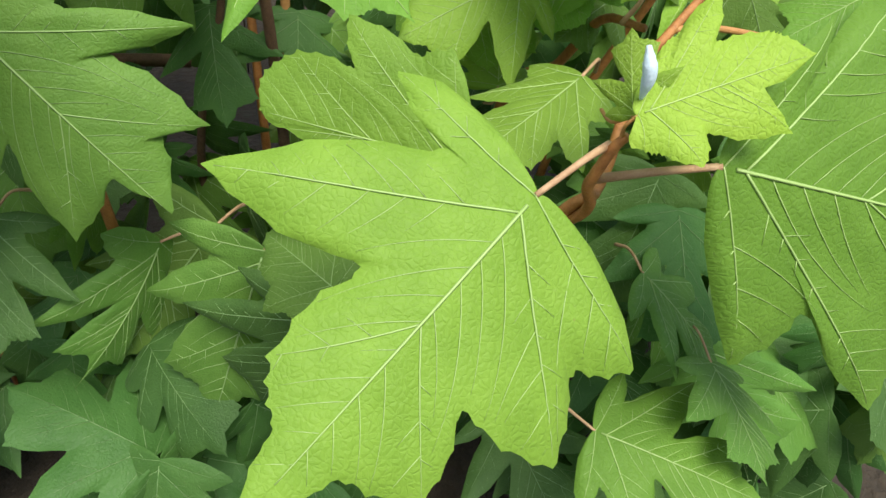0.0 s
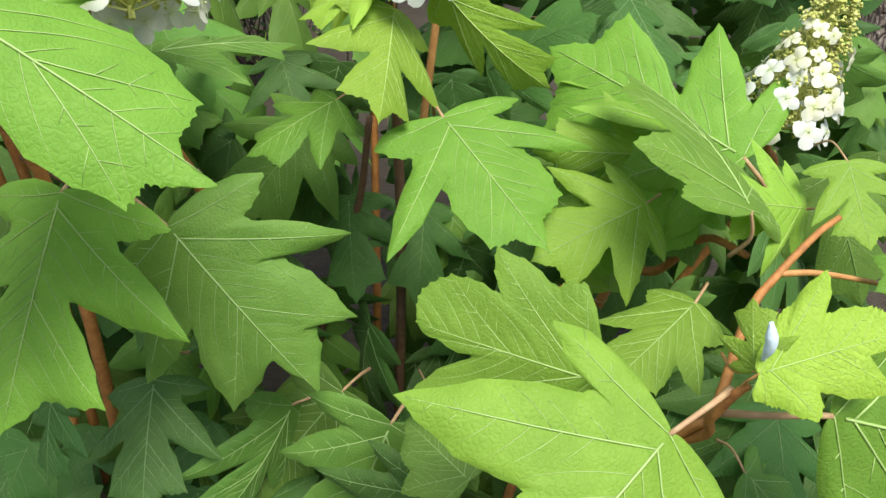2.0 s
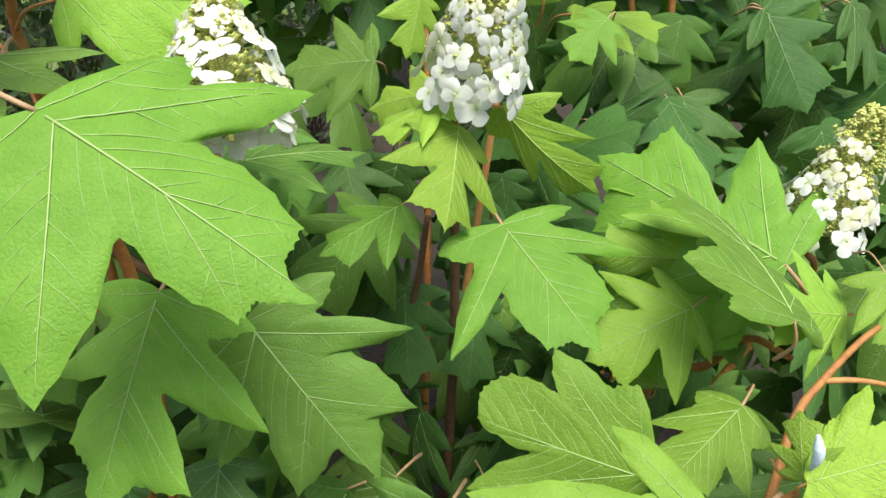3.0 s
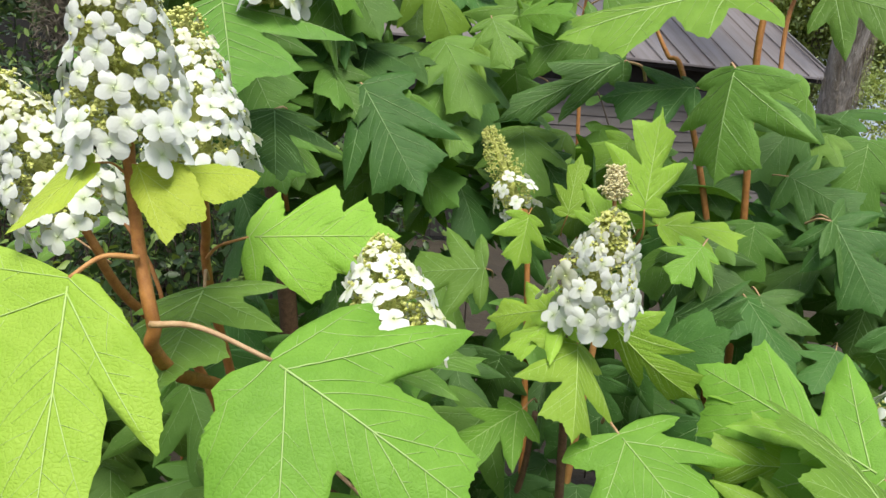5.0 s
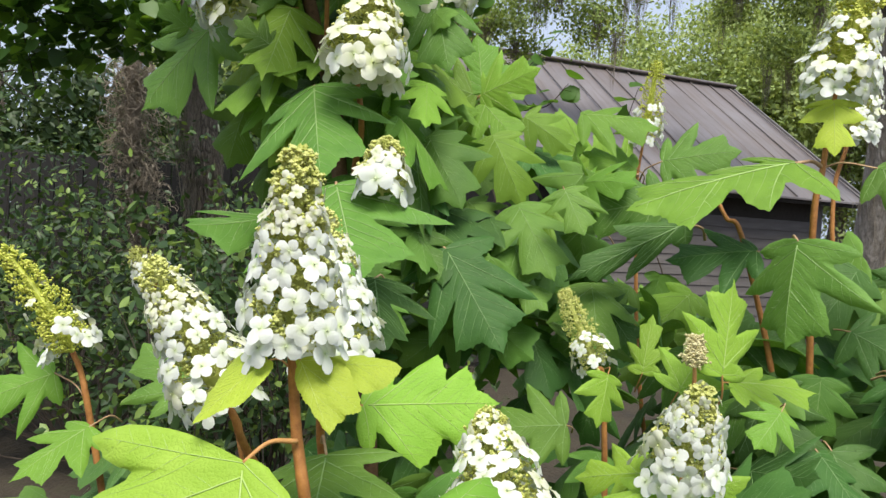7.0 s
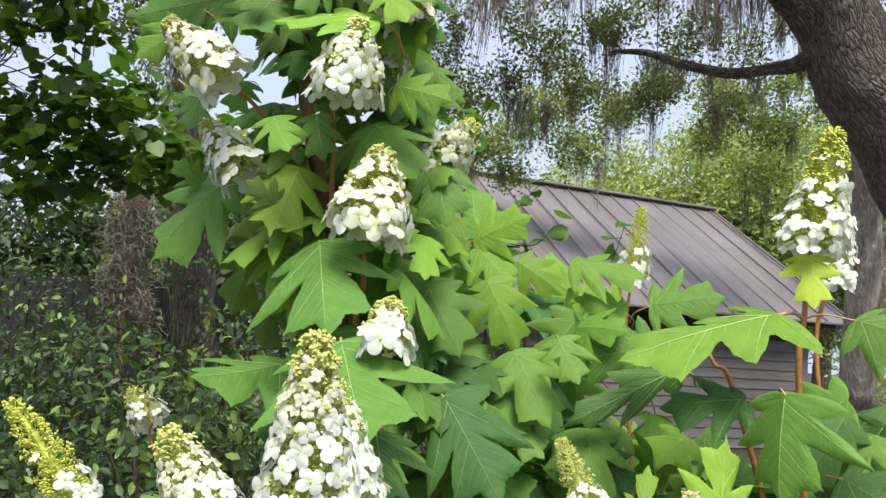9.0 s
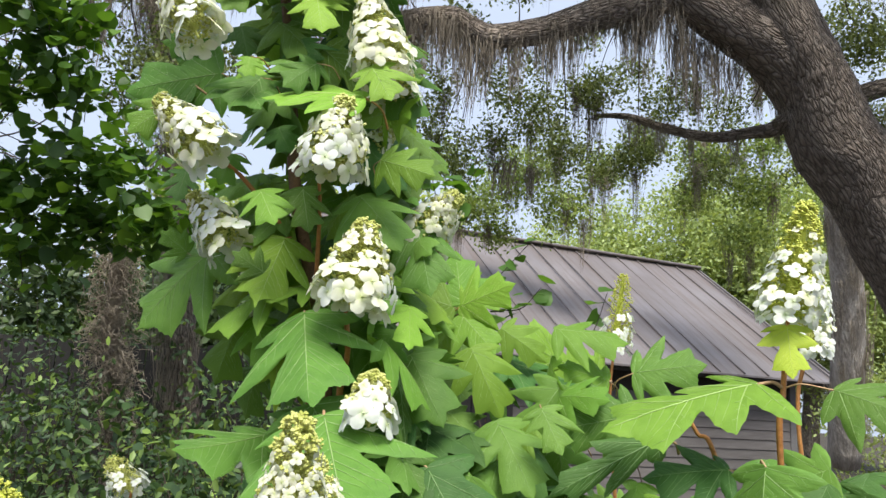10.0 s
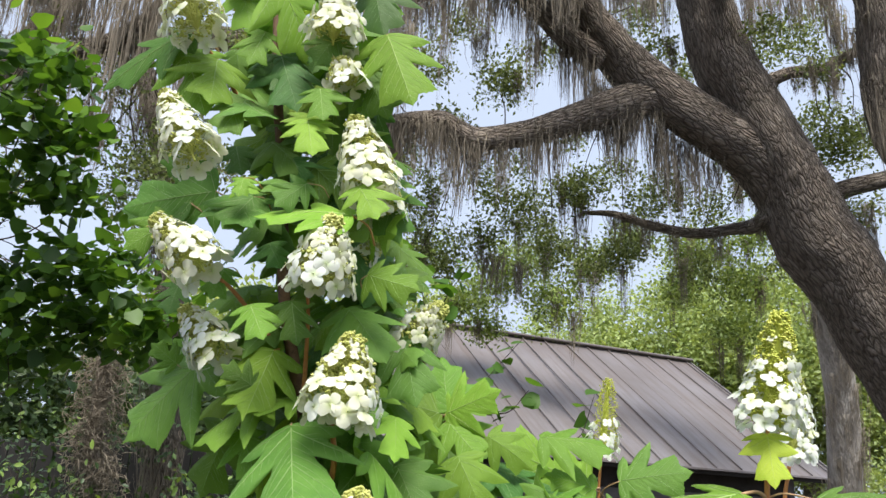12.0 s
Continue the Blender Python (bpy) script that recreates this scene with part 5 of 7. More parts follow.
# leaves that can be told apart, plant by plant
leaf(shrub_front, (0.077, 0.413, 0.809), (-0.61, -0.65, -0.45), (0.27, -0.7, 0.66), 0.245, 1.04, 0.14, 0.06, 2, node=(0.126, 0.452, 0.826), crinkle=1.3, lobes=dict(L=(-0.53, 0.47), R=(0.63, 0.52), S=(-0.31, 0.77), T=(0.01, 1.07), l=(-0.54, 0.11), r=(0.46, -0.01), s=(0.2, 0.75), n0r=(0.24, 0.09), n1r=(0.19, 0.45), n0l=(-0.4, 0.25), n1l=(-0.22, 0.54)))
leaf(shrub_front, (0.195, 0.434, 0.825), (0.95, 0.2, -0.26), (0.29, -0.88, 0.37), 0.284, 0.98, 0.08, -0.00, 2, node=(0.122, 0.47, 0.789), deep=0.62, lobes=dict(r=(0.50, 0.26), n0r=(0.32, 0.41), R=(0.58, 0.78), n1r=(0.3, 0.8), s=(0.24, 1.0), T=(0.02, 1.15), l=(-0.42, 0.26)))
leaf(shrub_front, (0.139, 0.627, 0.804), (-0.58, -0.8, -0.13), (0.13, -0.25, 0.96), 0.167, 0.60, 0.20, -0.06, 2, deep=0.62, lobes=dict(L=(-0.58, 0.53), R=(0.57, 0.57), T=(0.01, 0.96)))
leaf(shrub_front, (-0.429, 0.691, 0.797), (0.69, -0.17, -0.71), (0.13, -0.93, 0.35), 0.259, 1.01, 0.12, 0.12, 1, node=(-0.54, 0.8, 0.797), lobes=dict(L=(-0.58, 0.53), R=(0.58, 0.49), S=(-0.35, 0.84), T=(-0.04, 0.96), s=(0.36, 0.83), n1l=(-0.27, 0.4), n2l=(-0.2, 0.73), n2r=(0.06, 0.75), n1r=(0.22, 0.42)))
leaf(shrub_front, (-0.489, 0.604, 0.867), (-0.1, -0.56, -0.82), (-0.24, -0.79, 0.57), 0.236, 1.07, 0.18, 0.05, 2, lobes=dict(S=(-0.37, 0.82), T=(0.02, 1.02), s=(0.3, 0.76)))
leaf(shrub_front, (-0.136, 0.766, 0.928), (0.63, -0.66, -0.42), (-0.02, -0.55, 0.84), 0.203, 1.04, 0.07, 0.04, 2, lobes=dict(L=(-0.63, 0.54), R=(0.67, 0.58), S=(-0.26, 0.73), T=(0.01, 0.96), r=(0.4, -0.04), s=(0.22, 0.81), n1l=(-0.26, 0.37), n1r=(0.24, 0.38)))
leaf(shrub_front, (-0.2, 0.804, 1.033), (0.07, -0.77, -0.63), (0.6, -0.47, 0.65), 0.148, 0.99, 0.23, 0.07, 3, node=(-0.206, 0.82, 1.056), lobes=dict(L=(-0.62, 0.55), R=(0.58, 0.53), T=(0, 0.96)))
leaf(shrub_front, (-0.154, 0.885, 1.046), (0.69, -0.18, -0.7), (-0.31, -0.95, -0.06), 0.182, 0.58, 0.30, 0.47, 3, node=(-0.198, 0.84, 1.047), lobes=dict(L=(-0.48, 0.6), R=(0.48, 0.58), T=(-0.01, 0.92), l=(-0.61, 0.19)))
leaf(shrub_front, (-0.236, 0.867, 1.06), (-0.83, 0.47, -0.28), (-0.55, -0.66, 0.51), 0.136, 0.76, 0.12, 0.13, 3, node=(-0.208, 0.85, 1.043), lobes=dict(R=(0.56, 0.53), T=(0.03, 1.02)))
leaf(shrub_front, (-0.209, 0.809, 1.069), (-0.89, -0.17, -0.42), (-0.36, -0.32, 0.88), 0.110, 1.00, 0.12, 0.10, 3, node=(-0.203, 0.83, 1.052))
leaf(shrub_front, (-0.267, 0.826, 0.919), (-0.77, -0.5, -0.41), (-0.17, -0.46, 0.87), 0.126, 0.96, 0.16, 0.10, 2, lobes=dict(L=(-0.60, 0.52)))
leaf(shrub_front, (0.175, 0.642, 0.899), (-0.37, 0.68, 0.63), (0.61, -0.33, 0.72), 0.193, 1.11, 0.09, 0.28, 2, deep=0.62, lobes=dict(L=(-0.56, 0.39), R=(0.64, 0.4), T=(-0.1, 1.07), r=(0.45, -0.05)))
leaf(shrub_front, (-0.5, 0.76, 0.529), (0.16, -0.83, -0.54), (-0.13, -0.56, 0.82), 0.184, 0.89, 0.17, 0.14, 0, lobes=dict(L=(-0.56, 0.59), R=(0.61, 0.57), T=(-0.03, 0.92)))
leaf(shrub_front, (-0.327, 0.815, 0.469), (-0.22, -0.67, -0.71), (0.86, -0.48, 0.19), 0.214, 0.76, 0.17, 0.29, 1, node=(-0.269, 0.86, 0.467), lobes=dict(L=(-0.55, 0.61), R=(0.61, 0.7), T=(0, 0.8)))
leaf(shrub_front, (-0.105, 0.642, 0.508), (-0.44, -0.09, -0.9), (-0.18, -0.97, 0.19), 0.192, 1.15, 0.08, 0.29, 0, lobes=dict(R=(0.63, 0.53), T=(0.02, 0.98)))
leaf(shrub_front, (-0.066, 0.538, 0.622), (-0.78, 0.57, 0.26), (-0.16, -0.58, 0.8), 0.095, 1.00, 0.12, 0.10, 1, deep=0.2)
leaf(shrub_front, (-0.119, 0.976, 1.202), (0.08, 0.32, 0.94), (0.54, -0.81, 0.23), 0.167, 0.82, 0.13, 0.00, 3, lobes=dict(L=(-0.60, 0.54), R=(0.57, 0.6), T=(0.04, 0.93)))
leaf(shrub_front, (-0.068, 1.254, 1.144), (0.99, 0.12, 0.06), (-0.02, -0.31, 0.95), 0.170, 0.99, 0.07, 0.13, 3, lobes=dict(L=(-0.59, 0.54), R=(0.61, 0.53), T=(-0.01, 0.96)))
leaf(shrub_front, (-0.236, 1.192, 1.155), (0.09, 0.28, 0.96), (-0.29, -0.91, 0.29), 0.120, 0.62, 0.12, 0.09, 3)
leaf(shrub_front, (-0.301, 1.094, 1.164), (-0.05, -0.41, -0.91), (0.62, -0.73, 0.29), 0.098, 0.98, 0.12, 0.13, 3)
leaf(shrub_front, (0.173, 0.835, 0.907), (-0.68, 0.64, 0.36), (0.37, -0.13, 0.92), 0.221, 0.97, 0.05, 0.19, 2, lobes=dict(T=(-0.01, 1.02)))
leaf(shrub_front, (0.14, 0.837, 0.886), (-0.95, -0.3, 0.04), (0.3, -0.93, 0.22), 0.176, 0.67, 0.21, 0.08, 2, lobes=dict(L=(-0.55, 0.6), T=(-0.06, 0.96)))
leaf(shrub_front, (0.083, 0.782, 0.724), (-0.05, 0.29, 0.96), (0.41, -0.87, 0.28), 0.112, 1.10, 0.19, 0.04, 2, lobes=dict(L=(-0.63, 0.51), T=(0.01, 0.95)))
leaf(shrub_front, (0.207, 0.85, 0.808), (-0.68, -0.7, -0.22), (0.11, -0.39, 0.91), 0.100, 1.00, 0.12, 0.10, 1)
leaf(shrub_front, (-0.369, 1.102, 1.06), (-0.99, 0.03, -0.15), (-0.1, -0.88, 0.47), 0.164, 0.98, 0.12, 0.10, 1)
leaf(shrub_front, (-0.48, 0.797, 0.96), (0.83, 0.54, 0.16), (-0.11, -0.13, 0.99), 0.176, 0.95, 0.07, 0.14, 1)
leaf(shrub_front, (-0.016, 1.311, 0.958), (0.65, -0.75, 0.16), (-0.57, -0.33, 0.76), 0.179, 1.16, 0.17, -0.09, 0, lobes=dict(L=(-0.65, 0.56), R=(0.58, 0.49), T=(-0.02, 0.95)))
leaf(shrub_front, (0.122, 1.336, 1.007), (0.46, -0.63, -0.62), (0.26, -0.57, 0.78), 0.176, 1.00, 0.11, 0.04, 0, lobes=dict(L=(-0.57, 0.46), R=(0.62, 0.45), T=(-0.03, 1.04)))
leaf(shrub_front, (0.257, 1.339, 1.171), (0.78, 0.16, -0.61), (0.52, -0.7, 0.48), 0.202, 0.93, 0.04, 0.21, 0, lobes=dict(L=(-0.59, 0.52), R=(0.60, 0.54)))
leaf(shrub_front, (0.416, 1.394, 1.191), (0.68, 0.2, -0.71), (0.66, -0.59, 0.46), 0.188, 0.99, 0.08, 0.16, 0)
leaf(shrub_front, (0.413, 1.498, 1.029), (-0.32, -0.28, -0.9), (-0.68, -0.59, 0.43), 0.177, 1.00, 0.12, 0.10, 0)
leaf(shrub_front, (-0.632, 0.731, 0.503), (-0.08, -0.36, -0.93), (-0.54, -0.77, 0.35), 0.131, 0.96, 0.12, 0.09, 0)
leaf(shrub_front, (-0.52, 1.005, 0.739), (-0.46, -0.77, 0.44), (0.73, -0.05, 0.68), 0.123, 0.97, 0.07, 0.13, 1)
leaf(shrub_front, (0.24, 0.634, 0.592), (0.76, -0.27, -0.6), (0.52, -0.31, 0.8), 0.154, 0.92, -0.02, 0.14, 1, lobes=dict(L=(-0.58, 0.56), R=(0.60, 0.54), T=(-0.02, 0.94)))
leaf(shrub_front, (0.184, 0.5, 0.498), (0.931, -0.353, -0.089), (-0.059, -0.387, 0.92), 0.170, 1.00, 0.10, 0.10, 2)
leaf(shrub_front, (0.306, 0.562, 0.538), (0.26, -0.95, -0.16), (0.46, -0.02, 0.89), 0.130, 0.97, 0.04, 0.13, 1, lobes=dict(L=(-0.62, 0.54), R=(0.57, 0.54), T=(0.03, 0.95)))
leaf(shrub_front, (0.133, 0.436, 0.854), (-0.13, 0.5, 0.86), (-0.69, -0.67, 0.28), 0.055, 0.95, 0.13, 0.07, 3)
leaf(shrub_front, (0.131, 0.425, 0.86), (0.92, 0.18, 0.35), (-0.12, -0.72, 0.68), 0.117, 1.00, 0.05, 0.05, 3, node=(0.13, 0.442, 0.837), crinkle=1.8, deep=0.62, lobes=dict(L=(-0.5, 0.67), S=(-0.2, 0.83), R=(0.37, 0.24), s=(0.34, 0.76), r=(0.18, -0.02), l=(-0.31, 0.27), n0l=(-0.36, 0.39), n1l=(-0.24, 0.55), n2l=(-0.15, 0.87), n0r=(0.23, 0.06), n1r=(0.21, 0.33), n2r=(0.09, 0.64)))
leaf(shrub_front, (0.042, 0.549, 0.752), (-0.98, 0.18, 0.11), (-0.14, -0.94, 0.3), 0.181, 1.00, 0.05, 0.05, 2, crinkle=1.2, lobes=dict(s=(0.3, 0.89), R=(0.51, 0.7), r=(0.47, 0.18), n2r=(0.16, 1.03), n1r=(0.29, 0.61), n0r=(0.41, 0.34), L=(-0.44, 0.97), S=(-0.05, 0.87), n1l=(-0.09, 0.66), n2l=(-0.05, 0.94), l=(-0.24, 0.15), n0l=(-0.31, 0.52)))
leaf(shrub_front, (-0.004, 0.84, 0.82), (0.83, -0.44, -0.33), (0, -0.6, 0.8), 0.146, 1.00, 0.05, 0.05, 2, deep=0.35, lobes=dict(L=(-0.48, 0.42), R=(0.48, 0.54)))
leaf(shrub_front, (0.147, 0.82, 0.882), (-0.25, -0.69, -0.69), (0, -0.71, 0.71), 0.117, 1.00, 0.05, 0.05, 2, deep=0.35)
leaf(shrub_front, (0.283, 0.72, 0.935), (0.11, -0.8, -0.59), (-0.1, -0.6, 0.8), 0.100, 1.00, 0.05, 0.05, 2, lobes=dict(L=(-0.48, 0.39), R=(0.48, 0.7)))
leaf(shrub_front, (0.366, 0.6, 0.911), (-0.87, -0.25, -0.43), (-0.2, -0.61, 0.76), 0.106, 1.00, 0.05, 0.05, 2, lobes=dict(L=(-0.48, 0.88), R=(0.54, 0.23)))
leaf(shrub_left, (-0.488, 0.434, 1.094), (0.91, -0.13, -0.4), (0.25, -0.6, 0.76), 0.260, 1.07, 0.21, 0.11, 2, node=(-0.597, 0.411, 1.121), crinkle=1.0, lobes=dict(L=(-0.68, 0.52), R=(0.61, 0.53), S=(-0.17, 0.82), T=(0.05, 0.93), s=(0.16, 0.84), n1r=(0.16, 0.44), n1l=(-0.23, 0.4), r=(0.23, -0.04), n0r=(0.34, 0), l=(-0.5, 0.09), n0l=(-0.4, 0.23)))
leaf(shrub_left, (-0.666, 0.646, 1.096), (0.27, -0.93, -0.26), (-0.14, -0.3, 0.94), 0.221, 0.94, 0.07, -0.04, 1, node=(-0.711, 0.74, 1.082), lobes=dict(L=(-0.54, 0.56), S=(-0.3, 0.78), T=(-0.06, 1), l=(-0.51, 0.04)))
leaf(shrub_left, (-1.3, 0.88, 1.1), (-0.716, -0.602, -0.353), (0.427, -0.778, 0.462), 0.133, 1.00, 0.12, 0.10, 2, node=(-1.215, 0.865, 1.05), lobes=dict(L=(-0.67, 0.72), R=(0.70, 0.34)))
leaf(shrub_left, (-0.992, 0.583, 1.111), (-0.38, -0.84, -0.4), (0.07, -0.45, 0.89), 0.117, 0.98, 0.12, 0.09, 2, lobes=dict(T=(-0.01, 0.97)))
leaf(shrub_left, (-0.645, 0.72, 1.15), (0.921, 0.386, 0.05), (0.309, -0.803, 0.51), 0.207, 1.00, 0.05, 0.05, 3, node=(-0.714, 0.74, 1.11), lobes=dict(L=(-0.40, 0.59), R=(0.45, 0.40), l=(-0.34, 0.21), r=(0.34, 0.05), n1l=(-0.14, 0.62), n1r=(0.24, 0.58)))
leaf(shrub_left, (-0.649, 0.37, 1.171), (0.25, -0.56, -0.79), (0.1, -0.8, 0.6), 0.228, 1.00, 0.04, 0.00, 3, node=(-0.614, 0.421, 1.181), crinkle=1.2, lobes=dict(L=(-0.36, 0.71), n1l=(-0.15, 0.4), l=(-0.25, 0.23), n0l=(-0.36, 0.48), S=(-0.15, 0.88), n2l=(-0.11, 0.97), r=(0.77, -0.22), n0r=(0.53, 0), R=(0.99, 0.33), n1r=(0.23, 0.41), s=(0.14, 0.84), n2r=(0.09, 0.93)))
leaf(shrub_left, (-0.617, 0.425, 1.268), (0.58, -0.49, -0.65), (0.1, -0.75, 0.65), 0.093, 1.00, 0.05, 0.05, 4, node=(-0.629, 0.43, 1.262), lobes=dict(L=(-0.41, 0.86), R=(0.14, 0.25), S=(-0.19, 0.89), n1l=(-0.24, 0.86), n2l=(-0.12, 0.91), l=(-0.44, 0.19), n0l=(-0.45, 0.52), r=(0.07, 0.07), n0r=(0.11, 0.15), s=(0.09, 0.61), n1r=(0.13, 0.41), n2r=(0.05, 0.81)))
leaf(shrub_left, (-0.613, 0.46, 1.258), (0.99, 0.13, 0.07), (0, -0.5, 0.86), 0.095, 1.00, 0.05, 0.05, 4, node=(-0.626, 0.43, 1.262), lobes=dict(R=(0.39, 0.63), L=(-0.18, 0.46), s=(0.26, 0.86), S=(-0.14, 0.76), r=(0.23, 0.25), l=(-0.16, 0.16), n0r=(0.3, 0.42), n0l=(-0.16, 0.31), n1r=(0.3, 0.73), n1l=(-0.14, 0.59), n2r=(0.13, 0.94), n2l=(-0.09, 0.88)))
leaf(shrub_left, (-0.643, 0.4, 1.269), (-0.61, -0.48, -0.63), (-0.3, -0.6, 0.75), 0.096, 1.00, 0.05, 0.05, 4, node=(-0.63, 0.43, 1.256), lobes=dict(R=(0.6, 0.39), L=(-0.28, 0.47), r=(0.44, 0.04), l=(-0.21, 0.08), s=(0.21, 0.78), S=(-0.14, 0.76), n0r=(0.57, 0.21), n1r=(0.37, 0.6), n2r=(0.12, 0.88), n0l=(-0.26, 0.28), n1l=(-0.21, 0.61), n2l=(-0.06, 0.9)))
leaf(shrub_right, (0.046, 1.36, 1.59), (-0.899, -0.374, -0.229), (0.0, -0.30, 0.95), 0.374, 1.00, 0.12, 0.10, 2, node=(0.1, 1.38, 1.584), lobes=dict(L=(-0.34, 0.39), R=(0.34, 0.36)))
leaf(shrub_right, (0.192, 1.351, 1.585), (0.67, -0.71, -0.24), (-0.41, -0.61, 0.67), 0.184, 0.95, 0.27, 0.13, 1, node=(0.1, 1.38, 1.584), lobes=dict(L=(-0.60, 0.55), R=(0.59, 0.58), T=(0.02, 0.93)))
leaf(shrub_right, (0.106, 1.36, 1.72), (-0.013, -0.404, -0.915), (-0.161, -0.902, 0.4), 0.124, 1.00, 0.12, 0.10, 4, node=(0.108, 1.38, 1.725), lobes=dict(L=(-0.48, 0.34), R=(0.53, 0.34)))
leaf(shrub_right, (0.011, 1.125, 1.431), (-0.17, -0.21, -0.96), (-0.72, -0.64, 0.27), 0.194, 1.17, 0.25, 0.14, 1, lobes=dict(L=(-0.65, 0.56), R=(0.58, 0.49), T=(-0.02, 0.96)))
leaf(shrub_right, (-0.153, 1.469, 1.456), (-0.8, -0.41, -0.44), (0.33, -0.91, 0.26), 0.305, 0.36, 0.16, 0.13, 0, lobes=dict(L=(-0.55, 0.61), T=(-0.04, 0.99)))
leaf(shrub_right, (-0.017, 1.359, 1.404), (-0.99, -0.07, -0.09), (-0.04, -0.53, 0.85), 0.183, 1.05, 0.12, 0.10, 0)
leaf(shrub_right, (-0.269, 1.635, 1.588), (-0.94, -0.18, 0.27), (0.31, -0.74, 0.59), 0.140, 1.01, 0.11, 0.08, 2, lobes=dict(L=(-0.61, 0.46), R=(0.60, 0.46), T=(0.01, 1.02)))
leaf(shrub_right, (-0.207, 1.695, 1.614), (0.95, -0.22, 0.2), (-0.29, -0.85, 0.44), 0.190, 1.00, 0.12, 0.10, 1)
leaf(shrub_right, (-0.206, 1.493, 1.505), (-0.96, -0.17, -0.21), (0.1, -0.95, 0.3), 0.197, 1.00, 0.12, 0.11, 1)
leaf(shrub_right, (-0.724, 1.891, 1.799), (0.18, 0.2, 0.96), (-0.52, -0.81, 0.27), 0.151, 0.97, 0.08, 0.05, 2, lobes=dict(T=(0.01, 1.02)))
leaf(shrub_right, (-0.732, 1.893, 1.792), (-0.92, -0.32, -0.22), (0.24, -0.91, 0.34), 0.170, 1.00, 0.12, 0.11, 2)
leaf(shrub_right, (-0.703, 1.891, 1.803), (0.98, 0.05, 0.2), (-0.15, -0.55, 0.82), 0.125, 1.00, 0.12, 0.11, 2)
leaf(shrub_right, (-0.359, 1.701, 1.426), (-0.96, 0.24, 0.14), (-0.02, -0.55, 0.84), 0.165, 1.00, 0.12, 0.10, 1)
leaf(shrub_right, (-0.563, 1.782, 1.637), (0.96, -0.06, -0.27), (0.22, -0.42, 0.88), 0.262, 1.00, 0.12, 0.12, 0, lobes=dict(T=(0, 1.03)))
leaf(shrub_right, (-0.72, 1.843, 1.767), (-0.43, -0.14, -0.89), (-0.32, -0.9, 0.3), 0.143, 1.00, 0.12, 0.11, 2)
leaf(shrub_tall, (-0.906, 1.088, 1.679), (0.36, -0.71, -0.61), (-0.11, -0.68, 0.73), 0.293, 0.93, 0.26, 0.04, 1, lobes=dict(L=(-0.52, 0.49), R=(0.65, 0.53), T=(-0.03, 1.03)))
leaf(shrub_tall, (-0.792, 1.335, 1.689), (0.36, -0.39, -0.85), (0.82, -0.3, 0.49), 0.342, 0.95, 0.09, 0.09, 1, lobes=dict(L=(-0.67, 0.65), R=(0.49, 0.61), T=(0.07, 0.87)))
leaf(shrub_tall, (-0.747, 2.075, 1.734), (0.15, -0.63, -0.76), (0.36, -0.68, 0.64), 0.292, 1.14, 0.12, 0.03, 1, lobes=dict(l=(-0.49, 0.02)))
leaf(shrub_tall, (-1.194, 1.2, 1.832), (-0.62, -0.22, -0.75), (-0.15, -0.91, 0.39), 0.258, 1.01, 0.13, 0.11, 1, lobes=dict(L=(-0.59, 0.58), R=(0.58, 0.54), T=(-0.02, 0.95), r=(0.49, 0.07)))
leaf(shrub_tall, (-0.998, 1.161, 1.853), (0.01, -0.58, -0.81), (0.39, -0.75, 0.54), 0.204, 0.94, 0.22, 0.09, 3, lobes=dict(L=(-0.52, 0.56), R=(0.48, 0.62), T=(0.06, 0.89), r=(0.62, 0.05)))
leaf(shrub_tall, (-0.996, 1.181, 1.419), (-0.48, -0.84, -0.24), (0.24, -0.39, 0.89), 0.236, 1.04, 0.26, -0.12, 1, lobes=dict(R=(0.61, 0.54)))
leaf(shrub_tall, (-0.637, 1.359, 1.32), (0.42, -0.59, -0.7), (-0.62, -0.74, 0.25), 0.219, 0.94, 0.25, 0.14, 0, lobes=dict(L=(-0.57, 0.55), R=(0.60, 0.54), T=(-0.01, 0.97), l=(-0.48, 0.05)))
leaf(shrub_tall, (-0.822, 1.352, 1.405), (0.52, -0.69, -0.51), (0.56, -0.18, 0.81), 0.205, 1.09, 0.14, 0.01, 1, lobes=dict(L=(-0.57, 0.51), T=(-0.03, 0.99), l=(-0.5, 0.09)))
leaf(shrub_tall, (-0.77, 0.888, 1.477), (0.44, -0.72, -0.54), (-0.01, -0.61, 0.79), 0.286, 1.00, 0.12, -0.06, 1, lobes=dict(T=(0, 1.03)))
leaf(shrub_tall, (-0.724, 0.986, 1.315), (0.38, -0.84, -0.38), (0.15, -0.35, 0.93), 0.199, 0.90, 0.11, 0.11, 0, lobes=dict(S=(-0.26, 0.82), T=(-0.05, 1.01)))
leaf(shrub_tall, (-0.926, 1.393, 2.029), (0.64, -0.26, -0.72), (0.29, -0.79, 0.54), 0.254, 1.16, -0.03, 0.21, 1, lobes=dict(L=(-0.60, 0.47), R=(0.63, 0.47), T=(-0.01, 1.03)))
leaf(shrub_tall, (-0.959, 1.178, 2.322), (0.76, 0.29, -0.58), (0.57, -0.73, 0.38), 0.189, 1.08, -0.08, 0.13, 2, lobes=dict(L=(-0.66, 0.56), R=(0.55, 0.53), T=(0.03, 0.95)))
leaf(shrub_tall, (-0.995, 1.057, 2.238), (0.63, -0.39, -0.68), (0.4, -0.59, 0.7), 0.107, 0.96, 0.12, 0.08, 1)
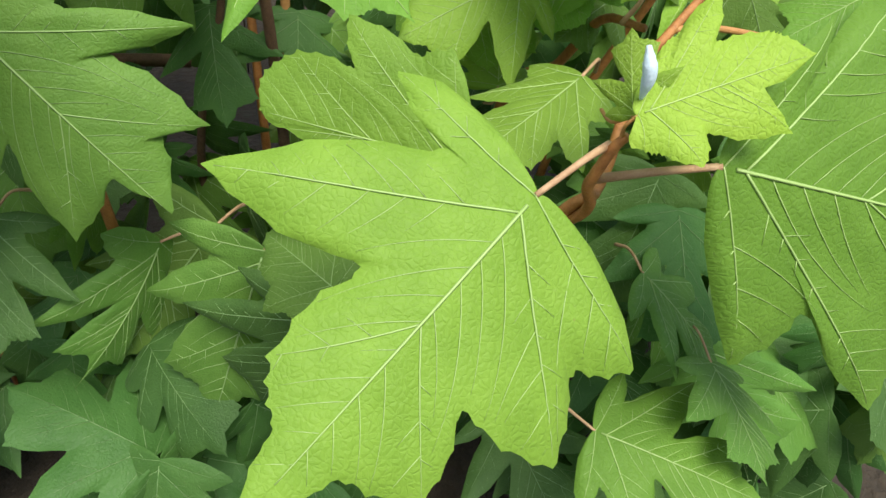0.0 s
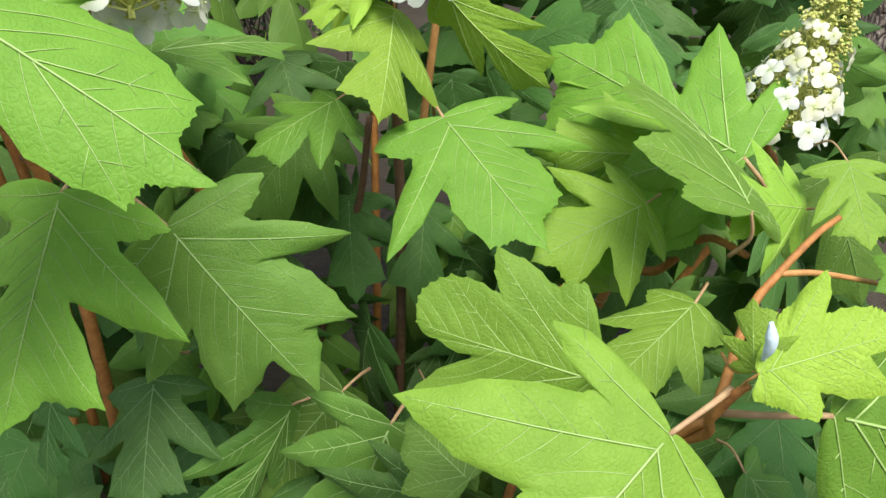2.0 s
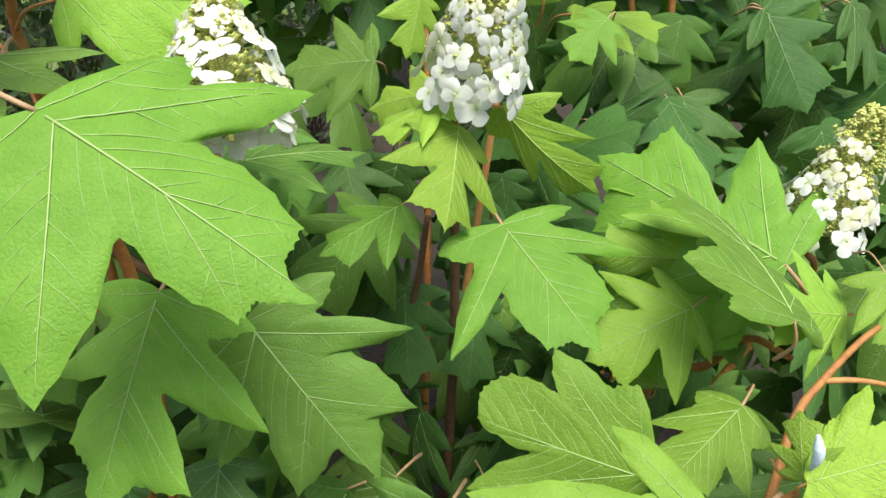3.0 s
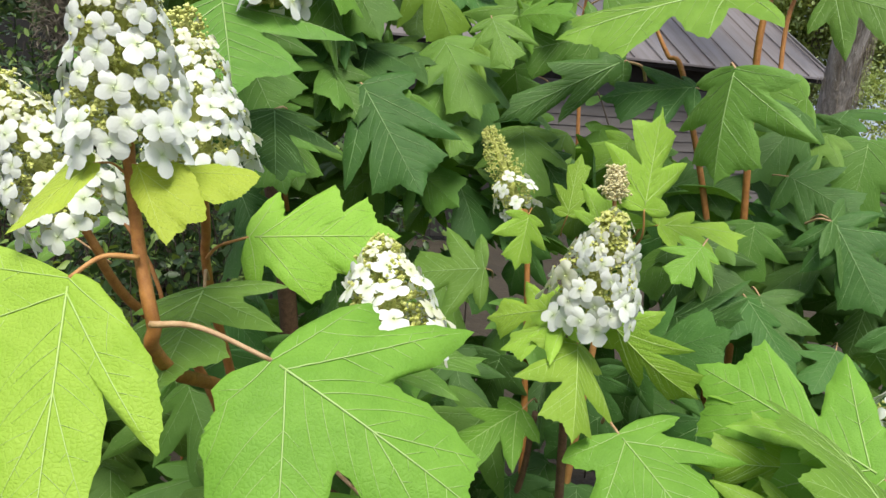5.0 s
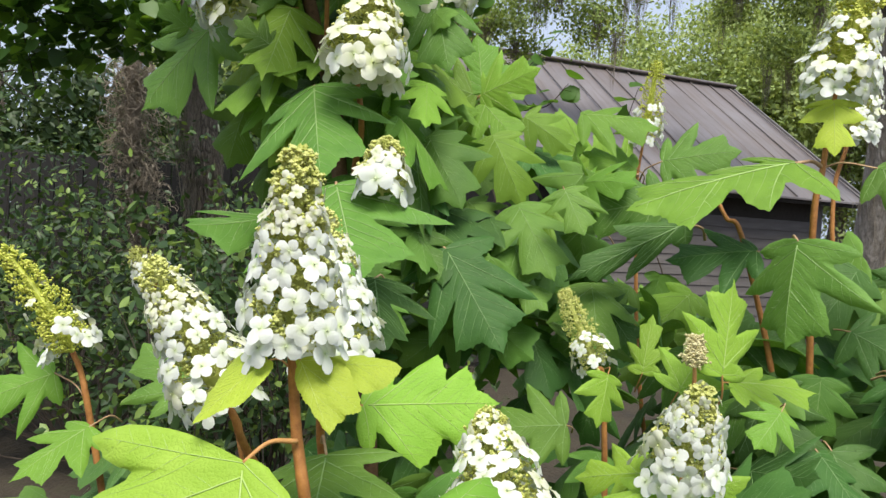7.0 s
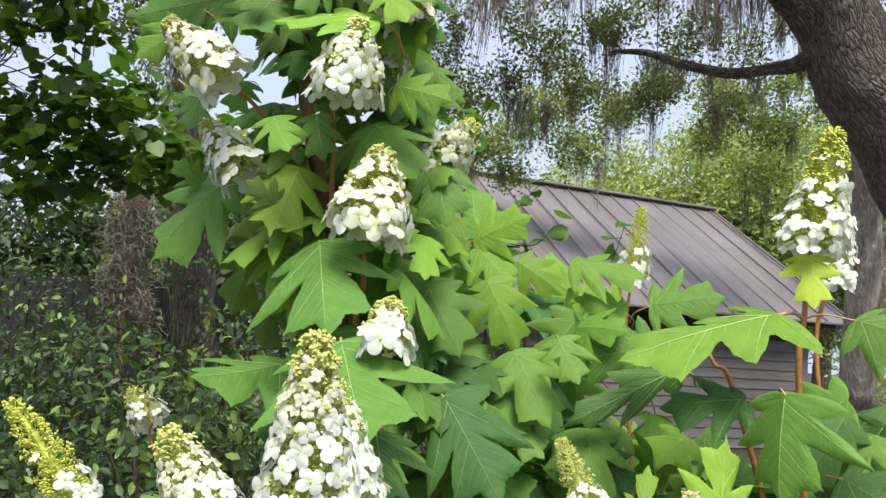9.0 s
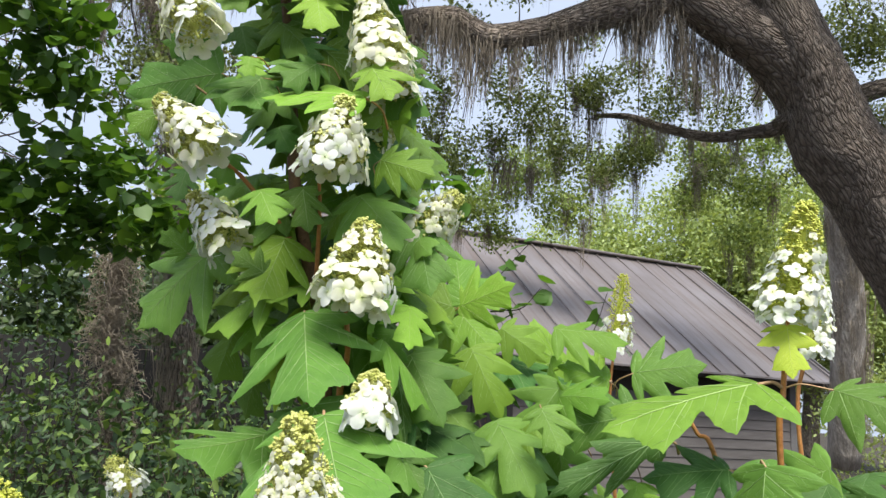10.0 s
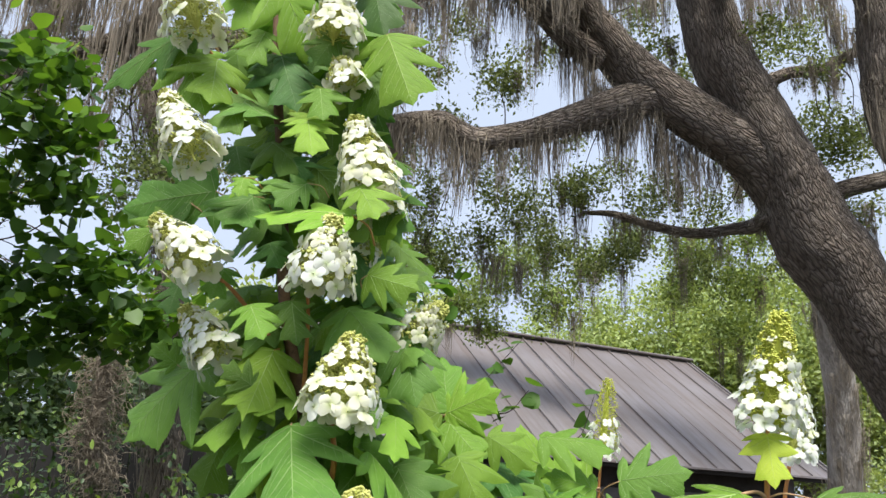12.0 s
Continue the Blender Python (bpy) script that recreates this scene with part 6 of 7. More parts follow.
leaf(shrub_tall, (-0.785, 1.006, 2.123), (-0.96, -0.27, 0.08), (0.23, -0.59, 0.78), 0.209, 0.93, 0.05, 0.17, 3, lobes=dict(T=(-0.01, 1.02)))
leaf(shrub_tall, (-0.934, 1.056, 2.405), (0.35, -0.57, -0.74), (0.32, -0.67, 0.66), 0.125, 0.96, -0.08, 0.21, 3, lobes=dict(L=(-0.59, 0.47), R=(0.60, 0.47), T=(0, 1.03)))
leaf(shrub_tall, (-1.078, 1.046, 2.236), (0.48, -0.46, -0.75), (-0.16, -0.88, 0.44), 0.081, 1.00, 0.15, 0.09, 3)
leaf(shrub_tall, (-1.225, 1.086, 2.195), (-0.99, 0.14, 0.06), (-0.12, -0.95, 0.31), 0.230, 0.62, 0.12, 0.11, 1)
leaf(shrub_tall, (-1.26, 1.002, 2.624), (-0.78, -0.16, -0.61), (-0.04, -0.95, 0.3), 0.251, 0.62, 0.12, 0.12, 1, lobes=dict(T=(0, 1.02)))
leaf(shrub_tall, (-0.874, 1.111, 2.713), (0.51, 0.64, -0.57), (0.86, -0.42, 0.3), 0.248, 0.62, 0.12, 0.12, 3, lobes=dict(T=(0, 1.02)))
leaf(shrub_tall, (-1.041, 0.992, 2.764), (0.5, 0.36, -0.79), (0.76, -0.62, 0.2), 0.224, 1.10, 0.12, 0.26, 2, lobes=dict(L=(-0.61, 0.48), R=(0.60, 0.54), T=(0.05, 0.99)))
leaf(shrub_tall, (-1.042, 1.094, 2.597), (0.37, -0.24, -0.9), (0.59, -0.69, 0.42), 0.168, 0.99, 0.12, 0.10, 0)
leaf(shrub_tall, (-1.193, 1.044, 2.566), (0.28, -0.45, -0.85), (0.53, -0.67, 0.53), 0.188, 1.05, 0.12, 0.10, 2)
leaf(shrub_tall, (-1.105, 1.05, 2.444), (0.66, -0.39, -0.64), (0.35, -0.59, 0.72), 0.135, 1.05, 0.16, -0.10, 1, lobes=dict(L=(-0.54, 0.47), R=(0.65, 0.48), T=(-0.04, 1.02)))
leaf(shrub_tall, (-0.955, 1.159, 2.548), (0.45, -0.38, -0.81), (0.01, -0.9, 0.43), 0.138, 0.87, 0.10, 0.11, 3, lobes=dict(L=(-0.56, 0.49), T=(-0.02, 1.01)))
leaf(shrub_tall, (-0.904, 1.222, 2.657), (0.45, 0.74, -0.49), (0.89, -0.35, 0.29), 0.189, 1.00, 0.12, 0.11, 0)
leaf(shrub_tall, (-1.102, 1.049, 2.198), (0.63, -0.53, -0.57), (0.11, -0.66, 0.74), 0.174, 1.04, -0.00, 0.10, 1, lobes=dict(L=(-0.64, 0.5), R=(0.56, 0.49), T=(0.04, 1)))
leaf(shrub_tall, (-1.123, 1.293, 2.022), (0.48, -0.55, -0.68), (-0.3, -0.83, 0.46), 0.147, 1.05, 0.12, 0.10, 3)
leaf(shrub_tall, (-0.794, 1.2, 2.04), (0.63, 0.76, 0.14), (0.71, -0.64, 0.3), 0.170, 1.00, 0.12, 0.10, 1)

leaf(shrub_tall, (-1.27, 1.02, 2.58), (0.469, -0.182, -0.864), (0.287, -0.894, 0.344), 0.220, 1.00, 0.12, 0.10, 3, lobes=dict(L=(-0.48, 0.35), R=(0.48, 0.47)))
leaf(shrub_tall, (-1.04, 1.08, 2.59), (0.412, -0.289, -0.864), (0.185, -0.902, 0.391), 0.207, 1.00, 0.12, 0.10, 0, lobes=dict(L=(-0.48, 0.67), R=(0.52, 0.41)))
leaf(shrub_tall, (-1.1, 1.05, 2.45), (-0.137, -0.507, -0.851), (0.503, -0.775, 0.381), 0.138, 1.00, 0.12, 0.10, 1, lobes=dict(L=(-0.51, 0.34), R=(0.48, 0.57)))
leaf(shrub_tall, (-0.904, 0.98, 2.35), (0.324, -0.402, -0.856), (0.192, -0.859, 0.475), 0.124, 1.00, 0.12, 0.10, 3, lobes=dict(L=(-0.53, 0.34), R=(0.55, 0.34)))
leaf(shrub_tall, (-0.775, 1, 2.19), (0.516, -0.418, -0.747), (0.005, -0.871, 0.491), 0.120, 1.00, 0.12, 0.10, 2, lobes=dict(L=(-0.68, 0.61), R=(0.48, 0.34)))
leaf(shrub_tall, (-1.03, 0.96, 2.2), (0.132, -0.489, -0.862), (0.369, -0.783, 0.501), 0.061, 1.00, 0.12, 0.10, 3, lobes=dict(L=(-0.75, 0.34), R=(0.51, 0.68)))
leaf(shrub_tall, (-0.895, 1, 2.2), (-0.421, -0.582, -0.696), (0.52, -0.784, 0.341), 0.103, 1.00, 0.12, 0.10, 1, lobes=dict(L=(-0.48, 0.49), R=(0.49, 0.68)))
leaf(shrub_tall, (-1.17, 1.1, 2.23), (-0.952, -0.215, -0.217), (0.215, -0.976, 0.026), 0.232, 1.00, 0.12, 0.10, 1, lobes=dict(L=(-0.48, 0.51), R=(0.48, 0.54)))
leaf(shrub_tall, (-1.21, 1.12, 2.31), (-0.8, -0.588, -0.12), (0.583, -0.809, 0.073), 0.119, 1.00, 0.12, 0.10, 1, lobes=dict(L=(-0.48, 0.72), R=(0.48, 0.72)))
leaf(shrub_tall, (-1.2, 0.98, 2.11), (-0.621, -0.41, -0.668), (0.456, -0.882, 0.118), 0.122, 1.00, 0.12, 0.10, 2, lobes=dict(L=(-0.48, 0.54), R=(0.48, 0.61)))
leaf(shrub_tall, (-1.03, 1.02, 2.18), (-0.223, -0.572, -0.789), (0.503, -0.762, 0.409), 0.122, 1.00, 0.12, 0.10, 1, lobes=dict(L=(-0.48, 0.50), R=(0.57, 0.72)))
leaf(shrub_tall, (-0.997, 1.06, 2.08), (0.554, -0.428, -0.714), (0.084, -0.824, 0.56), 0.093, 1.00, 0.12, 0.10, 0, lobes=dict(L=(-0.48, 0.72), R=(0.75, 0.34)))
leaf(shrub_tall, (-0.994, 1, 1.92), (0.552, -0.45, -0.702), (0.109, -0.796, 0.595), 0.111, 1.00, 0.12, 0.10, 2, lobes=dict(L=(-0.48, 0.67), R=(0.56, 0.47)))
leaf(shrub_tall, (-0.935, 1.08, 1.95), (0.342, -0.338, -0.877), (0.238, -0.871, 0.429), 0.118, 1.00, 0.12, 0.10, 1, lobes=dict(L=(-0.48, 0.68), R=(0.48, 0.62)))
leaf(shrub_tall, (-0.889, 1.12, 2.62), (0.447, -0.246, -0.86), (0.105, -0.94, 0.324), 0.163, 1.00, 0.12, 0.10, 1, lobes=dict(L=(-0.48, 0.72), R=(0.48, 0.63)))
leaf(shrub_tall, (-0.839, 1.15, 2.58), (0.45, -0.267, -0.852), (0.075, -0.939, 0.335), 0.187, 1.00, 0.12, 0.10, 1, lobes=dict(L=(-0.48, 0.63), R=(0.48, 0.69)))
leaf(shrub_tall, (-0.756, 1.05, 2.61), (0.378, -0.216, -0.9), (0.098, -0.958, 0.271), 0.231, 1.00, 0.30, 0.10, 3, lobes=dict(L=(-0.48, 0.52), R=(0.48, 0.44)))
leaf(shrub_tall, (-0.891, 1, 2.44), (0.294, -0.424, -0.857), (0.189, -0.853, 0.487), 0.118, 1.00, 0.12, 0.10, 2, lobes=dict(L=(-0.64, 0.34), R=(0.50, 0.37)))
leaf(shrub_tall, (-0.884, 1.05, 2.62), (-0.232, -0.409, -0.883), (0.435, -0.855, 0.282), 0.122, 1.00, 0.12, 0.10, 1, lobes=dict(L=(-0.48, 0.68), R=(0.48, 0.66)))
leaf(shrub_tall, (-1.06, 1.02, 2.62), (-0.048, -0.399, -0.916), (0.448, -0.828, 0.338), 0.125, 1.00, 0.12, 0.10, 2, lobes=dict(L=(-0.48, 0.38), R=(0.48, 0.72)))
leaf(shrub_tall, (-1.17, 1.16, 2.38), (0.421, -0.358, -0.833), (0.229, -0.847, 0.48), 0.112, 1.00, 0.12, 0.10, 0, lobes=dict(L=(-0.75, 0.58), R=(0.66, 0.42)))
leaf(shrub_tall, (-1.01, 1.16, 2.34), (0.515, -0.383, -0.767), (0.09, -0.866, 0.492), 0.105, 1.00, 0.12, 0.10, 0, lobes=dict(L=(-0.75, 0.66), R=(0.60, 0.34)))
leaf(shrub_tall, (-1.13, 1.12, 2.04), (0.071, -0.574, -0.816), (0.402, -0.732, 0.55), 0.105, 1.00, 0.12, 0.10, 1, lobes=dict(L=(-0.50, 0.39), R=(0.55, 0.65)))
leaf(shrub_tall, (-1.26, 1.15, 2.01), (0.132, -0.511, -0.849), (0.414, -0.75, 0.516), 0.098, 1.00, 0.12, 0.10, 0, lobes=dict(L=(-0.48, 0.56), R=(0.48, 0.63)))
leaf(shrub_tall, (-0.754, 1.05, 2), (0.932, -0.229, -0.28), (-0.15, -0.949, 0.279), 0.131, 1.00, 0.25, 0.10, 2, lobes=dict(R=(0.48, 0.54), L=(-0.48, 0.40)))
leaf(shrub_tall, (-1.26, 1.2, 1.82), (-0.563, -0.618, 0.549), (0.741, -0.671, 0.005), 0.081, 1.00, 0.12, 0.10, 1)
leaf(shrub_tall, (-1.01, 1.1, 1.76), (-0.652, -0.591, 0.475), (0.694, -0.718, 0.06), 0.085, 1.00, 0.12, 0.10, 1)
leaf(shrub_right, (0.208, 1.5, 1.24), (0.732, -0.577, -0.363), (-0.377, -0.786, 0.489), 0.173, 1.00, 0.12, 0.10, 0, lobes=dict(R=(0.48, 0.67), L=(-0.48, 0.44)))
leaf(shrub_right, (0.265, 1.35, 1.17), (0.393, -0.51, -0.765), (-0.239, -0.86, 0.45), 0.196, 1.00, 0.12, 0.10, 0, lobes=dict(L=(-0.48, 0.34), R=(0.48, 0.35)))
leaf(shrub_right, (0.016, 1.4, 1.11), (0.466, -0.5, -0.73), (-0.142, -0.857, 0.496), 0.200, 1.00, 0.12, 0.10, 0, lobes=dict(L=(-0.48, 0.51), R=(0.62, 0.58)))
leaf(shrub_right, (0.151, 1.35, 1.01), (0.296, -0.535, -0.791), (-0.177, -0.845, 0.505), 0.187, 1.00, 0.12, 0.10, 0, lobes=dict(L=(-0.48, 0.51), R=(0.48, 0.40)))
leaf(shrub_right, (-0.025, 1.6, 1.19), (0.847, -0.53, 0.024), (-0.487, -0.759, 0.431), 0.189, 1.00, 0.12, 0.10, 0, lobes=dict(R=(0.48, 0.69), L=(-0.48, 0.69)))
leaf(shrub_right, (0.291, 1.3, 0.929), (-0.47, -0.786, -0.401), (0.039, -0.473, 0.88), 0.127, 1.00, 0.12, 0.10, 0, lobes=dict(L=(-0.48, 0.58), R=(0.53, 0.34)))
leaf(shrub_right, (-0.329, 1.5, 1.26), (0.622, -0.365, -0.693), (-0.016, -0.891, 0.454), 0.137, 1.00, 0.12, 0.10, 0, lobes=dict(L=(-0.48, 0.41), R=(0.54, 0.35)))
leaf(shrub_right, (-0.182, 1.02, 1.16), (0.456, 0.34, 0.823), (-0.041, -0.915, 0.401), 0.118, 1.00, 0.12, 0.10, 3)
leaf(shrub_right, (-0.657, 1.25, 1.37), (0.586, -0.384, -0.714), (0.087, -0.846, 0.527), 0.260, 1.00, 0.12, 0.10, 0, lobes=dict(L=(-0.48, 0.72), R=(0.48, 0.67)))
leaf(shrub_right, (-0.793, 1.2, 1.3), (0.382, -0.493, -0.782), (0.205, -0.78, 0.591), 0.162, 1.00, 0.12, 0.10, 1, lobes=dict(L=(-0.75, 0.72), R=(0.48, 0.34)))
leaf(shrub_right, (-0.74, 1.25, 1.41), (0.648, -0.321, -0.691), (0.113, -0.856, 0.504), 0.156, 1.00, 0.12, 0.10, 1, lobes=dict(L=(-0.48, 0.55), R=(0.48, 0.63)))
leaf(shrub_right, (-0.418, 1.3, 1.51), (0.442, -0.434, -0.785), (-0.004, -0.876, 0.482), 0.115, 1.00, 0.12, 0.10, 1, lobes=dict(L=(-0.59, 0.72), R=(0.48, 0.34)))
leaf(shrub_right, (-0.539, 1.35, 1.32), (0.776, -0.383, -0.502), (-0.075, -0.845, 0.529), 0.131, 1.00, 0.12, 0.10, 1, lobes=dict(L=(-0.48, 0.34), R=(0.48, 0.47)))

leaf(shrub_front, (0.203, 0.78, 0.908), (-0.809, 0.499, 0.311), (-0.251, -0.771, 0.585), 0.281, 1.00, 0.12, 0.10, 2, lobes=dict(L=(-0.48, 0.48), R=(0.48, 0.46)))
leaf(shrub_front, (0.346, 0.66, 0.479), (0.548, -0.294, -0.783), (0.038, -0.926, 0.375), 0.204, 1.00, 0.12, 0.10, 1, lobes=dict(L=(-0.48, 0.70), R=(0.48, 0.44)))
leaf(shrub_front, (0.304, 0.78, 0.489), (0.494, -0.374, -0.785), (-0.017, -0.907, 0.421), 0.160, 1.00, 0.12, 0.10, 1, lobes=dict(L=(-0.48, 0.59), R=(0.48, 0.58)))
leaf(shrub_front, (-0.258, 0.84, 0.484), (-0.574, -0.328, -0.75), (-0.052, -0.9, 0.433), 0.244, 1.00, 0.12, 0.10, 1, lobes=dict(L=(-0.48, 0.55), R=(0.48, 0.72)))
leaf(shrub_front, (-0.17, 0.72, 0.534), (-0.287, -0.228, -0.93), (-0.027, -0.969, 0.246), 0.263, 1.00, 0.12, 0.10, 1, lobes=dict(L=(-0.48, 0.72), R=(0.48, 0.46)))
leaf(shrub_front, (-0.111, 0.62, 0.648), (0.545, -0.594, -0.592), (0.061, -0.676, 0.735), 0.101, 1.00, 0.12, 0.10, 1)
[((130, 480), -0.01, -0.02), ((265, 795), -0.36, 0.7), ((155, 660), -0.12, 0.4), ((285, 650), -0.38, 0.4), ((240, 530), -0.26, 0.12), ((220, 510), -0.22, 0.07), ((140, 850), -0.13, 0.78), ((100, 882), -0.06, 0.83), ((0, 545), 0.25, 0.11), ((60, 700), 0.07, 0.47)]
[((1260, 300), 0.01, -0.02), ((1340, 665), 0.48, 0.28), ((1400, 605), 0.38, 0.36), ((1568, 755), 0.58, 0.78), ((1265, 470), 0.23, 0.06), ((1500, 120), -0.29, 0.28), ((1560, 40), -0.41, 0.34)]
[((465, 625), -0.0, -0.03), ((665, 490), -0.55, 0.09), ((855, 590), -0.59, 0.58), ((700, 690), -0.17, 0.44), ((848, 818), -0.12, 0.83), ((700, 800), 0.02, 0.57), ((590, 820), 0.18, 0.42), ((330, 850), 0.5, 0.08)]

leaf(shrub_tall, (-0.875, 1.1, 1.49), (0.547, -0.245, -0.801), (0.263, -0.858, 0.442), 0.245, 1.00, 0.12, 0.10, 1, lobes=dict(L=(-0.48, 0.61), R=(0.48, 0.45)))
leaf(shrub_tall, (-0.815, 1.12, 1.31), (0.495, -0.395, -0.774), (0.218, -0.806, 0.551), 0.177, 1.00, 0.12, 0.10, 1, lobes=dict(L=(-0.48, 0.63), R=(0.48, 0.45)))
leaf(shrub_tall, (-0.842, 1.1, 1.17), (0.552, -0.435, -0.711), (0.202, -0.758, 0.62), 0.115, 1.00, 0.12, 0.10, 0, lobes=dict(L=(-0.53, 0.66), R=(0.48, 0.37)))

leaf(shrub_right, (-0.294, 1.95, 1.6), (-0.798, -0.485, 0.358), (0.561, -0.814, 0.149), 0.310, 1.00, 0.12, 0.10, 2, node=(-0.258, 2.0, 1.6), lobes=dict(L=(-0.34, 0.57), R=(0.34, 0.39)))
leaf(shrub_front, (0.097, 0.74, 0.86), (-0.796, -0.542, -0.27), (0.231, -0.683, 0.693), 0.148, 1.00, 0.12, 0.10, 2)
leaf(shrub_front, (0.257, 0.72, 0.879), (-0.848, -0.489, 0.205), (0.517, -0.674, 0.528), 0.123, 1.00, 0.12, 0.10, 3)
leaf(shrub_front, (-0.031, 0.95, 1.16), (-0.523, -0.616, -0.59), (0.144, -0.746, 0.651), 0.081, 1.00, 0.12, 0.10, 2)
leaf(shrub_tall, (-0.731, 1.3, 1.93), (0.311, -0.385, -0.869), (0.125, -0.89, 0.439), 0.208, 1.00, 0.12, 0.10, 1, lobes=dict(L=(-0.43, 0.59), R=(0.42, 0.65)))
leaf(shrub_right, (-0.693, 1.75, 1.79), (-0.192, 0.266, 0.945), (0.142, -0.945, 0.295), 0.188, 1.00, 0.12, 0.10, 2)
leaf(shrub_right, (-0.701, 1.75, 1.78), (0.879, -0.272, 0.391), (-0.329, -0.941, 0.085), 0.184, 1.00, 0.12, 0.10, 3)
leaf(shrub_right, (-0.71, 1.75, 1.78), (-0.922, -0.284, 0.264), (0.344, -0.913, 0.219), 0.176, 1.00, 0.12, 0.10, 2)
leaf(shrub_right, (-0.692, 1.75, 1.76), (0.67, -0.411, -0.618), (-0.072, -0.865, 0.497), 0.170, 1.00, 0.12, 0.10, 2)

leaf(shrub_left, (-1.07, 0.95, 1.07), (-0.805, 0.295, 0.515), (0.165, -0.722, 0.672), 0.169, 1.00, 0.12, 0.10, 1)

# flower heads
panicle(shrub_left, (-0.629, 0.43, 1.285), (-0.617, 0.39, 1.487), 0.048, 150, bare=0.2, n_buds=1100, size=1.0)
panicle(shrub_left, (-0.786, 0.58, 1.171), (-0.873, 0.53, 1.35), 0.056, 175, bare=0.16, n_buds=700, size=1.0)
panicle(shrub_left, (-0.645, 0.6, 1.236), (-0.681, 0.62, 1.427), 0.058, 150, bare=0.14, n_buds=700)
panicle(shrub_left, (-1.24, 0.85, 1.149), (-1.313, 0.84, 1.298), 0.045, 26, bare=0.55, buds=BUD_FRESH, n_buds=800, curl=(-0.072, -0.01, 0.031))
panicle(shrub_left, (-1.579, 1.6, 1.208), (-1.656, 1.6, 1.29), 0.05, 40, bare=0.35, n_buds=300)
panicle(shrub_front, (-0.190, 0.82, 1.078), (-0.168, 0.77, 1.216), 0.058, 130, bare=0.06, n_buds=520, size=1.1)
panicle(shrub_front, (-0.323, 1.19, 1.159), (-0.401, 1.24, 1.3), 0.034, 24, bare=0.45, buds=BUD, n_buds=620, size=0.8)
panicle(shrub_front, (-0.165, 0.95, 1.218), (-0.167, 0.96, 1.264), 0.006, 0, bare=0.9, buds=BUD_TAN, n_buds=70, label="small dried tan bud spike")
panicle(shrub_front, (-0.42, 0.645, 1.035), (-0.458, 0.70, 1.168), 0.068, 130, bare=0.05, n_buds=620, size=1.1)
panicle(shrub_front, (0.257, 0.87, 0.92), (0.293, 0.87, 1.086), 0.05, 62, bare=0.3, cream=0.3, n_buds=700)
panicle(shrub_tall, (-0.678, 0.86, 1.465), (-0.682, 0.88, 1.552), 0.042, 56, bare=0.35, n_buds=420, size=1.42)
panicle(shrub_tall, (-0.78, 1.01, 1.695), (-0.762, 1.02, 1.86), 0.077, 112, bare=0.15, cream=0.75, n_buds=700, size=1.42)
panicle(shrub_tall, (-0.841, 0.99, 1.96), (-0.807, 0.96, 2.103), 0.072, 109, bare=0.15, cream=0.75, n_buds=700, size=1.42)
panicle(shrub_tall, (-1.102, 0.97, 1.992), (-1.214, 0.93, 2.099), 0.059, 101, bare=0.12, cream=0.65, n_buds=500, size=1.42)
panicle(shrub_tall, (-1.13, 0.91, 2.23), (-1.243, 0.93, 2.409), 0.052, 109, bare=0.1, cream=0.65, n_buds=500, size=1.42)
panicle(shrub_tall, (-0.765, 1.06, 2.21), (-0.817, 1.05, 2.386), 0.07, 116, bare=0.15, cream=0.75, n_buds=500, size=1.42)
panicle(shrub_tall, (-0.755, 1.13, 2.171), (-0.764, 1.13, 2.29), 0.047, 60, bare=0.1, cream=0.75, n_buds=300, size=1.42)
panicle(shrub_tall, (-1.106, 1.1, 1.822), (-1.206, 1.1, 1.94), 0.052, 79, bare=0.15, cream=0.65, n_buds=400, size=1.42)
panicle(shrub_tall, (-0.741, 1.35, 1.881), (-0.634, 1.31, 2), 0.07, 94, bare=0.15, cream=0.75, n_buds=500, size=1.42)
panicle(shrub_tall, (-1.187, 0.93, 2.571), (-1.265, 0.93, 2.764), 0.07, 112, bare=0.15, cream=0.65, n_buds=400, size=1.42)
panicle(shrub_tall, (-0.884, 1.03, 2.584), (-0.886, 1.03, 2.755), 0.065, 97, bare=0.15, cream=0.65, n_buds=400, size=1.42)
panicle(shrub_tall, (-0.844, 1.05, 2.477), (-0.865, 1.03, 2.535), 0.047, 54, bare=0.1, cream=0.75, n_buds=300, size=1.42)
panicle(shrub_tall, (-0.843, 1.23, 2.055), (-0.793, 1.23, 2.133), 0.052, 54, bare=0.1, cream=0.65, n_buds=300, size=1.42)
panicle(shrub_right, (0.113, 1.38, 1.738), (0.153, 1.35, 1.996), 0.066, 110, bare=0.36, cream=0.15, buds=BUD_FRESH, n_buds=1000, size=1.3)
panicle(shrub_right, (0.243, 1.75, 1.69), (0.268, 1.75, 1.935), 0.06, 90, bare=0.2, n_buds=400)
panicle(shrub_right, (-0.25, 2, 1.697), (-0.225, 2, 1.932), 0.046, 44, bare=0.42, buds=BUD_FRESH, n_buds=600, size=0.85)
panicle(shrub_right, (-0.508, 1.8, 1.226), (-0.553, 1.8, 1.31), 0.03, 14, bare=0.4, n_buds=200)

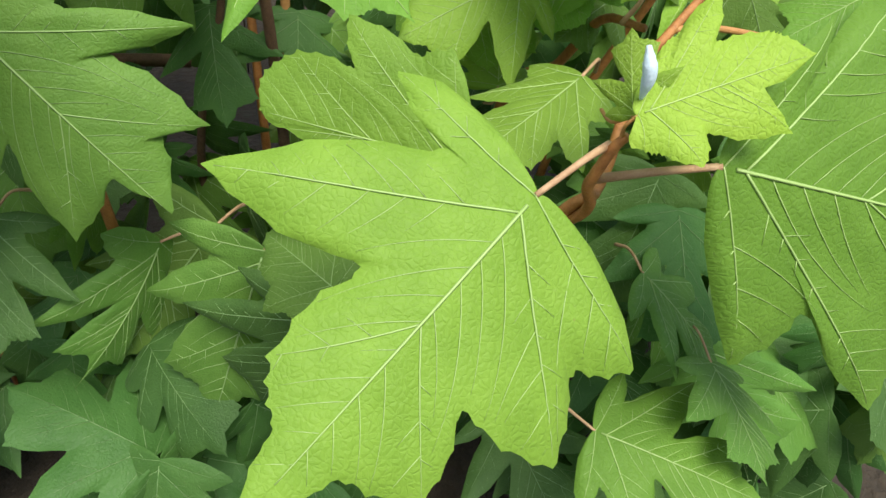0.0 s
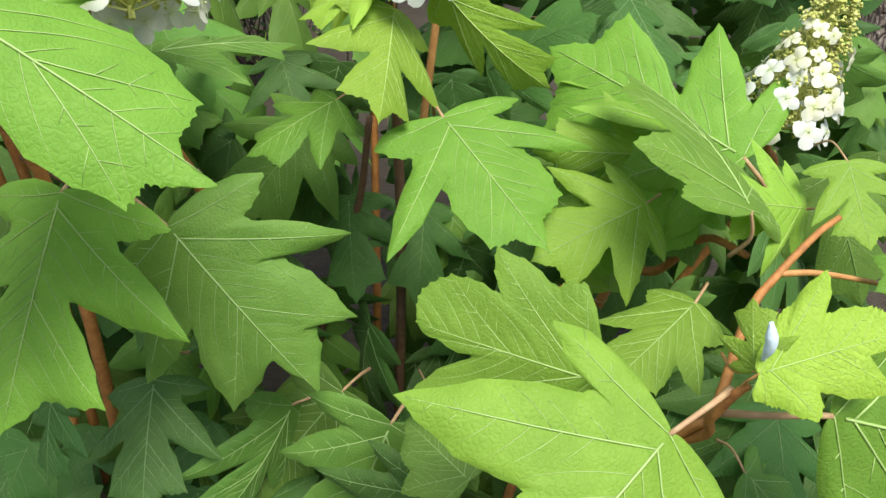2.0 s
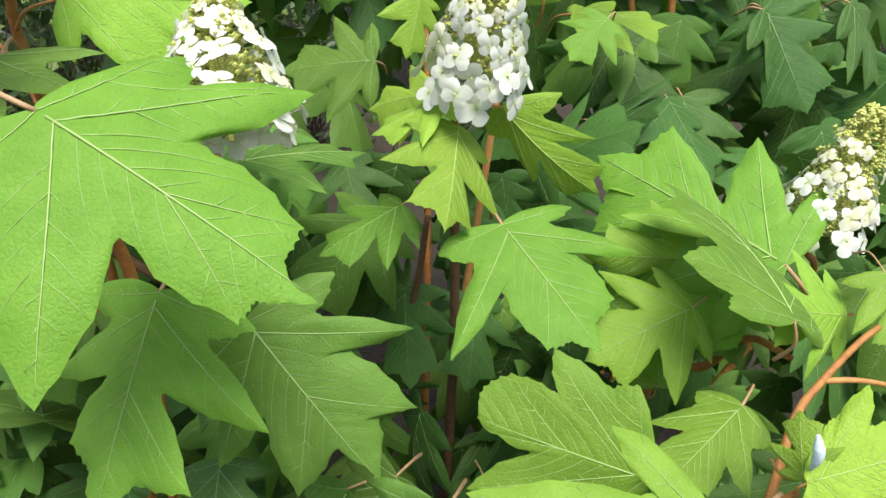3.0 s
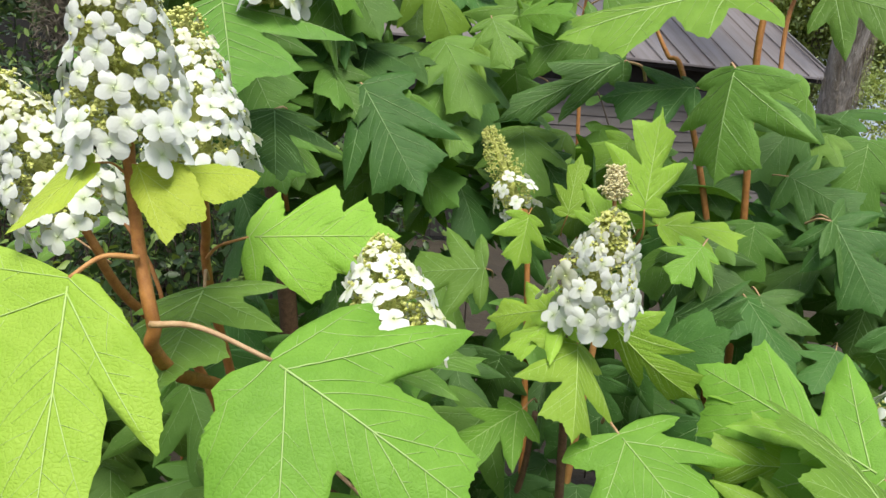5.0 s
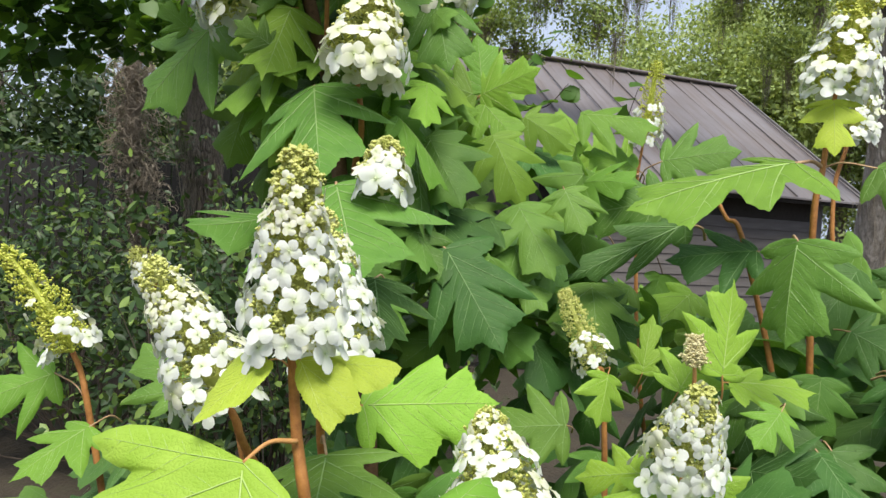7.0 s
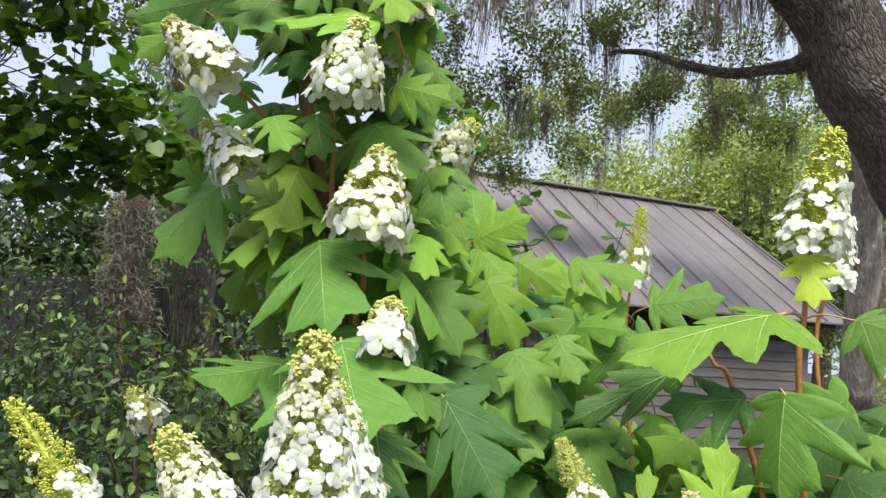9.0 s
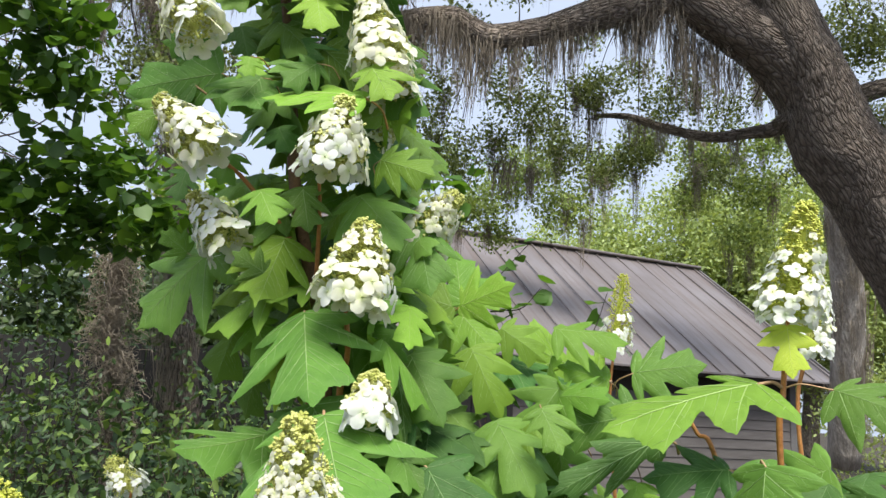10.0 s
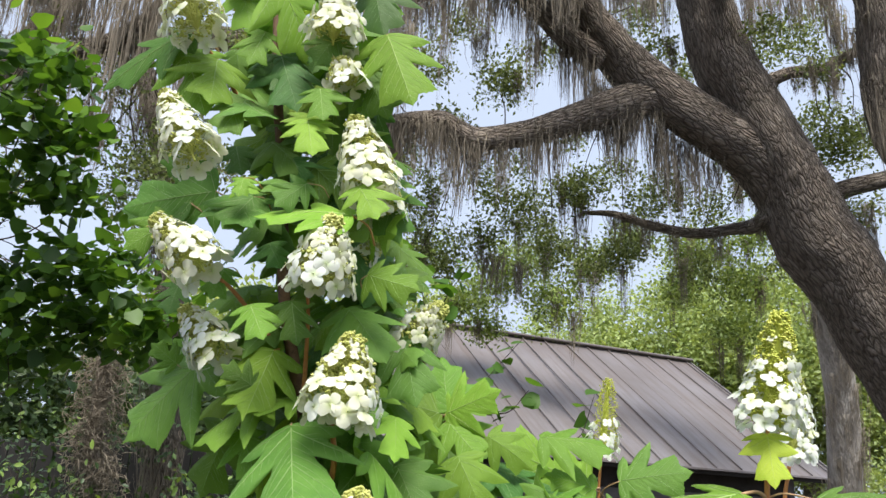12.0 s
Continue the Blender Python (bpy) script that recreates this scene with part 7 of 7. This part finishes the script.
# stems
stem(shrub_left, [(-0.629, 0.43, 1.29), (-0.628, 0.43, 1.264), (-0.618, 0.43, 1.18), (-0.605, 0.43, 1.116), (-0.62, 0.48, 1.053), (-0.64, 0.8, 0.8), (-0.66, 0.95, 0)], [0.0055, 0.006, 0.007, 0.008, 0.011])
stem(shrub_left, [(-0.786, 0.58, 1.171), (-0.771, 0.585, 1.142), (-0.768, 0.62, 1.089), (-0.74, 0.85, 0.8), (-0.76, 0.98, 0)], [0.005, 0.006, 0.008])
stem(shrub_left, [(-0.657, 0.62, 1.243), (-0.704, 0.72, 1.154), (-0.719, 0.76, 1.064), (-0.72, 0.9, 0.7), (-0.74, 1, 0)], [0.006, 0.0065, 0.009])
stem(shrub_left, [(-1.24, 0.85, 1.149), (-1.228, 0.86, 1.108), (-1.208, 0.87, 1.004), (-1.15, 0.95, 0.5), (-1.1, 1.05, 0)], [0.005, 0.006, 0.009])
stem(shrub_left, [(-1.579, 1.6, 1.208), (-1.569, 1.62, 1.119), (-1.3, 1.6, 0.8), (-1.2, 1.6, 0)], [0.004, 0.005, 0.008])
stem(shrub_front, [(-0.194, 0.83, 1.062), (-0.204, 0.84, 1.046), (-0.211, 0.88, 0.993), (-0.2, 1, 0.6), (-0.2, 1.1, 0)], [0.005, 0.006, 0.01], STEM_BROWN)
stem(shrub_front, [(-0.323, 1.19, 1.159), (-0.307, 1.2, 1.109), (-0.28, 1.2, 0.7), (-0.25, 1.2, 0)], [0.004, 0.006, 0.009])
stem(shrub_front, [(-0.166, 0.95, 1.223), (-0.163, 0.96, 1.185), (-0.162, 0.98, 1.108), (-0.2, 1.05, 0.6)], [0.003, 0.004, 0.007], PETIOLE_RUST)
stem(shrub_front, [(-0.433, 0.64, 1.012), (-0.459, 0.68, 0.932), (-0.42, 0.8, 0.75), (-0.4, 0.95, 0)], [0.004, 0.006, 0.009])
stem(shrub_front, [(0.257, 0.87, 0.92), (0.258, 0.88, 0.896), (0.291, 0.95, 0.813), (0.2, 1.05, 0.5), (0.15, 1.1, 0)], [0.004, 0.005, 0.006, 0.009])
stem(shrub_front, [(0.264, 0.66, 0.896), (0.234, 0.63, 0.888), (0.198, 0.6, 0.858), (0.17, 0.57, 0.83), (0.144, 0.52, 0.758), (0.114, 0.5, 0.742), (0.03, 0.62, 0.55), (-0.02, 0.95, 0)], [0.003, 0.0035, 0.0042, 0.005, 0.0055, 0.007])
stem(shrub_front, [(0.198, 0.6, 0.858), (0.24, 0.61, 0.858), (0.3, 0.62, 0.849)], [0.0035, 0.0028, 0.0025], PETIOLE_RUST)
stem(shrub_front, [(0.133, 0.44, 0.839), (0.127, 0.445, 0.826), (0.12, 0.46, 0.791), (0.12, 0.5, 0.735), (0, 0.62, 0.6), (-0.02, 0.9, 0)], [0.0032, 0.0042, 0.0048, 0.007])
stem(shrub_front, [(0.21, 0.72, 0.819), (0.186, 0.8, 0.799), (0.157, 0.85, 0.729), (0.1, 0.95, 0.6), (0.05, 1.05, 0)], [0.004, 0.006, 0.009])
stem(shrub_front, [(-0.7, 0.86, 0.794), (-0.632, 0.9, 0.729), (-0.573, 1, 0.634), (-0.35, 1.1, 0.6)], [0.007, 0.008, 0.01], STEM_BROWN)
stem(shrub_front, [(-0.254, 0.98, 0.854), (-0.271, 1, 0.709), (-0.315, 1.02, 0.565), (-0.35, 1.1, 0.35), (-0.3, 1.1, 0)], [0.005, 0.006, 0.009], STEM_BROWN)
stem(shrub_tall, [(-1.155, 1.2, 3.147), (-1.111, 1.2, 2.667), (-1.056, 1.22, 2.29), (-1.01, 1.22, 1.973), (-0.925, 1.25, 1.655), (-0.9, 1.25, 1.478), (-0.8, 1.28, 0.8), (-0.83, 1.3, 0)], [0.012, 0.014, 0.017, 0.022], STEM_BROWN)
stem(shrub_tall, [(-0.823, 1.1, 1.706), (-0.824, 1.15, 1.602), (-0.856, 1.22, 1.481), (-0.82, 1.28, 1.1)], [0.005, 0.007, 0.009])
stem(shrub_tall, [(-1.148, 1.05, 2.018), (-1.103, 1.12, 1.986), (-1.012, 1.2, 1.872)], [0.004, 0.005, 0.006])
stem(shrub_tall, [(-1.239, 1, 2.614), (-1.196, 1.1, 2.559), (-1.186, 1.2, 2.499)], [0.004, 0.005, 0.007])
stem(shrub_tall, [(-0.897, 1.07, 1.978), (-0.906, 1.12, 1.908), (-0.93, 1.2, 1.754)], [0.0035, 0.004, 0.006])
stem(shrub_right, [(0.113, 1.38, 1.738), (0.105, 1.38, 1.66), (0.1, 1.38, 1.584), (0.09, 1.38, 1.443), (0.14, 1.5, 0.9), (0.15, 1.6, 0)], [0.0045, 0.006, 0.007, 0.01])
stem(shrub_right, [(0.235, 1.75, 1.675), (0.215, 1.75, 1.514), (0.25, 1.75, 1), (0.2, 1.7, 0)], [0.005, 0.006, 0.009])
stem(shrub_right, [(-0.25, 2, 1.697), (-0.26, 2, 1.588), (-0.254, 2, 1.46), (-0.2, 1.95, 0.9), (0, 1.8, 0)], [0.004, 0.005, 0.008])
stem(shrub_right, [(-0.098, 1.5, 1.531), (-0.066, 1.5, 1.474), (-0.021, 1.5, 1.405), (0.1, 1.55, 0.9), (0.12, 1.6, 0)], [0.004, 0.006, 0.009])
stem(shrub_front, [(0.129, 0.425, 0.904), (0.133, 0.424, 0.887), (0.133, 0.43, 0.869)], [.0015,.0048,.0042,.0012], BRACT, 'bract')


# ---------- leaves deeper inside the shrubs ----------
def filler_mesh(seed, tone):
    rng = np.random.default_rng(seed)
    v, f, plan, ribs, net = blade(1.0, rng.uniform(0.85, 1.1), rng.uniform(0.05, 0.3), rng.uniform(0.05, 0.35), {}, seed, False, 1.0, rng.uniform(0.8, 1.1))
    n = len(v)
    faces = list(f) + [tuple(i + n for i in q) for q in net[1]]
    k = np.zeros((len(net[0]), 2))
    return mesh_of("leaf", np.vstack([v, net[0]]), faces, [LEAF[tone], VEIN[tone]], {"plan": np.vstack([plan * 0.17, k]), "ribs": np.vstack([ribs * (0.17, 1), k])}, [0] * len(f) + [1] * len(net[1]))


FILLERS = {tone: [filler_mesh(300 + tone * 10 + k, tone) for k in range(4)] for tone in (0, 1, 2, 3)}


def fill(plant, n, lo, hi, size, tones, seed, face=(0.0, -0.65, 0.65), keep=None):
    rng = np.random.default_rng(seed)
    made = 0
    while made < n:
        p = rng.uniform(lo, hi)
        if keep and not keep(p):
            continue
        made += 1
        z = Vector(np.array(face) + rng.normal(0, 0.32, 3)).normalized()
        y = Vector((rng.normal(0, 0.7), rng.normal(-0.25, 0.4), rng.normal(-0.65, 0.4))).normalized()
        src = FILLERS[tones[rng.integers(len(tones))]]
        m = stand(p, y, z) @ Matrix.Scale(size * rng.uniform(0.7, 1.25), 4)
        part("leaf", src[rng.integers(len(src))], plant, m=plant.matrix_basis.inverted() @ m)


# mostly the darkest green: shade inside the shrubs is put into the colour
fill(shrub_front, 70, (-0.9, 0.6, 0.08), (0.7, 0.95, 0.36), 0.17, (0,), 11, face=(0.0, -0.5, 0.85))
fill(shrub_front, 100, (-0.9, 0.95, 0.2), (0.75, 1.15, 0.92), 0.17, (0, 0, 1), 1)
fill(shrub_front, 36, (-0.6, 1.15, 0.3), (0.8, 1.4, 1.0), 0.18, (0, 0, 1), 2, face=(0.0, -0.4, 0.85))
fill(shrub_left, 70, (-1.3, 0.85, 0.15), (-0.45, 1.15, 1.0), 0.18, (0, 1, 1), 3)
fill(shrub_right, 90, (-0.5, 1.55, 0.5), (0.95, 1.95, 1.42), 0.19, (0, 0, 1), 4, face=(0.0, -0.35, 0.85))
fill(shrub_tall, 60, (-1.0, 1.25, 0.8), (-0.5, 1.6, 1.62), 0.19, (0, 1, 1), 5)
fill(shrub_tall, 190, (-1.6, 1.16, 1.5), (-0.4, 1.5, 3.05), 0.16, (0, 1, 1, 1, 2, 3), 6, keep=lambda p: abs(p[0] + 0.90 + 0.13 * (p[2] - 1.6)) < 0.21)
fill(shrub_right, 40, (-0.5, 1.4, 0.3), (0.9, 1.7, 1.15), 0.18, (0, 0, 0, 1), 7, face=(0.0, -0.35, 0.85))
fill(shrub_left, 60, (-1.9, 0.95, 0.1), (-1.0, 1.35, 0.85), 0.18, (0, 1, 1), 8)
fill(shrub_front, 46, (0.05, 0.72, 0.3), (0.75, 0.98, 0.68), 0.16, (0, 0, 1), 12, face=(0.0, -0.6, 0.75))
fill(shrub_right, 26, (-0.5, 1.5, 1.0), (0.6, 1.95, 1.29), 0.17, (1, 1, 2), 13, face=(0.0, -0.5, 0.8))
fill(shrub_right, 30, (-0.45, 1.9, 0.85), (0.9, 2.3, 1.3), 0.17, (0, 1, 1), 14)
fill(shrub_tall, 22, (-0.75, 1.4, 1.1), (-0.35, 1.75, 1.75), 0.16, (1, 1, 2), 15)
